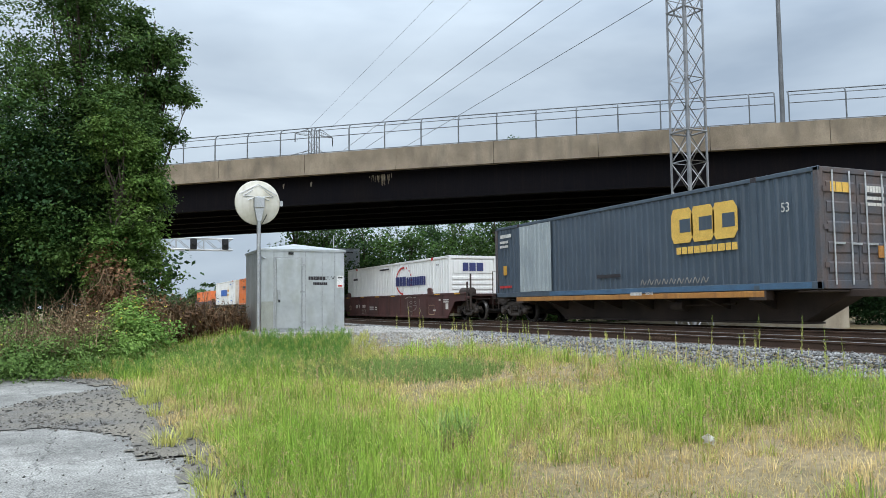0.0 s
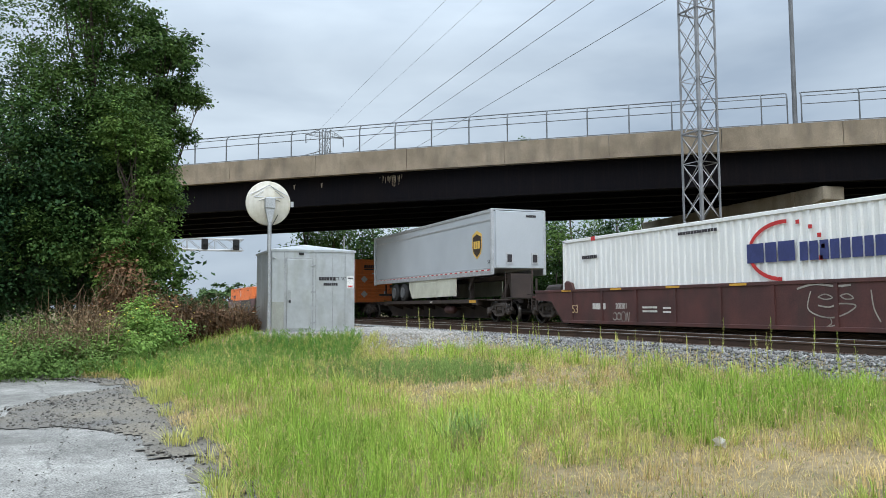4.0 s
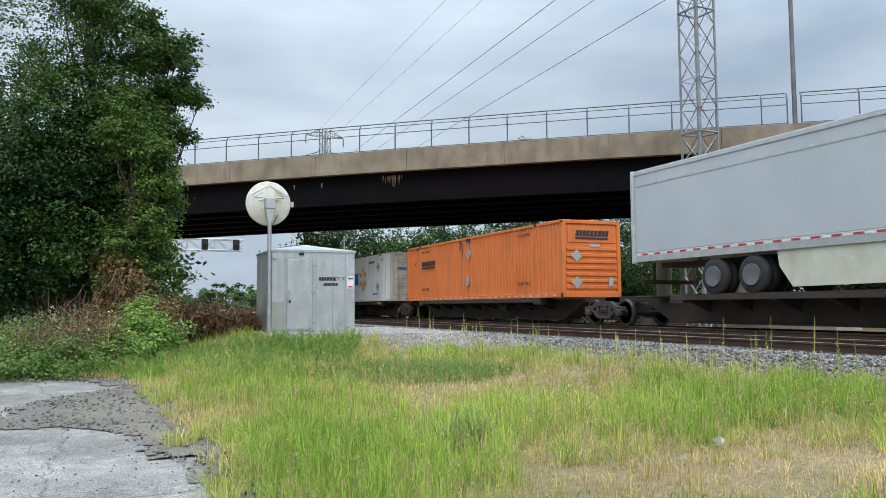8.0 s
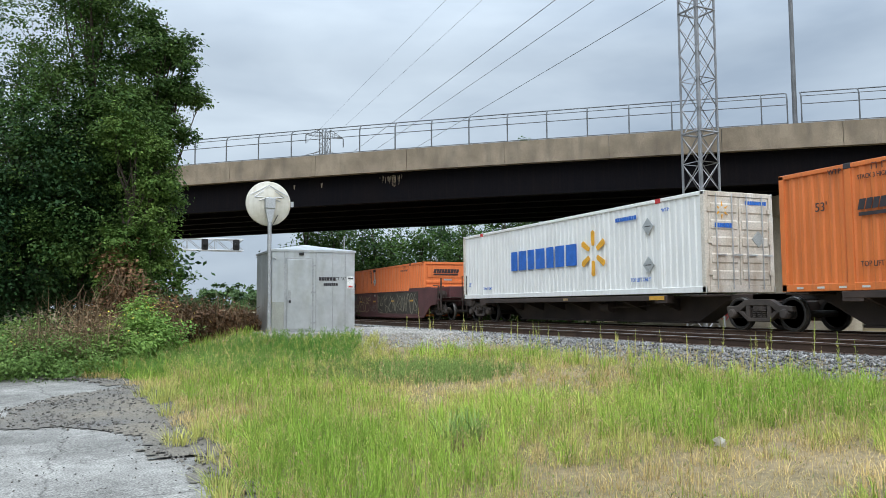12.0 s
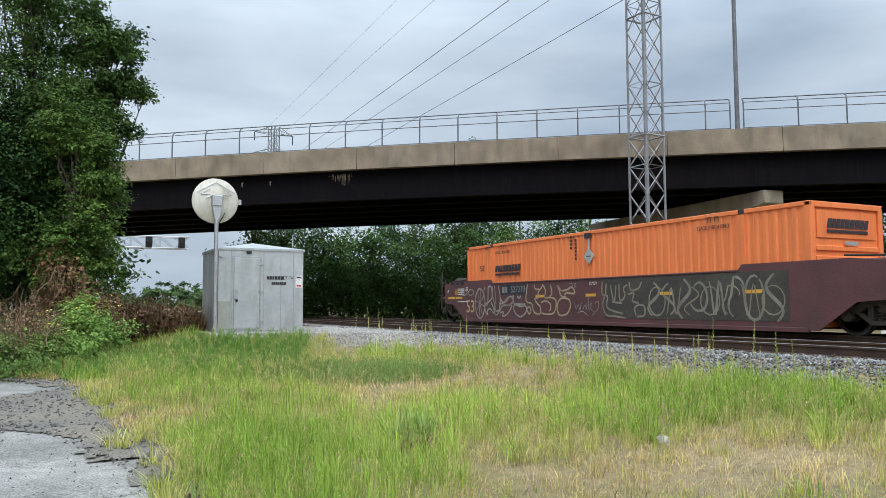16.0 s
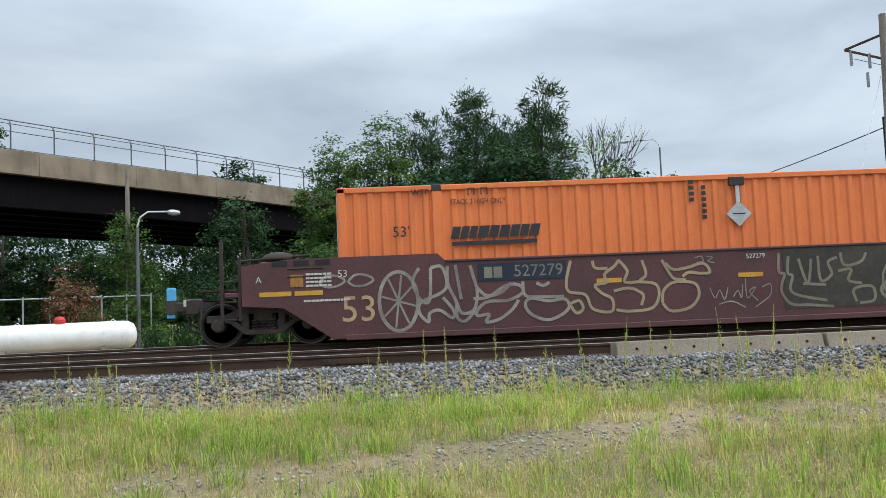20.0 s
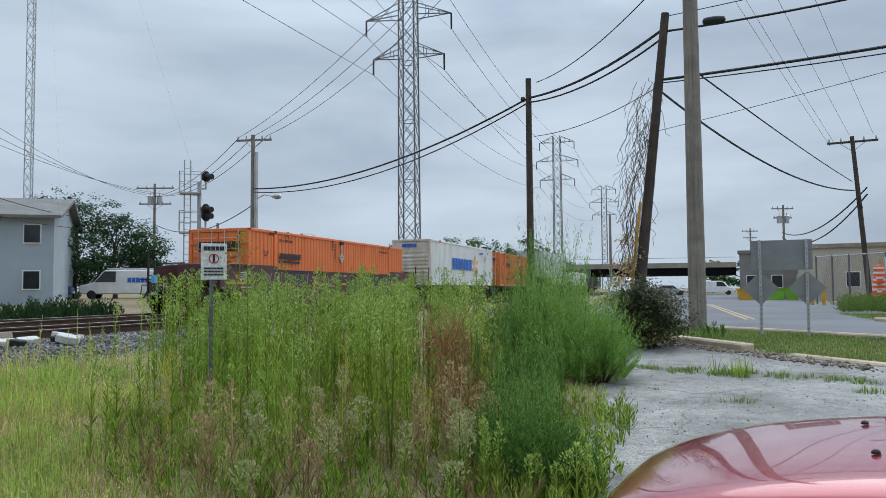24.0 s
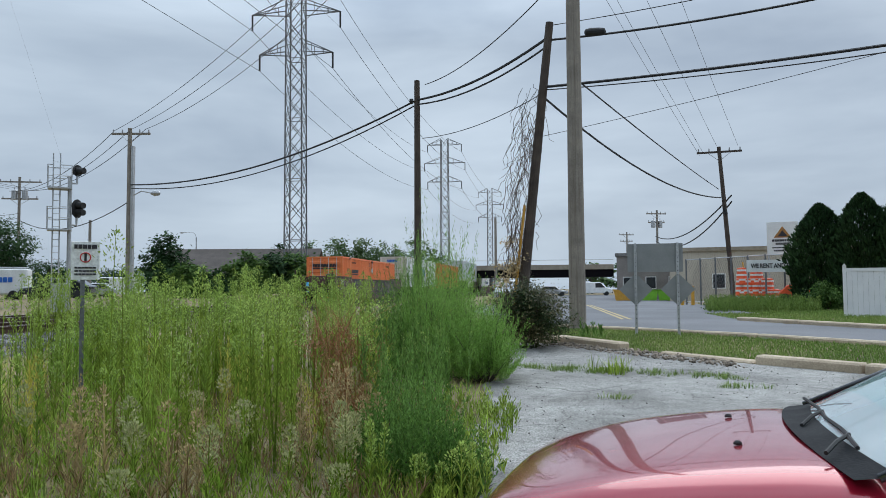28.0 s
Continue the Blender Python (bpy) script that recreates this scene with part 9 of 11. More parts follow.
for k in range(11):
    x, y = 10.9 + rng.uniform(-0.35, 0.3), -9.3 - k * 0.27 + rng.uniform(-0.1, 0.1)
    s = rng.uniform(0.10, 0.30)
    d = empty("rubble_piece", "pale broken slab lying by the rail", "rubble", pose(x, y, 0.72, rng.uniform(-14, 14), rng.uniform(-14, 14), rng.uniform(0, 90)), "rubble by the rail")
    part("chunk", Shape().prism([(-s, -s * 0.5), (s * 0.7, -s * 0.6), (s, s * 0.2), (s * 0.2, s * 0.55), (-s * 0.8, s * 0.4)], 0.0, 0.09 + 0.05 * rng.random(), "z"), M_JUNK if k % 4 else M_BLACK, d, bevel=0.015)

# ---------------------------------------------------------------- across the tracks to the east
ta, tb = polar(60.6, 31.6), polar(70.5, 31.0)
mid = (ta + tb) / 2
tank = empty("propane_tank", "long white propane tank lying on saddles", "tank", pose(mid.x, mid.y, 0.33, 0, 0, math.degrees(math.atan2(tb.y - ta.y, tb.x - ta.x))))
hl = (tb - ta).length / 2
part("vessel", Shape().lathe([(0.02, -hl), (0.22, -hl + 0.03), (0.40, -hl + 0.12), (0.49, -hl + 0.28), (0.52, -hl + 0.5), (0.52, hl - 0.5), (0.49, hl - 0.28), (0.40, hl - 0.12), (0.22, hl - 0.03), (0.02, hl)], (0, 0, 0.62), "x", 28), M_WHITE_PAINT, tank, smooth=True)
part("valve_cap", Shape().lathe([(0.20, 0.0), (0.20, 0.14), (0.14, 0.24), (0.02, 0.27)], (0.15, 0, 1.12), "z", 16), M_RED, tank, "red valve dome")
for x in (-1.6, 1.6):
    part("saddle", Shape().box(x - 0.1, -0.4, 0.0, x + 0.1, 0.4, 0.3), M_PIER, tank)
for x in (-1.2, 1.9):
    part("lifting_lug", Shape().path([(x - 0.1, 0, 1.12), (x, 0, 1.22), (x + 0.1, 0, 1.12)], 0.02, 6), M_WHITE_PAINT, tank)
bars("tank_mark", 0.0, 0.0, 0.0, 0.1, 0.1, M_CHAR, tank, 1, 0, 1).matrix_basis = pose(1.6, -0.50, 0.72)

M_WOOD = material("silvery_weathered_pole", (0.27, 0.24, 0.20), (0.19, 0.165, 0.14), 0.9, scale=2.5, fine=40, bump=0.4, streak=(0.08, 0.065, 0.05), streak_amount=0.6, streak_scale=(14, 14, 0.4))
M_WOOD_DARK = material("dark_creosoted_pole", (0.075, 0.055, 0.042), (0.045, 0.034, 0.028), 0.9, scale=2.5, fine=40, bump=0.4)
M_INSUL = material("grey_porcelain", (0.30, 0.30, 0.31), rough=0.3, bump=0)


def utility_pole(label, base, h, r=0.16, top=None, wood=None, arms=(), transformers=0, turn=0.0):
    """arms: (height, half length) of cross arms; top: where a leaning pole ends."""
    t = empty("utility_pole", label, "utility pole", Matrix.Translation(base), "utility poles")
    tip = (Vector(top) - Vector(base)) if top is not None else Vector((0, 0, h))
    part("shaft", Shape().rod((0, 0, -0.2), tip, r, 14, r * 0.72), wood or M_WOOD, t)
    m = pose(0, 0, 0, 0, 0, turn)
    for z, half in arms:
        c = tip * (z / tip.z)
        a = part("cross_arm", Shape().box(-half, -0.17 - 0.05, z - 0.06, half, -0.17 + 0.05, z + 0.06, Matrix.Translation((c.x, c.y, 0)) @ m), wood or M_WOOD, t)
        for sx in (-0.92, -0.45, 0.45, 0.92):
            p = Vector((c.x, c.y, 0)) + m @ Vector((sx * half, -0.17, z + 0.06))
            part("insulator", Shape().rod(p, p + Vector((0, 0, 0.2)), 0.05, 8, 0.03), M_INSUL, a)
        for sx in (-0.55, 0.55):
            q = Vector((c.x, c.y, 0)) + m @ Vector((sx * half, -0.17, z))
            part("arm_brace", Shape().rod(q, Vector((c.x, c.y, z - 0.6)), 0.02, 5), M_GALV, a)
    for k in range(transformers):
        q = Vector((tip.x, tip.y, 0)) * 0.8 + m @ Vector((0.42 * (-1) ** k, -0.1, tip.z - 2.0))
        can = part("transformer", Shape().lathe([(0.05, 0.0), (0.24, 0.02), (0.26, 0.5), (0.26, 0.8), (0.12, 0.9)], q, "z", 14), M_GALV, t, "grey transformer can")
        part("bushing", Shape().rod(q + Vector((0, 0, 0.88)), q + Vector((0, 0, 1.1)), 0.04, 6), M_INSUL, can)
    return t


# pole with a steel top frame beside the far track
PA = polar(122.0, 33, 0.33)
PA_TOP = polar(122.35, 33, 11.63)
pa = utility_pole("tall wooden pole with a bracketed crossarm and hanging insulators", PA, 11.3, 0.17, PA_TOP, M_WOOD, (), 0, 35)
m35 = Matrix.Translation(((PA_TOP.x - PA.x) * 0.9, (PA_TOP.y - PA.y) * 0.9, 0)) @ pose(0, 0, 0, 0, 0, -122)
arm = Shape()
for p, q in (((-1.3, 0, 10.2), (0, 0, 10.55)), ((0, 0, 10.55), (1.1, 0, 10.75)), ((1.1, 0, 10.75), (2.1, 0, 9.9)), ((-1.3, 0, 10.2), (0, 0, 9.6)), ((2.1, 0, 9.9), (0, 0, 9.0)), ((1.1, 0, 10.75), (1.3, 0, 10.0))):
    arm.rod(m35 @ Vector(p), m35 @ Vector(q), 0.05, 5)
part("steel_bracket", arm, M_WOOD_DARK, pa)
for x, z in ((-1.1, 10.1), (-0.5, 9.9), (0.8, 10.0), (1.3, 9.9), (1.9, 9.9), (0.9, 9.3), (-0.6, 9.2)):
    p = m35 @ Vector((x, 0, z))
    part("insulator", Shape().rod(p, p - Vector((0, 0, 0.55)), 0.055, 6), M_INSUL, pa)
part("guy_wire", Shape().rod((0, 0, 9.0), (-3.5, 4.5, 0), 0.012, 5), M_GALV, pa)
part("riser_pipe", Shape().rod((0.2, -0.1, 0), (0.2, -0.1, 7.5), 0.05, 8), M_BLACK, pa)

# thin guyed radio mast
rm = polar(134.5, 66)
rmast = empty("radio_mast", "very tall thin guyed radio mast", "mast", pose(rm.x, rm.y, 0.9))
part("lattice", lattice(Shape(), 0, 0, 0, 60, 0.62, 0.55, 0.9, 0.035, 0.018, 30, 3), M_GALV, rmast)
for a in (20, 140, 260):
    part("guy_wire", Shape().rod((0, 0, 48), (22 * math.cos(radians(a)), 22 * math.sin(radians(a)), 0), 0.005, 4), M_GALV, rmast)

# street lamp columns
def arc_lamp(label, base, h, reach, turn, wood=False):
    t = empty("street_lamp", label, "street light", Matrix.Translation(base) @ pose(0, 0, 0, 0, 0, turn), "street lamps")
    part("column", Shape().rod((0, 0, 0), (0, 0, h - 0.7), 0.09, 10, 0.06), M_STEEL_DARK, t)
    part("arm", Shape().path([(0, 0, h - 0.7), (0.12, 0, h - 0.3), (0.45, 0, h - 0.06), (reach, 0, h)], 0.035, 6), M_GALV, t)
    part("lantern", Shape().lathe([(0.02, 0), (0.10, 0.06), (0.13, 0.3), (0.09, 0.55), (0.02, 0.6)], (reach, 0, h - 0.02), "x", 12), M_GALV, t)


p = polar(107.9, 60, 0.4)
arc_lamp("tall bent-arm highway lamp behind the trees", p, 12.8, 2.2, 70)
p = polar(70.6, 34, 0.33)
arc_lamp("pale street lamp with a short arm by the bridge", p, 5.6, 1.3, -45)
utility_pole("slim pale pole beside the bridge", polar(70.0, 36, 0.33), 7.6, 0.12)
p = polar(153.2, 110, 1.0)
arc_lamp("distant bent-arm street lamp", p, 8.6, 1.8, 0)

# chain-link fence posts and rails behind the tank
fen = empty("chain_link_fence", "rusty chain-link fence behind the propane tank", "fence", kind="")
for k in range(9):
    p = polar(59 + k * 1.55, 34.5, 0.33)
    part("post", Shape().rod(p, p + Vector((0, 0, 2.2)), 0.035, 6), M_GALV, fen)
pts = [polar(59 + k * 1.55, 34.5, 2.45) for k in range(9)]
part("top_rail", Shape().path(pts, 0.025, 6), M_GALV, fen)
tagged(fen, "rusty chain-link fence behind the propane tank", "fence")
for k, (a, d) in enumerate(((56.9, 33.0), (58.0, 33.2))):
    p = polar(a, d, 0.33)
    bl = empty("bollard", "yellow steel bollard beside the tank", "bollard", Matrix.Translation(p), "yellow bollards")
    part("post", Shape().lathe([(0.10, 0), (0.10, 1.3), (0.06, 1.38), (0.01, 1.4)], (0, 0, 0), "z", 12), M_YELLOW, bl)
    part("base", Shape().box(-0.3, -0.3, 0, 0.3, 0.3, 0.35), M_WHITE_PAINT, bl)


# graffiti on the crash wall under the bridge
rng = random.Random(33)
for k in range(9):
    u = 0.2 + k * 1.7
    for j in range(8):
        s = Shape()
        pts = smooth([(u + rng.uniform(0, 1.4), rng.uniform(0.7, 1.95)) for _ in range(5)], 4)
        v, w = [], 0.055
        for i, (a, z) in enumerate(pts):
            v += [along(a, -0.755 - 0.001 * j, z + w), along(a + w * 0.5, -0.755 - 0.001 * j, z - w)]
        s.add(v, [(2 * i, 2 * i + 1, 2 * i + 3, 2 * i + 2) for i in range(len(pts) - 1)])
        part("graffiti_stroke", s, (M_SPRAY, M_RED, M_DARKBLUE, M_CHAR, M_SPRAY)[(k + j) % 5], crash_wall)
# rust and lime runs on the girder face
s = Shape()
for k in range(30):
    a = -14.95 + 1.35 * rng.random()
    w = rng.uniform(0.012, 0.05)
    z1 = Z_PB - 0.10 - rng.uniform(0, 0.16)
    z0 = z1 - rng.uniform(0.06, 0.30) - 0.55 * rng.random() ** 2 * math.exp(-((a + 14.2) / 0.4) ** 2)
    s.add([bridge_at(a, 0.54, z1), bridge_at(a + w, 0.54, z1 + 0.02), bridge_at(a + w * 0.7, 0.54, z0), bridge_at(a + w * 0.3, 0.54, z0)], [(0, 1, 2, 3)])
part("lime_stain", s, material("lime_and_rust_run", (0.42, 0.36, 0.27), (0.26, 0.19, 0.12), 0.85, scale=5, bump=0), bridge, "pale lime runs on the girder")
s = Shape()
for a in (-18.5, -20.2, -21.4, -22.6):
    s.add([bridge_at(a, 0.54, Z_PB - 0.35), bridge_at(a + 0.12, 0.54, Z_PB - 0.3), bridge_at(a + 0.08, 0.54, Z_PB - 0.6), bridge_at(a + 0.02, 0.54, Z_PB - 0.55)], [(0, 1, 2, 3)])
part("paint_loss", s, M_PIER, bridge)
# shrubs peeping over the parapet
for a, dd, r, h in ((83.2 - 39 + 18.2, 62, 2.0, 12.2), (77.5, 60, 1.4, 11.6), (32.6, 66, 1.1, 14.2), (29.0, 66, 0.8, 13.6)):
    p = polar(a, dd, 0.3)
    tree("treetop showing over the bridge parapet", (p.x, p.y, 0.3), [(p.x, p.y, h, r, r, r * 0.7), (p.x + r * 0.6, p.y, h - 0.5, r * 0.7, r * 0.7, r * 0.5)], 1500, 0.3, M_LEAF_DARK, 0.15, int(a * 10), 0.35)

# crumpled paper lying in the grass
sc = empty("paper_scrap", "crumpled white paper scrap lying in the grass", "litter", pose(5.15, 5.6, height(5.15, 5.6) + 0.10, 20, 35, 40))
s, rg = Shape(), random.Random(5)
for i in range(5):
    for j in range(4):
        s.v.append((0.035 * i - 0.07 + rg.uniform(-0.008, 0.008), 0.035 * j - 0.05 + rg.uniform(-0.008, 0.008), rg.uniform(-0.03, 0.03)))
s.f = [(4 * i + j, 4 * i + j + 1, 4 * i + j + 5, 4 * i + j + 4) for i in range(4) for j in range(3)]
sheet_ob = part("sheet", s, M_WHITE_PAINT, sc)
sol = sheet_ob.modifiers.new("paper", "SOLIDIFY")
sol.thickness = 0.002

# ---------------------------------------------------------------- poles and wires to the south
PC = polar(148.8, 50, 1.1)
pc = utility_pole("weathered wooden pole with a crossarm and street lamp", PC, 10.3, 0.17, None, M_WOOD, ((10.0, 1.15),), 0, 10)
part("steel_reinforcement", Shape().box(-0.30, -0.12, 0, -0.16, 0.12, 9.2), M_GALV, pc)
part("lamp_arm", Shape().path([(-0.15, 0, 6.2), (-0.8, 0, 6.5), (-1.5, 0, 6.35)], 0.035, 6), M_GALV, pc)
part("lantern", Shape().lathe([(0.02, 0), (0.14, 0.08), (0.18, 0.35), (0.08, 0.6)], (-2.0, 0, 6.35), "x", 12), M_GALV, pc)
PD = polar(168.9, 34, 0.6)
pd = utility_pole("grey wooden pole rising from the weeds", PD, 10.2, 0.17, None, M_WOOD_DARK)
part("spool", Shape().rod((0.18, 0, 9.3), (0.32, 0, 9.3), 0.12, 8), M_BLACK, pd)
PE = polar(176.3, 27, 0.58)
PE_TOP = polar(178.75, 27, 10.85)
pe = utility_pole("dark leaning pole hung with dead vines", PE, 10.3, 0.19, PE_TOP, M_WOOD_DARK)
part("guy_guard", Shape().rod((0.22, 0.12, 0.2), Vector((0.22, 0.12, 0)) + (PE_TOP - PE) * 0.38, 0.045, 8), M_YELLOW, pe, "yellow plastic guy guard")
rng = random.Random(17)
vine = Shape()
for k in range(120):
    f = rng.uniform(0.22, 0.80)
    p = (PE_TOP - PE) * f + Vector((rng.uniform(0.05, 0.75), rng.uniform(-0.3, 0.3), 0))
    pts = [p]
    for j in range(7):
        pts.append(pts[-1] + Vector((rng.uniform(-0.16, 0.20), rng.uniform(-0.1, 0.1), rng.uniform(-0.42, -0.05))))
    vine.path(pts, 0.009, 3)
part("dead_vines", vine, M_WOOD_DARK, pe, "dry leafless vines")
lv = foliage([(0.5, 0, 1.2, 0.6, 0.4, 0.9), (0.15, 0, 2.2, 0.3, 0.3, 0.8)], 1200, 0.10, 0.15)
o = new("dry_leaves", quads("dry_leaves", lv, M_STRAW))
o.parent = pe
PG = polar(-179.55, 21, 0.56)
pg = utility_pole("thick weathered wooden pole on the verge", PG, 13.6, 0.225)
part("splice_case", Shape().lathe([(0.03, -0.30), (0.10, -0.26), (0.12, -0.1), (0.12, 0.1), (0.10, 0.26), (0.03, 0.30)], (-0.62, -1.2, 8.30), "x", 12), M_BLACK, pg, "black cable splice case")
PF = polar(-168.9, 52, 0.6)
pf = utility_pole("leaning wooden pole with a crossarm", PF, 10.0, 0.16, polar(-169.65, 52, 10.5), M_WOOD_DARK, ((9.6, 1.35),), 0, -10)
part("guy_guard", Shape().rod((-0.9, 0, 0), (-0.55, 0, 2.6), 0.05, 6), M_YELLOW, pf)
part("splice_case", Shape().rod((0.35, 0.0, 5.6), (0.45, 0.0, 6.0), 0.12, 8), M_BLACK, pf)
for a, d, h, tr in ((142.2, 78, 10.9, 2), (141.6, 150, 11, 0), (-173.9, 92, 9.6, 2), (-176.0, 125, 9.5, 0), (174.6, 75, 7.6, 0), (146.4, 70, 6.6, 0)):
    utility_pole("distant wooden utility pole", polar(a, d, 0.9), h, 0.15, None, M_WOOD, ((h - 0.4, 1.75 if a == 142.2 else 1.2), (h - 1.9, 1.5) if a == 142.2 else (h - 1.4, 1.0)) if h > 9 else (), tr, 20)

def wire(p, q, sag, r=0.012):
    return cable("overhead_cable", p, q, sag, r, "black overhead cable between poles", "cable", 20)


def up(v, z):
    return Vector((v.x, v.y, z))


wire(up(PC, 8.0), up(PD, 9.95), 1.0, 0.045)
wire(up(PC, 7.8), up(PD, 9.75), 1.15, 0.03)
wire(up(PD, 9.95), PE.lerp(PE_TOP, 0.95), 0.35, 0.05)
wire(up(PD, 9.75), PE.lerp(PE_TOP, 0.92), 0.40, 0.035)
wire(PE.lerp(PE_TOP, 0.78), (-11.11, -23.51, 8.65), 0.10, 0.05)
wire(PE.lerp(PE_TOP, 0.77), (-11.11, -23.51, 8.45), 0.14, 0.02)
wire(PE.lerp(PE_TOP, 0.94), (-10.19, -23.92, 10.53), 0.22, 0.04)
wire(PE.lerp(PE_TOP, 0.99), (-8.33, -24.63, 11.21), 0.10, 0.015)
wire(PE.lerp(PE_TOP, 0.75), (-9.37, -51.15, 7.28), 0.85, 0.04)
wire((-0.40, -21.0, 7.06), (-9.28, -51.17, 7.82), 0.10, 0.022)
wire(up(PF, 7.4), polar(-174, 92, 7.5), 1.2, 0.05)
wire(up(PF, 7.0), polar(-174, 92, 7.0), 1.6, 0.05)
wire((6.32, -33.41, 8.25), PE.lerp(PE_TOP, 0.76), 0.30, 0.015)
wire(PE.lerp(PE_TOP, 0.61), (-12.03, -23.05, 8.89), 0.10, 0.010)
wire((6.20, -33.43, 10.63), (0.03, -20.0, 9.77), 0.45, 0.018)
for p, q in (((-8.20, -51.35, 10.01), (0.31, -30.0, 16.11)), ((-8.44, -51.31, 10.14), (-0.21, -30.0, 16.06)), ((-9.21, -51.18, 10.59), (-1.60, -29.96, 15.93)), ((-10.46, -50.94, 10.50), (-3.12, -29.84, 15.74))):
    wire(p, q, 0.10, 0.009)
for k in (-1.0, 0.0, 1.0):
    wire(up(PC, 11.3) + Vector((k, 0, 0)), polar(142.2, 78, 10.6) + Vector((k, 0, 0)), 1.0, 0.02)
    wire(PA + m35 @ Vector((0.4 + 1.4 * k, 0, 10.0 + 0.2 * k)), polar(142.2, 78, 10.8) + Vector((k, 0, 0)), 1.0, 0.013)
    wire(up(PC, 11.3) + Vector((k, 0, 0)), polar(172, 26, 17 + k), 1.2, 0.014)
wire(up(PA, 7.4), polar(98, 60, 7.2), 1.0, 0.02)
wire(up(PA, 7.6), polar(142.2, 78, 8.6), 1.5, 0.02)
wire(up(PA, 6.4), polar(142.2, 78, 8.2), 1.5, 0.02)
wire(up(PC, 7.0), polar(142.2, 78, 8.0), 1.2, 0.03)

# ---------------------------------------------------------------- track signal, warning sign
sm = polar(145.4, 40, 0)
sm.z = height(sm.x, sm.y)
sig = empty("railway_signal", "tall galvanised signal mast with ladder and two black heads", "railway signal", Matrix.Translation(sm) @ Matrix.Rotation(radians(-145.4), 4, "Z"))
part("mast", Shape().rod((-0.18, 0, 0), (-0.18, 0, 6.2), 0.095, 12).rod((-0.18, 0, 6.2), (-0.18, 0, 6.26), 0.11, 12), M_GALV, sig)
lad = Shape()
for x in (-0.88, -0.59):
    lad.rod((x, 0, 0), (x, 0, 7.3), 0.03, 6)
for k in range(23):
    lad.rod((-0.88, 0, 0.3 + k * 0.3), (-0.59, 0, 0.3 + k * 0.3), 0.015, 5)
part("ladder", lad, M_GALV, sig)
for z in (3.78, 5.70):
    cg = Shape()
    for dz in (0.5, 1.0):
        cg.path([(-0.59, -0.45, z + dz), (-0.10, -0.45, z + dz), (-0.10, 0.45, z + dz), (-1.10, 0.45, z + dz), (-1.10, -0.45, z + dz), (-0.88, -0.45, z + dz)], 0.022, 5)
    for x, y in ((-1.10, -0.45), (-0.59, -0.45), (-0.10, -0.45), (-0.10, 0.45), (-1.10, 0.45)):
        cg.rod((x, y, z), (x, y, z + 1.0), 0.022, 5)
    part("platform_cage", cg, M_GALV, sig)
    part("platform", Shape().box(-1.10, -0.45, z - 0.07, -0.08, 0.45, z), M_GALV, sig)
for z, rx, rz, lamps in ((6.53, 0.26, 0.27, (0.0,)), (4.75, 0.31, 0.44, (0.16, -0.16))):
    rim = [(rx * math.cos(k * math.tau / 28), rz * math.sin(k * math.tau / 28)) for k in range(28)]
    hd = part("signal_head", Shape().prism(rim, -0.02, 0.02, "y").box(-0.13, 0.02, -rz * 0.6, 0.13, 0.24, rz * 0.6), M_BLACK, sig, "black signal head with an oval backboard")
    hd.matrix_basis = pose(0.14, 0, z, 0, 0, 42)
    for dz in lamps:
        part("hood", Shape().rod((0, 0.0, dz), (0, -0.40, dz - 0.03), 0.16, 14, 0.145), M_BLACK, hd)
    part("bracket", Shape().path([(-0.18, 0, z - rz - 0.33), (0.12, 0, z - rz - 0.33), (0.12, 0.02, z - rz + 0.05)], 0.055, 7), M_GALV, sig)
part("relay_case", Shape().box(-0.9, -0.4, 0, -0.1, 0.3, 1.3), M_GALV, sig, bevel=0.02)

p = polar(146.0, 9.2)
sg = empty("warning_sign", "white trackside notice on a slim post", "sign", pose(p.x, p.y, height(p.x, p.y), 0, 0, -146))
part("post", Shape().box(-0.022, 0.0, 0, 0.022, 0.04, 1.83), M_STEEL_DARK, sg)
part("panel", Shape().box(-0.115, -0.012, 1.43, 0.165, 0.0, 1.84), M_WHITE_PAINT, sg, bevel=0.004)
bars("notice_mark", 0.025, -0.014, 1.785, 0.22, 0.045, M_CHAR, sg, 5, 0, 91, "front")
ringsh = Shape().path([(0.025 + 0.05 * math.cos(k * math.tau / 24), -0.016, 1.67 + 0.05 * math.sin(k * math.tau / 24)) for k in range(25)], 0.006, 5)
part("ring_symbol", ringsh, M_RED, sg)
part("symbol_bar", Shape().box(0.013, -0.016, 1.62, 0.037, -0.012, 1.72), M_CHAR, sg)
for k in range(3):
    bars("notice_mark", 0.025, -0.014, 1.56 - k * 0.035, 0.21, 0.018, M_CHAR, sg, 6, 0, 92 + k, "front")

# ---------------------------------------------------------------- street side
def facing(a, d, z=0.0):
    """A frame at azimuth a whose -y side faces the standing place."""
    p = polar(a, d, z)
    return Matrix.Translation(p) @ Matrix.Rotation(radians(-a), 4, "Z")


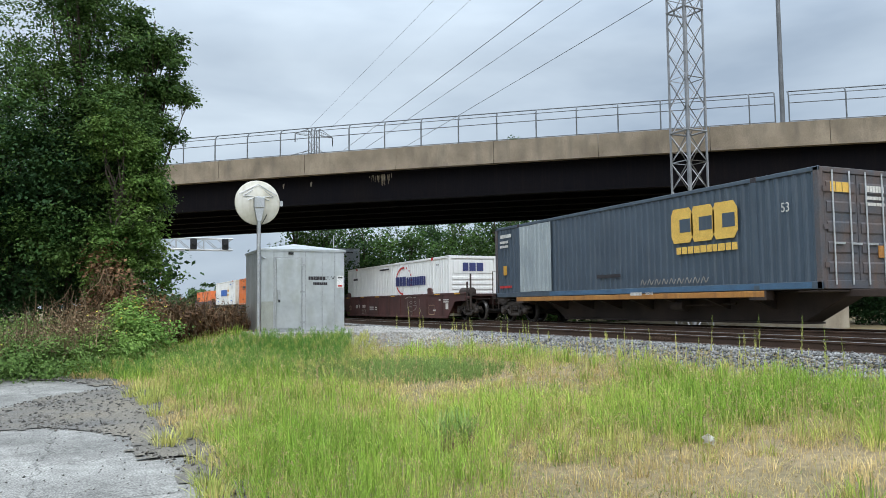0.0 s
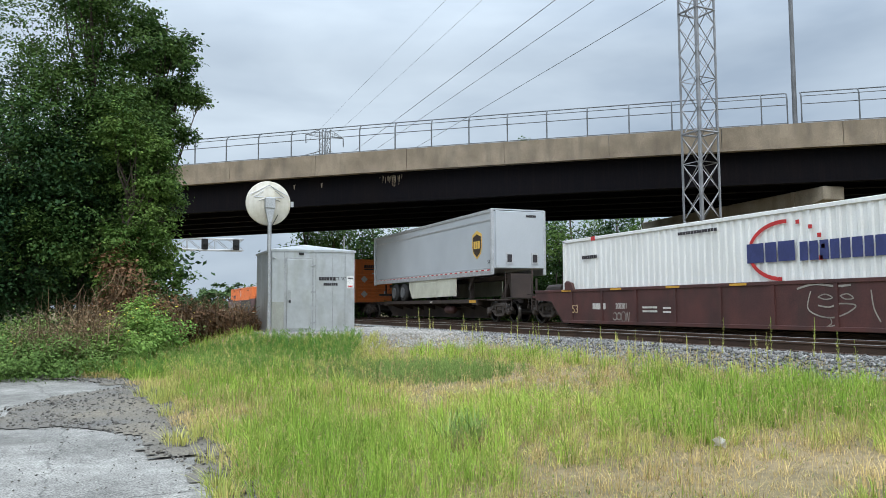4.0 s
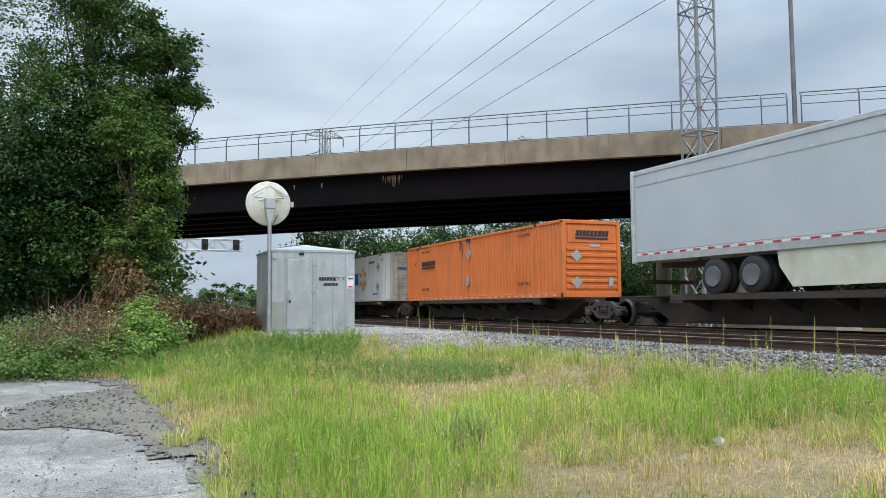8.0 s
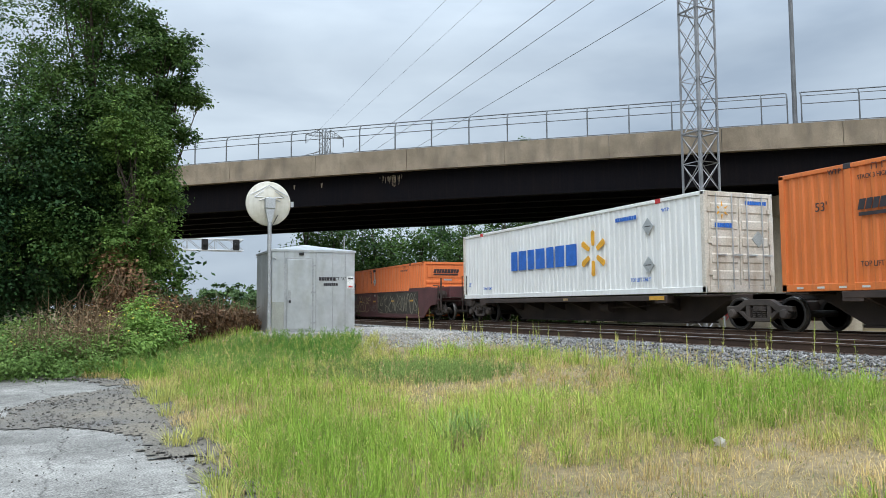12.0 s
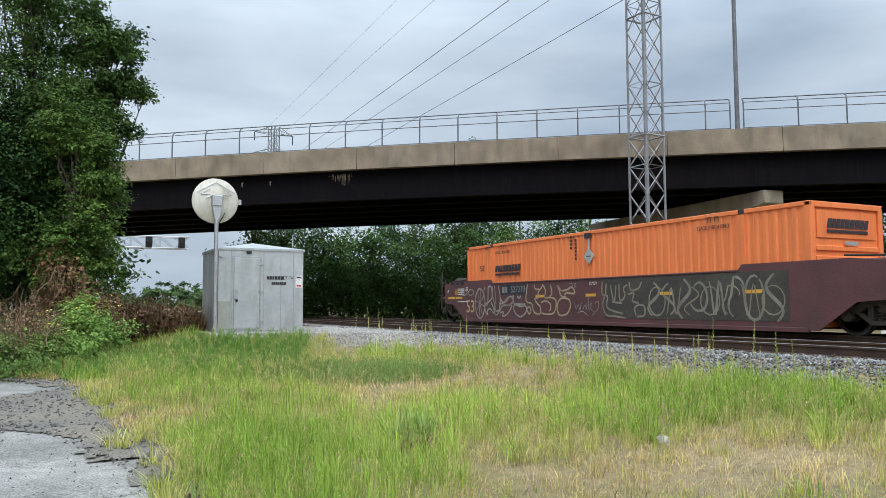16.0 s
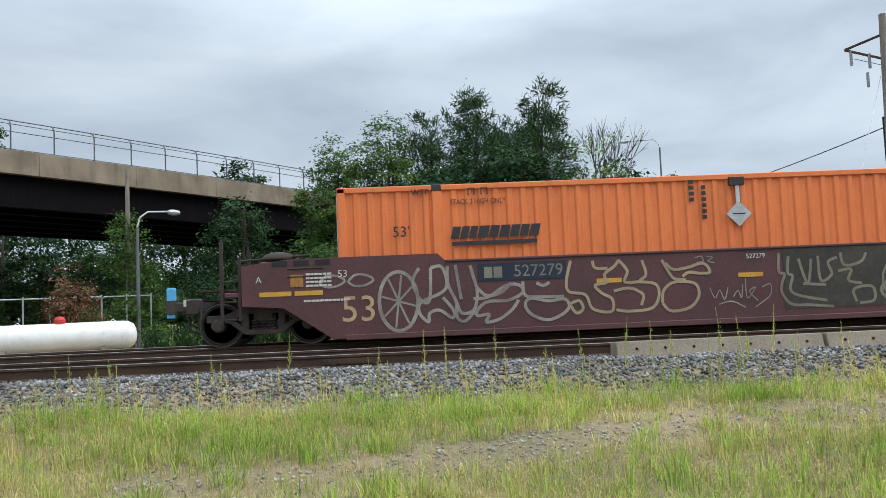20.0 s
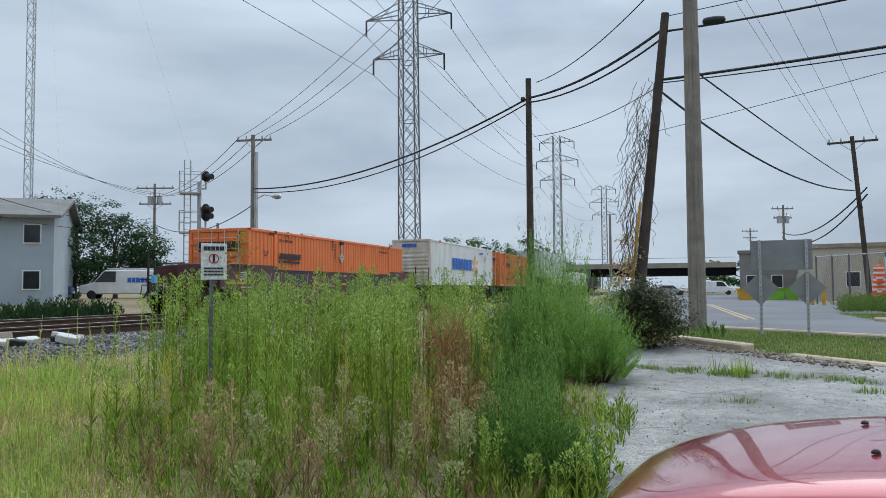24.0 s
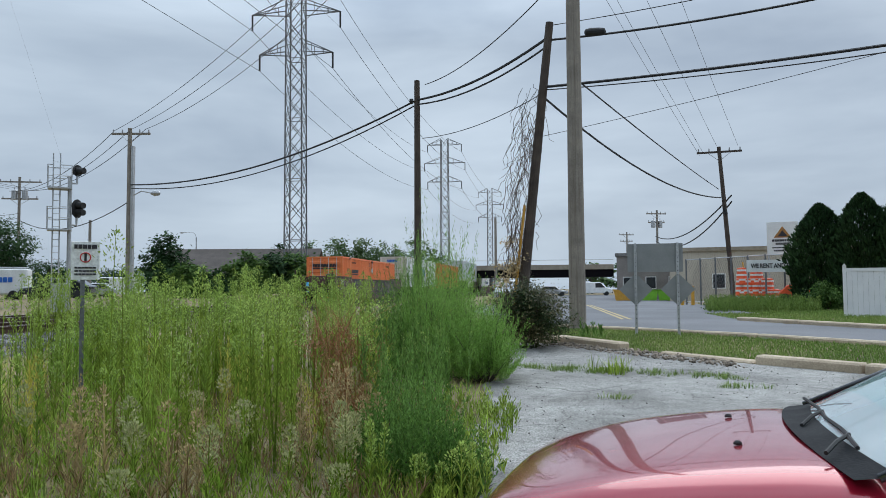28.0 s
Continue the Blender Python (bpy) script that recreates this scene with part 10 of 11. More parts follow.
M_SIGNBACK = material("dull_grey_sign_back", (0.27, 0.28, 0.28), (0.23, 0.24, 0.24), 0.55, 0.4, bump=0.02, gain=0.06)
st = empty("road_signs", "backs of grey traffic signs on two perforated posts", "road sign", facing(-174.1, 18.7, 0.50))
for x in (-0.44, 0.50):
    part("post", Shape().box(x - 0.03, -0.02, 0, x + 0.03, 0.04, 2.15), M_GALV, st)
    for k in range(18):
        part("post_hole", Shape().box(x - 0.008, -0.024, 0.2 + k * 0.1, x + 0.008, -0.018, 0.216 + k * 0.1), M_BLACK, st)
part("panel", Shape().box(-0.62, 0.04, 1.48, 0.62, 0.05, 2.14), M_SIGNBACK, st, bevel=0.003)
part("diamond_sign", Shape().prism([(-0.44, 0.70), (-0.06, 1.08), (-0.44, 1.46), (-0.82, 1.08)], 0.041, 0.05), M_SIGNBACK, st)
part("diamond_sign", Shape().prism([(0.50, 0.70), (0.88, 1.08), (0.50, 1.46), (0.12, 1.08)], 0.041, 0.05), M_SIGNBACK, st)

# kerbs of the lot and street
def kerb(name, label, pts, h=0.16, w=0.3, worn=()):
    k = empty(name, label, "kerb", kind="structure")
    full = h
    for i, ((xa, ya), (xb, yb)) in enumerate(zip(pts, pts[1:])):
        h = worn[i] if i < len(worn) else full
        a, b = Vector((xa, ya, height(xa, ya))), Vector((xb, yb, height(xb, yb)))
        d = (b - a).normalized()
        a, b = a + d * 0.02, b - d * 0.02
        n = Vector((-d.y, d.x, 0)) * w / 2
        v = [a - n, a + n, b + n, b - n]
        part("kerbstone", Shape().add([p - Vector((0, 0, 0.1)) for p in v] + [p + Vector((0, 0, h)) for p in v], [(0, 1, 2, 3), (4, 5, 6, 7), (0, 1, 5, 4), (1, 2, 6, 5), (2, 3, 7, 6), (3, 0, 4, 7)]), M_KERB, k, bevel=0.03)


kerb("kerb_lot", "worn tan concrete kerb of the lot", [(x, kerb_y(x)) for x in (1.9, 0.55, -1.0, -1.6, -2.95, -4.2, -5.6, -7.4, -9.4)], worn=(0.16, 0.15, 0.0, 0.06))
kerb("kerb_street", "low concrete kerb along the far side of the street", [(-14.0, -14.2), (-11.5, -16.2), (-9.4, -18.4), (-7.6, -20.6), (-6.4, -23.4), (-5.3, -26.2)], 0.14)
kerb("kerb_verge", "low kerb along the near side of the street", [(x, road_near(x)) for x in (-9, -6.5, -4, -1.5, 1.0, 2.0)], 0.1, 0.22)
M_PAINT_Y = material("worn_yellow_road_paint", (0.50, 0.38, 0.14), (0.36, 0.30, 0.16), 0.8, bump=0.1)
lm = Shape()
for o in (-0.12, 0.12):
    lm.add([(-1.9 + o, -27, height(-2, -27) + 0.036), (-1.78 + o, -27, height(-2, -27) + 0.036), (-1.0 + o, -52, 0.54 + 0.036), (-1.12 + o, -52, 0.54 + 0.036)], [(0, 1, 2, 3)])
tagged(part("road_marking", lm, M_PAINT_Y), "worn double yellow line on the street", "road marking", kind="structure")

# buildings
M_CREAM = material("cream_painted_block", (0.50, 0.45, 0.36), (0.42, 0.37, 0.30), 0.85, scale=0.5, bump=0.1, streak=(0.28, 0.24, 0.19), streak_amount=0.4)
M_BRICKGREY = material("grey_brown_brickwork", (0.26, 0.23, 0.21), (0.20, 0.18, 0.165), 0.9, scale=0.8, fine=12, bump=0.3)
M_ROOFGREY = material("grey_roof_shingle", (0.20, 0.19, 0.18), (0.15, 0.145, 0.14), 0.9, scale=1, fine=10, bump=0.2)
M_SIDING = material("blue_grey_siding", (0.36, 0.42, 0.46), (0.31, 0.36, 0.40), 0.7, scale=0.6, bump=0.05)
M_GLASS = material("dark_window_glass", (0.03, 0.035, 0.04), rough=0.08, bump=0, spec=0.8)


def building(name, label, a, d, w, depth, z0, h, wall, roof, pitched=0.0, windows=0, rows=1, turn=0.0, door=False):
    b = empty(name, label, "building", facing(a, d, z0) @ pose(0, 0, 0, 0, 0, turn))
    part("wall", Shape().box(-w / 2, 0, 0, w / 2, 0.25, h), wall, b)
    part("wall", Shape().box(-w / 2, depth - 0.25, 0, w / 2, depth, h), wall, b)
    for x in (-w / 2, w / 2 - 0.25):
        part("wall", Shape().box(x, 0.25, 0, x + 0.25, depth - 0.25, h), wall, b)
    if pitched:
        part("roof", Shape().prism([(-0.5, h - 0.05), (depth / 2, h + pitched), (depth + 0.5, h - 0.05), (depth + 0.5, h + 0.12), (depth / 2, h + pitched + 0.2), (-0.5, h + 0.12)], -w / 2 - 0.5, w / 2 + 0.5, "x"), roof, b)
        for x in (-w / 2, w / 2 - 0.2):
            part("gable", Shape().prism([(0, h), (depth, h), (depth / 2, h + pitched)], x, x + 0.2, "x"), wall, b)
    else:
        part("roof", Shape().box(-w / 2 - 0.15, -0.15, h, w / 2 + 0.15, depth + 0.15, h + 0.3), roof, b)
    for r in range(rows):
        for k in range(windows):
            x = -w / 2 + (k + 0.5) * w / windows
            z = 1.0 + r * 2.8
            win = part("window", Shape().box(x - 0.5, -0.05, z, x + 0.5, 0.02, z + 1.2), M_WHITE_PAINT, b)
            part("pane", Shape().box(x - 0.43, -0.062, z + 0.07, x + 0.43, -0.05, z + 1.13), M_GLASS, win)
    return b


M_ROOFBROWN = material("dark_brown_shingles", (0.085, 0.070, 0.060), (0.06, 0.05, 0.044), 0.9, scale=1.0, fine=12, bump=0.3)
building("warehouse", "long low cream warehouse with a flat roof", -166.6, 66, 15.0, 16, 0.55, 4.0, M_CREAM, M_PIER, 0, 2, 1, 4)
building("brick_building", "grey-brown flat-roofed brick building", -174.4, 78, 6.4, 12, 0.55, 4.2, M_BRICKGREY, M_ROOFGREY, 0, 3)
building("long_house", "long white building with a dark brown pitched roof", 155.6, 92, 18, 10, 0.9, 2.7, M_WHITE_PAINT, M_ROOFBROWN, 2.9, 6, 1, -14)
building("apartment_block", "blue-grey sided building with a shallow roof", 131.0, 54, 9.5, 12, 0.8, 5.4, M_SIDING, M_ROOFGREY, 1.6, 4, 2, -12)
building("office_block", "low building with a pale metal hipped roof", 119.5, 66, 12.0, 12, 0.6, 4.8, M_BRICKGREY, M_GALV, 2.0, 4)

# far highway bridge to the south
fb = empty("far_bridge", "distant dark highway bridge across the street", "bridge", facing(178.2, 130, 0.6))
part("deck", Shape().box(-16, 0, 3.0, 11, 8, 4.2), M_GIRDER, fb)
part("parapet", Shape().box(-16, -0.2, 4.2, 11, 0.1, 5.0), M_PIER, fb)
part("railing", Shape().rod((-16, 0, 5.8), (11, 0, 5.8), 0.05, 5), M_GALV, fb)
for x in (-12, -4, 5):
    part("pier", Shape().box(x - 0.5, 2, 0, x + 0.5, 6, 3.0), M_PIER, fb)

# yard: banner, company board, traffic drums, fence, machine
M_DRUM = material("traffic_drum_orange", (0.85, 0.12, 0.03), (0.72, 0.10, 0.03), 0.5, bump=0.03)
M_LIME = material("lime_green_steel", (0.22, 0.55, 0.03), (0.18, 0.45, 0.03), 0.5, bump=0.05)
bn = empty("yard_banner", "long white banner with black lettering on the warehouse", "banner", facing(-165.85, 45.5, 2.44))
part("cloth", Shape().box(-1.75, 0, 0, 1.75, 0.03, 0.66), M_WHITE_PAINT, bn)
words("lettering", "WE RENT AND SELL SIGNS!", 0.32, on_front(0, -0.012, 0.33), M_CHAR, bn, squeeze=0.78, bold=0.012)
part("frame", Shape().box(-1.75, 0.03, -1.9, -1.69, 0.1, 0.66).box(1.69, 0.03, -1.9, 1.75, 0.1, 0.66).box(-1.75, 0.03, 0.60, 1.75, 0.08, 0.66), M_GALV, bn)
cb = empty("company_board", "pale company board with a dark triangle emblem on posts", "sign", facing(-165.75, 52, 0.6))
part("board", Shape().box(-0.88, 0, 3.05, 0.88, 0.06, 5.02), M_WHITE_PAINT, cb, bevel=0.01)
part("emblem", Shape().prism([(-0.5, 4.05), (0.5, 4.05), (0.0, 4.75)], -0.01, 0.0), M_SPINE_Y, cb)
part("emblem_inner", Shape().prism([(-0.28, 4.12), (0.28, 4.12), (0.0, 4.5)], -0.016, -0.008), M_CHAR, cb)
for z, l, h in ((3.88, 1.2, 0.14), (3.68, 0.8, 0.13), (3.44, 1.2, 0.07), (3.26, 1.0, 0.10)):
    bars("lettering_bar", 0, -0.004, z, l, h, M_CHAR, cb, 9, 0, int(z * 100), "front")
for x in (-0.8, 0.8):
    part("post", Shape().box(x - 0.05, 0.06, 0, x + 0.05, 0.16, 5.0), M_GALV, cb)
drum = None
rng = random.Random(6)
for k in range(39):
    a = -168.5 + (k % 13) * 0.19 + rng.uniform(-0.08, 0.08)
    z = 0.55 + 0.62 * (k // 13 if (k % 13) in ((), (0, 1, 2, 3, 5, 6, 7, 8, 10), (0, 1, 5, 6))[k // 13] else 0)
    if k >= 13 and z < 1:
        continue
    m = facing(a, 47.5 + (0.0 if k < 13 else 0.05 * (k % 3)), z)
    if drum is None:
        drum = empty("traffic_drum", "orange traffic drum with white bands", "traffic drum", m, "traffic drums in the yard")
        part("body", Shape().lathe([(0.28, 0.0), (0.28, 0.08), (0.24, 0.10), (0.24, 0.35), (0.22, 0.37), (0.22, 0.62), (0.20, 0.64), (0.19, 0.92), (0.05, 0.96)], (0, 0, 0), "z", 14), M_DRUM, drum)
        for z0, r in ((0.22, 0.243), (0.48, 0.225), (0.74, 0.202)):
            part("white_band", Shape().lathe([(r, 0.0), (r, 0.11), (r - 0.02, 0.11), (r - 0.02, 0.0)], (0, 0, z0), "z", 14), M_WHITE_PAINT, drum)
    else:
        copy_thing(drum, m)
mc = empty("compact_loader", "orange-red compact loader parked in the yard", "machine", facing(-165.0, 45.5, 0.66) @ Matrix.Scale(0.72, 4))
part("body", Shape().prism([(-1.2, 0.3), (1.2, 0.3), (1.3, 0.9), (0.8, 1.5), (-0.6, 1.5), (-1.2, 0.9)], -0.1, 1.2), M_DRUM, mc, bevel=0.06)
part("cab", Shape().prism([(-0.4, 1.5), (0.7, 1.5), (0.6, 2.15), (-0.3, 2.15)], 0.05, 1.1), M_GLASS, mc, "dark glazed cab", bevel=0.04)
part("cab_roof", Shape().box(-0.45, 0.0, 2.15, 0.75, 1.15, 2.25), M_DRUM, mc)
for x in (-0.8, 0.8):
    part("tyre", Shape().lathe([(0.2, -0.15), (0.42, -0.15), (0.45, 0.0), (0.42, 0.15), (0.2, 0.15)], (x, -0.1, 0.42), "y", 18), M_RUBBER, mc)
for k in range(3):
    bx = empty("waste_container", "lime green steel skip by the brick building", "skip", facing(-176.2 + k * 1.5, 70, 0.55), "lime green skips")
    part("tub", Shape().prism([(-0.8, 0), (0.8, 0), (0.95, 0.9), (-0.95, 0.9)], 0, 1.4), M_LIME if k else M_YELLOW, bx, bevel=0.03)
    part("rim", Shape().box(-1.0, -0.05, 0.88, 1.0, 0.05, 0.96), M_LIME if k else M_YELLOW, bx)

yf = empty("yard_fence", "tall chain-link yard fence with gate posts", "fence")
fa, fb2 = polar(-172.0, 52, 0.55), polar(-163.2, 44, 0.55)
for k in range(9):
    p = fa.lerp(fb2, k / 8)
    part("post", Shape().rod(p, p + Vector((0, 0, 2.9)), 0.05, 6), M_STEEL_DARK, yf)
for z in (0.2, 2.85):
    part("rail", Shape().rod(fa + Vector((0, 0, z)), fb2 + Vector((0, 0, z)), 0.03, 6), M_GALV, yf)
net = Shape()
L = (fb2 - fa).length
for k in range(int(L / 0.16)):
    p, q = fa.lerp(fb2, k * 0.16 / L), fa.lerp(fb2, min(1, (k * 0.16 + 1.2) / L))
    net.rod(p + Vector((0, 0, 0.2)), q + Vector((0, 0, 2.85)), 0.005, 3)
    net.rod(q + Vector((0, 0, 0.2)), p + Vector((0, 0, 2.85)), 0.005, 3)
part("mesh", net, M_STEEL_DARK, yf)
for k, a in enumerate((-172.3, -171.6)):
    p = polar(a, 50, 0.55)
    bl = empty("bollard", "yellow steel bollard at the yard gate", "bollard", Matrix.Translation(p), "yellow bollards")
    part("post", Shape().lathe([(0.10, 0), (0.10, 1.1), (0.06, 1.18), (0.01, 1.2)], (0, 0, 0), "z", 12), M_YELLOW, bl)

# white panel fence and conifers
wf = empty("panel_fence", "tall white vinyl panel fence", "fence", facing(-158.6, 31.8, 0.5) @ pose(0, 0, 0, 0, 0, 6))
M_VINYL = material("white_vinyl", (0.74, 0.75, 0.76), (0.68, 0.69, 0.70), 0.45, bump=0.02, gain=0.05)
for k in range(4):
    x = -1.95 + k * 1.85
    part("post", Shape().box(x - 0.06, -0.06, 0, x + 0.06, 0.06, 1.85), M_VINYL, wf, bevel=0.008)
    part("post_cap", Shape().prism([(x - 0.08, 1.85), (x + 0.08, 1.85), (x, 1.95)], -0.08, 0.08), M_VINYL, wf)
    if k < 3:
        for j in range(10):
            part("board", Shape().box(x + 0.07 + j * 0.171, -0.012, 0.06, x + 0.07 + j * 0.171 + 0.166, 0.012, 1.68), M_VINYL, wf)
        part("top_rail", Shape().box(x + 0.06, -0.03, 1.66, x + 1.79, 0.03, 1.78), M_VINYL, wf)
        part("bottom_rail", Shape().box(x + 0.06, -0.03, 0.04, x + 1.79, 0.03, 0.16), M_VINYL, wf)


M_CONIFER = leafy("dense_dark_conifer_sprays", (0.014, 0.037, 0.013), (0.046, 0.088, 0.030), 0.55, 0.12)


def conifer(a, d, h, w, seed):
    """A columnar evergreen: upright sprays laid close over a spindle with a pointed top."""
    p = polar(a, d, 0.6)
    t = empty("conifer", "dense dark green columnar conifer", "conifer", Matrix.Translation(p), "conifers by the fence")
    part("trunk", Shape().rod((0, 0, -0.1), (0, 0, h * 0.9), 0.11, 8, 0.03), M_BARK, t)
    rng = np.random.default_rng(seed)
    n = 15000
    f = rng.random(n) ** 0.9
    prof = np.interp(f, (0, 0.08, 0.3, 0.6, 0.8, 0.92, 1.0), (0.30, 0.46, 0.52, 0.46, 0.33, 0.18, 0.02)) * w
    g = rng.uniform(0, math.tau, n)
    lump = 1 + 0.16 * np.sin(g * 3 + f * 9 + seed) + 0.15 * np.sin(g * 6 - f * 17 + seed) * np.sin(f * 31 + g * 2) + 0.07 * np.sin(g * 13 + f * 47)
    r = prof * lump * (0.72 + 0.36 * rng.random(n) ** 0.7)
    pos = np.stack([r * np.cos(g), r * np.sin(g), h * f], 1)
    out = np.stack([np.cos(g), np.sin(g), 0 * g], 1)
    dirn = unit(out * 0.55 + np.array([0, 0, 1.0]) + rng.normal(size=pos.shape) * 0.30)
    L = rng.uniform(0.14, 0.30, n) * np.clip(1.25 - f * 0.5, 0.4, 1.2)
    crown = new("crown", quads("crown", leaf_quads(pos, dirn, L, L * 0.42), M_CONIFER))
    crown.parent = t
    return t


conifer(-163.5, 42, 4.95, 2.45, 701)
conifer(-161.0, 41, 5.25, 2.4, 702)
conifer(-158.6, 40.5, 5.05, 2.4, 703)
p = polar(-163.0, 39)
shrub("shrubby green undergrowth by the conifers", p.x, p.y, 1.0, 1.3, 4000, 0.10, M_LEAF, "undergrowth", 704, 0.55)
p = polar(-168.6, 40)
shrub("low weedy bank by the yard fence", p.x, p.y, 1.6, 0.5, 3500, 0.09, M_LEAF, "undergrowth", 705, 0.55)

# trees along the southern horizon
rng = random.Random(41)
for k, (a, d, h, w) in enumerate([(137.4, 64, 7.8, 3.8), (139.8, 66, 7.6, 3.4), (141.6, 70, 5.2, 2.8), (144.0, 90, 3.6, 3.4), (147.0, 100, 3.4, 4.0)]):
    p = polar(a, d, 0.9)
    cl = [(p.x + rng.uniform(-1, 1) * w * 0.6, p.y + rng.uniform(-1, 1) * w * 0.6, 0.9 + h * f, w * 0.5, w * 0.5, h * 0.2) for f in (0.3, 0.45, 0.6, 0.75, 0.85)]
    tree("dark reddish-green tree behind the parked vans", p, cl, 8000, 0.2, M_LEAF_DARK, 0.2, 720 + k, 0.3, "tree", "trees behind the vans")
for k, (a, d, h, w) in enumerate([(151.4, 60, 4.9, 2.0), (153.2, 58, 2.7, 1.7), (154.8, 58, 2.5, 1.8), (156.6, 58, 4.0, 2.2), (158.6, 60, 4.3, 2.2), (160.4, 60, 3.9, 2.0), (163.0, 60, 3.6, 2.0)]):
    p = polar(a, d, 0.9)
    shrub("bushy green tree before the long building", p.x, p.y, w, h, 8500, 0.26, M_LEAF if k % 2 else M_LEAF_DARK, "bushy_tree", 740 + k, 0.8, "tree", 6, "bushes before the long building", 0.25)
for k in range(16):
    a = 160.6 + k * 0.75 + rng.uniform(-0.2, 0.2)
    wood_tree(a, 150 + rng.uniform(-15, 15), 7.6 + rng.uniform(-2.0, 2.6), 5.0, 760 + k, M_LEAF_FAR, 2600, 0.5)
for k in range(10):
    wood_tree(-178.5 + k * 2.2, 170 + rng.uniform(-15, 15), 6.0 + rng.uniform(-1, 1.5), 5.5, 780 + k, M_LEAF_FAR, 700, 0.9)


# ---------------------------------------------------------------- vehicles
def wheel(parent, x, y, r=0.32, w=0.2):
    sgn = 1 if y > 0 else -1
    t = part("tyre", Shape().lathe([(r * 0.62, -w / 2), (r * 0.94, -w / 2), (r, -w / 4), (r, w / 4), (r * 0.94, w / 2), (r * 0.62, w / 2)], (x, y, r), "y", 26), M_RUBBER, parent, smooth=True)
    part("rim", Shape().lathe([(0.02, sgn * 0.04), (r * 0.25, sgn * 0.05), (r * 0.55, sgn * 0.02), (r * 0.64, sgn * 0.09), (r * 0.64, -sgn * 0.09), (0.02, -sgn * 0.06)], (x, y, r), "y", 18), M_TRIM, t, "silver wheel rim")


def small_car(label, a, d, z, turn, paint, length=4.4, h=1.45, van=False):
    c = empty("parked_van" if van else "parked_car", label, "van" if van else "car", facing(a, d, z) @ pose(0, 0, 0, 0, 0, turn), "parked vehicles")
    w = 0.95 if van else 0.86
    L = length / 2
    if van:
        prof = [(-L, 0.35), (L, 0.35), (L, 0.95), (L - 0.95, 1.18), (L - 1.75, h), (-L, h)]
    else:
        prof = [(-L, 0.35), (L, 0.35), (L, 0.72), (L - 1.15, 0.92), (L - 1.85, h), (-L + 1.0, h), (-L + 0.35, 0.98), (-L, 0.92)]
    part("body", Shape().prism(prof, -w, w), paint, c, bevel=0.08)
    if van:
        glass = [(L - 1.05, 1.2), (L - 1.72, h - 0.12), (L - 2.5, h - 0.12), (L - 2.5, 1.2)]
    else:
        glass = [(L - 1.35, 0.95), (L - 1.9, h - 0.1), (-L + 1.1, h - 0.1), (-L + 0.6, 0.98)]
    for y in (-w - 0.004, w + 0.004):
        part("side_window", Shape().prism(glass, y - 0.004, y + 0.004), M_GLASS, c)
    ws = [(L - 0.98, 1.2), (L - 1.74, h - 0.06)] if van else [(L - 1.18, 0.95), (L - 1.84, h - 0.06)]
    part("windscreen", Shape().add([(ws[0][0] + 0.03, -w + 0.1, ws[0][1]), (ws[0][0] + 0.03, w - 0.1, ws[0][1]), (ws[1][0] + 0.03, w - 0.15, ws[1][1]), (ws[1][0] + 0.03, -w + 0.15, ws[1][1])], [(0, 1, 2, 3)]), M_GLASS, c)
    for x in (-L + 0.85, L - 0.85):
        for y in (-w + 0.08, w - 0.08):
            wheel(c, x, y)
    for y in (-w + 0.2, w - 0.2):
        part("headlight", Shape().box(L - 0.05, y - 0.14, 0.66, L + 0.03, y + 0.14, 0.82), M_TRIM, c)
    part("bumper", Shape().box(L - 0.08, -w + 0.02, 0.36, L + 0.06, w - 0.02, 0.58), M_BLACK, c, bevel=0.03)
    return c


M_SILVER = material("silver_car_paint", (0.42, 0.43, 0.44), (0.38, 0.39, 0.40), 0.3, 0.4, bump=0, coat=0.6)
M_CARBLACK = material("black_car_paint", (0.02, 0.022, 0.026), rough=0.25, bump=0, coat=0.8)
M_CARBLUE = material("blue_car_paint", (0.03, 0.06, 0.22), rough=0.25, bump=0, coat=0.8)
M_REDCAR = material("bright_red_car_paint", (0.5, 0.02, 0.02), rough=0.25, bump=0, coat=0.8)
vz = height(*polar(140.2, 62).xy)
van = small_car("white cargo van with coloured side lettering bars", 140.3, 62, vz, 168, M_WHITE_PAINT, 5.7, 2.1, True)
bars("lettering_bar", -1.2, 0.97, 1.35, 1.5, 0.35, M_BLUE, van, 5, 0, 95, "rear")
part("roof_rack", Shape().path([(-2.6, -0.7, 2.2), (1.0, -0.7, 2.2), (1.0, 0.7, 2.2), (-2.6, 0.7, 2.2), (-2.6, -0.7, 2.2)], 0.03, 5), M_GALV, van)
small_car("dark sedan parked beside the van", 144.6, 60, vz, 160, M_CARBLACK, 4.6, 1.45)
small_car("silver car parked further back", 146.6, 78, 1.0, 170, M_SILVER)
small_car("white van parked in the distance", 147.8, 84, 1.0, 175, M_WHITE_PAINT, 5.4, 2.1, True)
small_car("blue car parked beside the white van", 135.2, 62, vz, 170, M_CARBLUE)
small_car("white car far down the street", 176.2, 118, 0.6, 20, M_WHITE_PAINT)
small_car("silver car far down the street", 178.6, 112, 0.6, 12, M_SILVER)
small_car("white van far down the street", -178.4, 120, 0.6, 5, M_WHITE_PAINT, 5.4, 2.0, True)
small_car("pale pickup standing beyond the pole", 175.6, 62, 0.6, 80, M_SILVER, 5.0, 1.7)
small_car("dark grey car behind the hedge", 110.6, 34, 0.5, 10, M_CARBLACK)
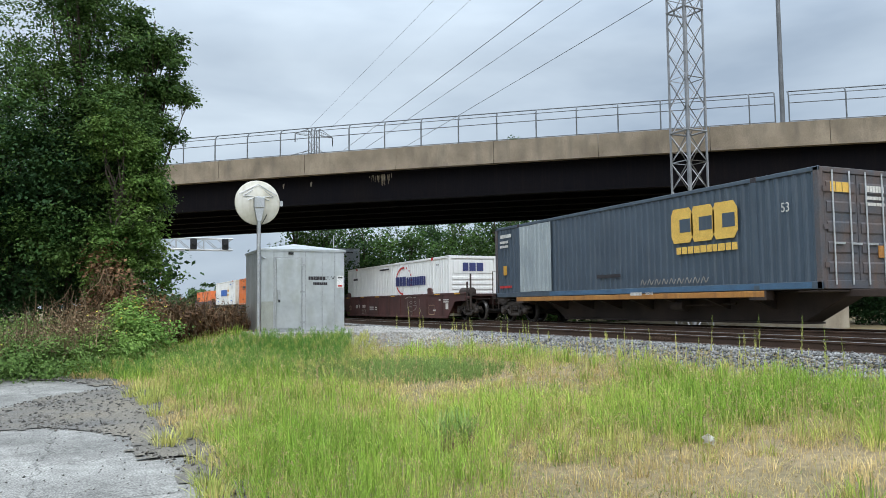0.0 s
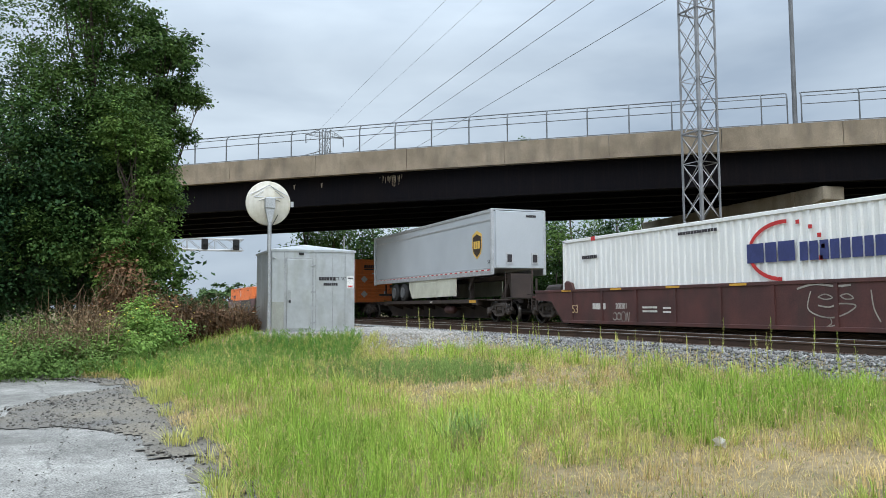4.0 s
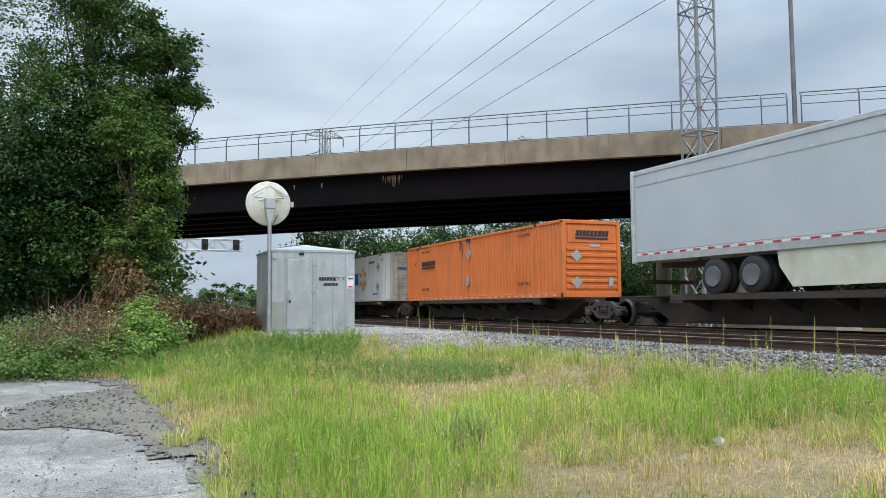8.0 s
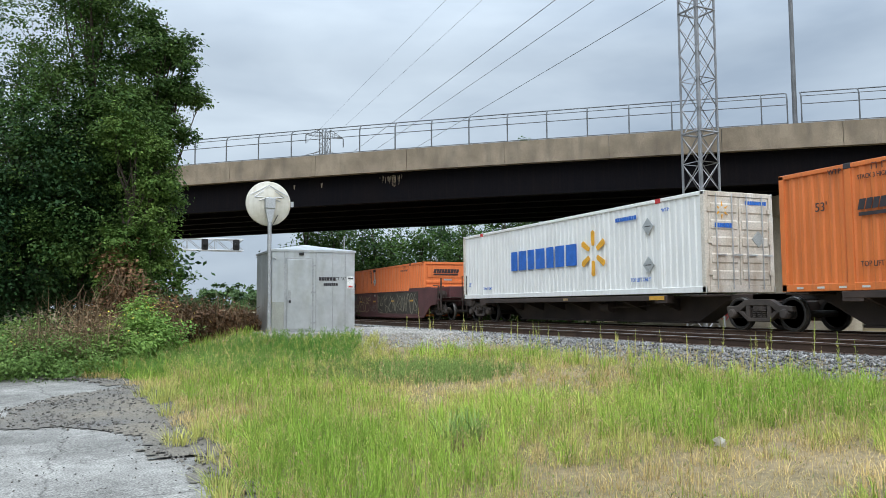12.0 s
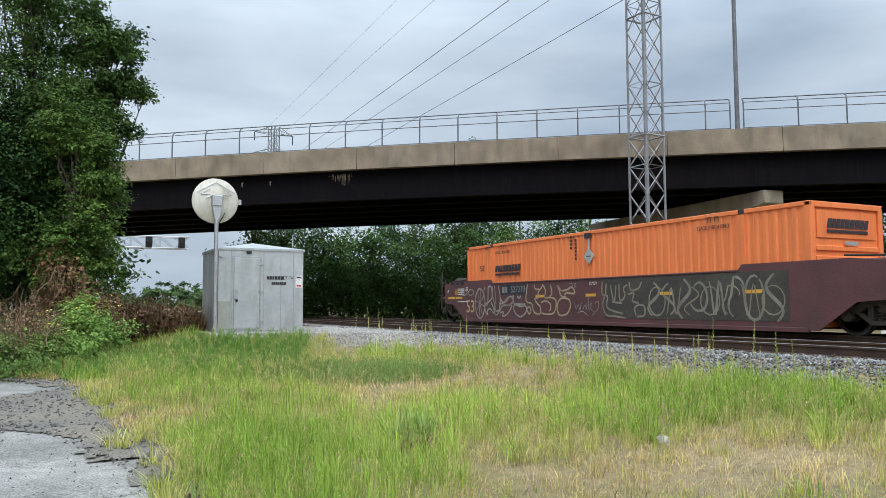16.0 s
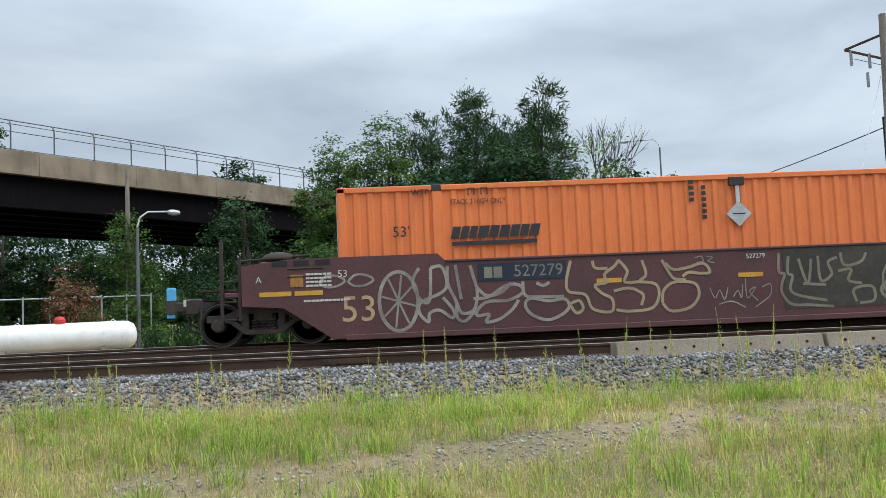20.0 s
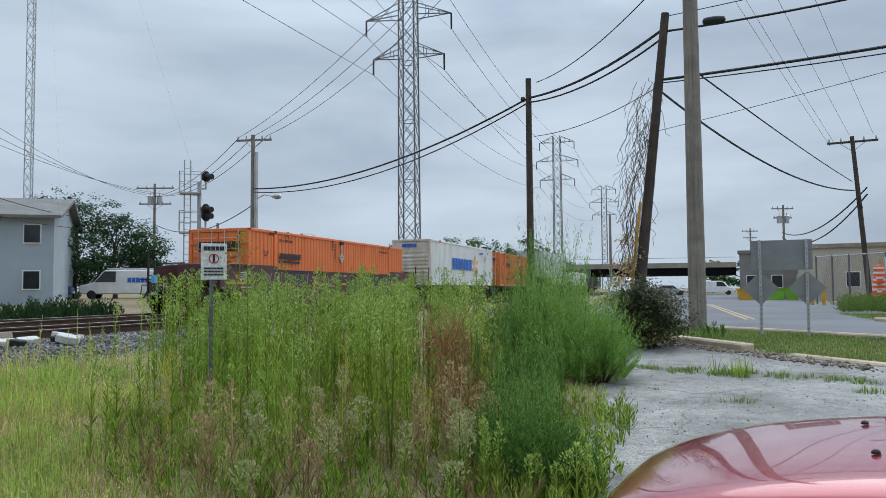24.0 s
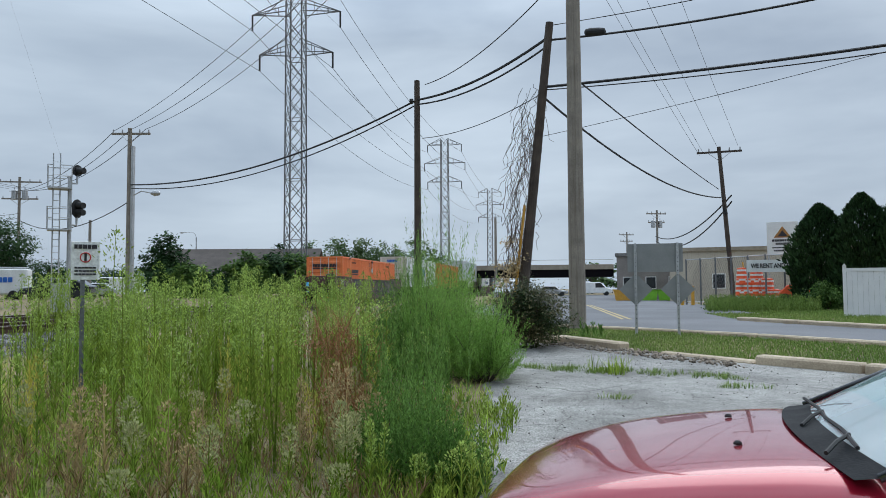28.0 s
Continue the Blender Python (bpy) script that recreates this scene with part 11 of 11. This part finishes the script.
small_car("red car half hidden by bushes", 112.6, 31, 0.35, 15, M_REDCAR, 4.3, 1.0)

# the maroon sedan beside the standing place; local x runs forward, z up
M_MAROON = material("glossy_maroon_car_paint", (0.33, 0.010, 0.028), (0.29, 0.009, 0.024), 0.25, 0.25, scale=1, fine=300, bump=0.0, gain=0.05, coat=1.0)
M_COWL = material("black_cowl_plastic", (0.016, 0.018, 0.020), (0.011, 0.012, 0.014), 0.85, scale=5, fine=80, bump=0.1, spec=0.2)
CAR_YAW = -7.8
sedan = empty("sedan", "glossy maroon sedan parked on the lot", "car", pose(-0.66, -3.47, 0.0, 0, 0, CAR_YAW))


def body_ring(x):
    """Half widths and heights of the body at x, from sill to the middle of the top."""
    def lerp(table):
        for (xa, va), (xb, vb) in zip(table, table[1:]):
            if xa >= x >= xb:
                return va + (vb - va) * (xa - x) / (xa - xb)
        return table[-1][1]
    top = lerp([(1.14, 0.62), (1.11, 0.71), (1.04, 0.775), (0.92, 0.83), (0.75, 0.878), (0.5, 0.935), (0.25, 0.978), (0.0, 1.01), (-0.3, 1.03), (-0.6, 0.99), (-3.0, 0.99), (-3.3, 0.90), (-3.45, 0.7)])
    half = lerp([(1.14, 0.42), (1.11, 0.56), (1.04, 0.68), (0.92, 0.78), (0.75, 0.84), (0.45, 0.885), (0.0, 0.90), (-2.6, 0.90), (-3.2, 0.84), (-3.45, 0.7)])
    crease = 0.79
    ring = []
    for u, dz in ((0.93, None), (1.0, None), (0.985, None), (0.93, -0.135), (crease + 0.085, -0.055), (crease, -0.022), (0.70, -0.012), (0.5, -0.004), (0.25, 0.0), (0.0, 0.002)):
        if dz is None:
            z = {0.93: 0.25, 1.0: 0.45, 0.985: top - 0.24 if top > 0.75 else 0.5}[u]
        else:
            z = top + dz
        ring.append((x, half * u, min(z, top + 0.002)))
    return ring + [(x, -y, z) for _, y, z in reversed(ring[:-1])]


def nose(x):
    return x if x < 0.45 else 0.45 + (x - 0.45) * 0.85


xs_car = [1.14, 1.11, 1.04, 0.92, 0.78, 0.64, 0.5, 0.3, 0.1, -0.1, -0.3, -0.5, -0.7, -1.2, -2.0, -2.8, -3.1, -3.3, -3.45]
rings = [body_ring(x) for x in xs_car]
s = Shape()
n = len(rings[0])
for r in rings:
    s.v += [(nose(x), y, z) for x, y, z in r]
for i in range(len(rings) - 1):
    s.f += [(i * n + j, i * n + j + 1, (i + 1) * n + j + 1, (i + 1) * n + j) for j in range(n - 1)]
s.f += [tuple(range(n)), tuple(range((len(rings) - 1) * n, len(rings) * n))]
body = part("body", s, M_MAROON, sedan, smooth=True)
sub = body.modifiers.new("round", "SUBSURF")
sub.levels = sub.render_levels = 2
# bonnet shut line, washer nozzles, cowl, wipers
for y in (-0.33, 0.33):
    part("washer_nozzle", Shape().lathe([(0.017, 0.0), (0.015, 0.008), (0.008, 0.014), (0.002, 0.015)], (0.0, y, 1.008), "z", 10), M_BLACK, sedan, smooth=True)
cw = Shape()
rows = 14
for i in range(rows + 1):
    y = -0.80 + 1.6 * i / rows
    c = (y / 0.8) ** 2
    cw.v += [(-0.21 - 0.10 * c, y, 1.036 - 0.035 * c), (-0.28 - 0.10 * c, y, 1.040 - 0.03 * c), (-0.33 - 0.10 * c, y, 1.056 - 0.03 * c)]
for i in range(rows):
    cw.f += [(3 * i, 3 * i + 1, 3 * i + 4, 3 * i + 3), (3 * i + 1, 3 * i + 2, 3 * i + 5, 3 * i + 4)]
part("cowl", cw, M_COWL, sedan, "black plastic windscreen cowl", smooth=True)
M_WSCREEN = bpy.data.materials.new("windscreen_glass")
M_WSCREEN.use_nodes = True
wb = M_WSCREEN.node_tree.nodes["Principled BSDF"]
# pale cyan base colour stands in for part of the sky's reflection
wb.inputs["Base Color"].default_value, wb.inputs["Roughness"].default_value, wb.inputs["Transmission Weight"].default_value, wb.inputs["IOR"].default_value = (0.62, 0.86, 0.86, 1), 0.02, 0.55, 1.75
ws = Shape()
for i in range(rows + 1):
    y = -0.76 + 1.52 * i / rows
    c = (y / 0.76) ** 2
    ws.v += [(-0.32 - 0.10 * c, y, 1.05 - 0.03 * c), (-0.76 - 0.08 * c, y * 0.93, 1.255), (-1.24 - 0.06 * c, y * 0.84, 1.42)]
for i in range(rows):
    ws.f += [(3 * i, 3 * i + 1, 3 * i + 4, 3 * i + 3), (3 * i + 1, 3 * i + 2, 3 * i + 5, 3 * i + 4)]
glass = part("windscreen", ws, M_WSCREEN, sedan, "slightly green windscreen, sky reflection partly put into its colour", smooth=True)
glass.visible_shadow = False
for sgn in (-1, 1):
    pts = [(-0.38, sgn * 0.80, 1.01), (-0.86, sgn * 0.735, 1.245), (-1.32, sgn * 0.66, 1.42), (-2.3, sgn * 0.64, 1.44), (-3.0, sgn * 0.70, 1.0)]
    part("pillar", Shape().path(pts, 0.016, 8), M_CARBLACK, sedan, smooth=True)
    part("side_glass", Shape().add([(-0.75, sgn * 0.80, 1.0), (-1.36, sgn * 0.67, 1.41), (-2.3, sgn * 0.65, 1.42), (-2.9, sgn * 0.74, 1.0)], [(0, 1, 2, 3)]), M_GLASS, sedan)
    part("door_mirror", Shape().lathe([(0.02, -0.1), (0.09, -0.06), (0.11, 0.02), (0.08, 0.08), (0.02, 0.09)], (-0.90, sgn * 0.94, 1.06), "x", 14), M_MAROON, sedan, smooth=True)
part("roof", Shape().box(-2.35, -0.64, 1.41, -1.26, 0.64, 1.465), M_MAROON, sedan, bevel=0.03)
part("rear_window", Shape().add([(-2.33, -0.6, 1.44), (-2.33, 0.6, 1.44), (-2.95, 0.68, 1.0), (-2.95, -0.68, 1.0)], [(0, 1, 2, 3)]), M_GLASS, sedan)
part("dashboard", Shape().prism([(-0.55, 0.90), (-0.62, 1.02), (-1.1, 1.04), (-1.2, 0.8)], -0.7, 0.7), M_COWL, sedan)
for y in (-0.36, 0.36):
    part("seat", Shape().prism([(-1.75, 0.6), (-1.62, 0.6), (-1.85, 1.28), (-2.0, 1.28)], y - 0.24, y + 0.24), M_COWL, sedan, bevel=0.05)
for y0, y1 in ((0.62, -0.02), (0.06, -0.58)):
    arm = part("wiper_arm", Shape().path([(-0.26, y0, 1.046), (-0.31, y0 - 0.10, 1.068), (-0.37, (y0 + y1) / 2 + 0.1, 1.074)], 0.008, 6), M_BLACK, sedan)
    part("wiper_blade", Shape().path([(-0.36, y0 - 0.02, 1.064), (-0.365, (y0 + y1) / 2, 1.076), (-0.355, y1, 1.072)], 0.008, 5), M_BLACK, arm)
for x in (0.48, -2.2):
    for y in (-0.78, 0.78):
        wheel(sedan, x, y, 0.32, 0.2)
for sgn in (-1, 1):
    part("headlight", Shape().prism([(1.02, 0.56), (0.83, 0.69), (0.76, 0.61), (0.83, 0.50)], sgn * 0.60 - 0.14, sgn * 0.60 + 0.14), M_TRIM, sedan, "clear headlamp", bevel=0.03)
part("grille", Shape().box(1.05, -0.4, 0.42, 1.09, 0.4, 0.56), M_TRIM, sedan, "chrome grille", bevel=0.01)


# ---------------------------------------------------------------- what moves
def travelled(t):
    """How far the train has rolled: it gathers a little speed on the way."""
    return SPEED * t + float(np.interp(t, (0, 2, 3.5, 6, 9, 12, 15, 18, 20, 22.5, 24.5, 28), (0.0, -0.66, -1.15, -1.65, -2.07, -2.25, -2.37, -2.47, -2.45, -2.32, -2.22, -2.15)))


def motions():
    """The train rolls past; its wheels turn with it."""
    for ob, x, y, z in MOVERS:
        walk(ob, [(t, pose(x, y - travelled(t), z)) for t in range(29)])
    for ob, y, r in WHEELS:
        walk(ob, [(k / 15, pose(0, y, r, math.degrees(travelled(k / 15) / r))) for k in range(421)])


motions()
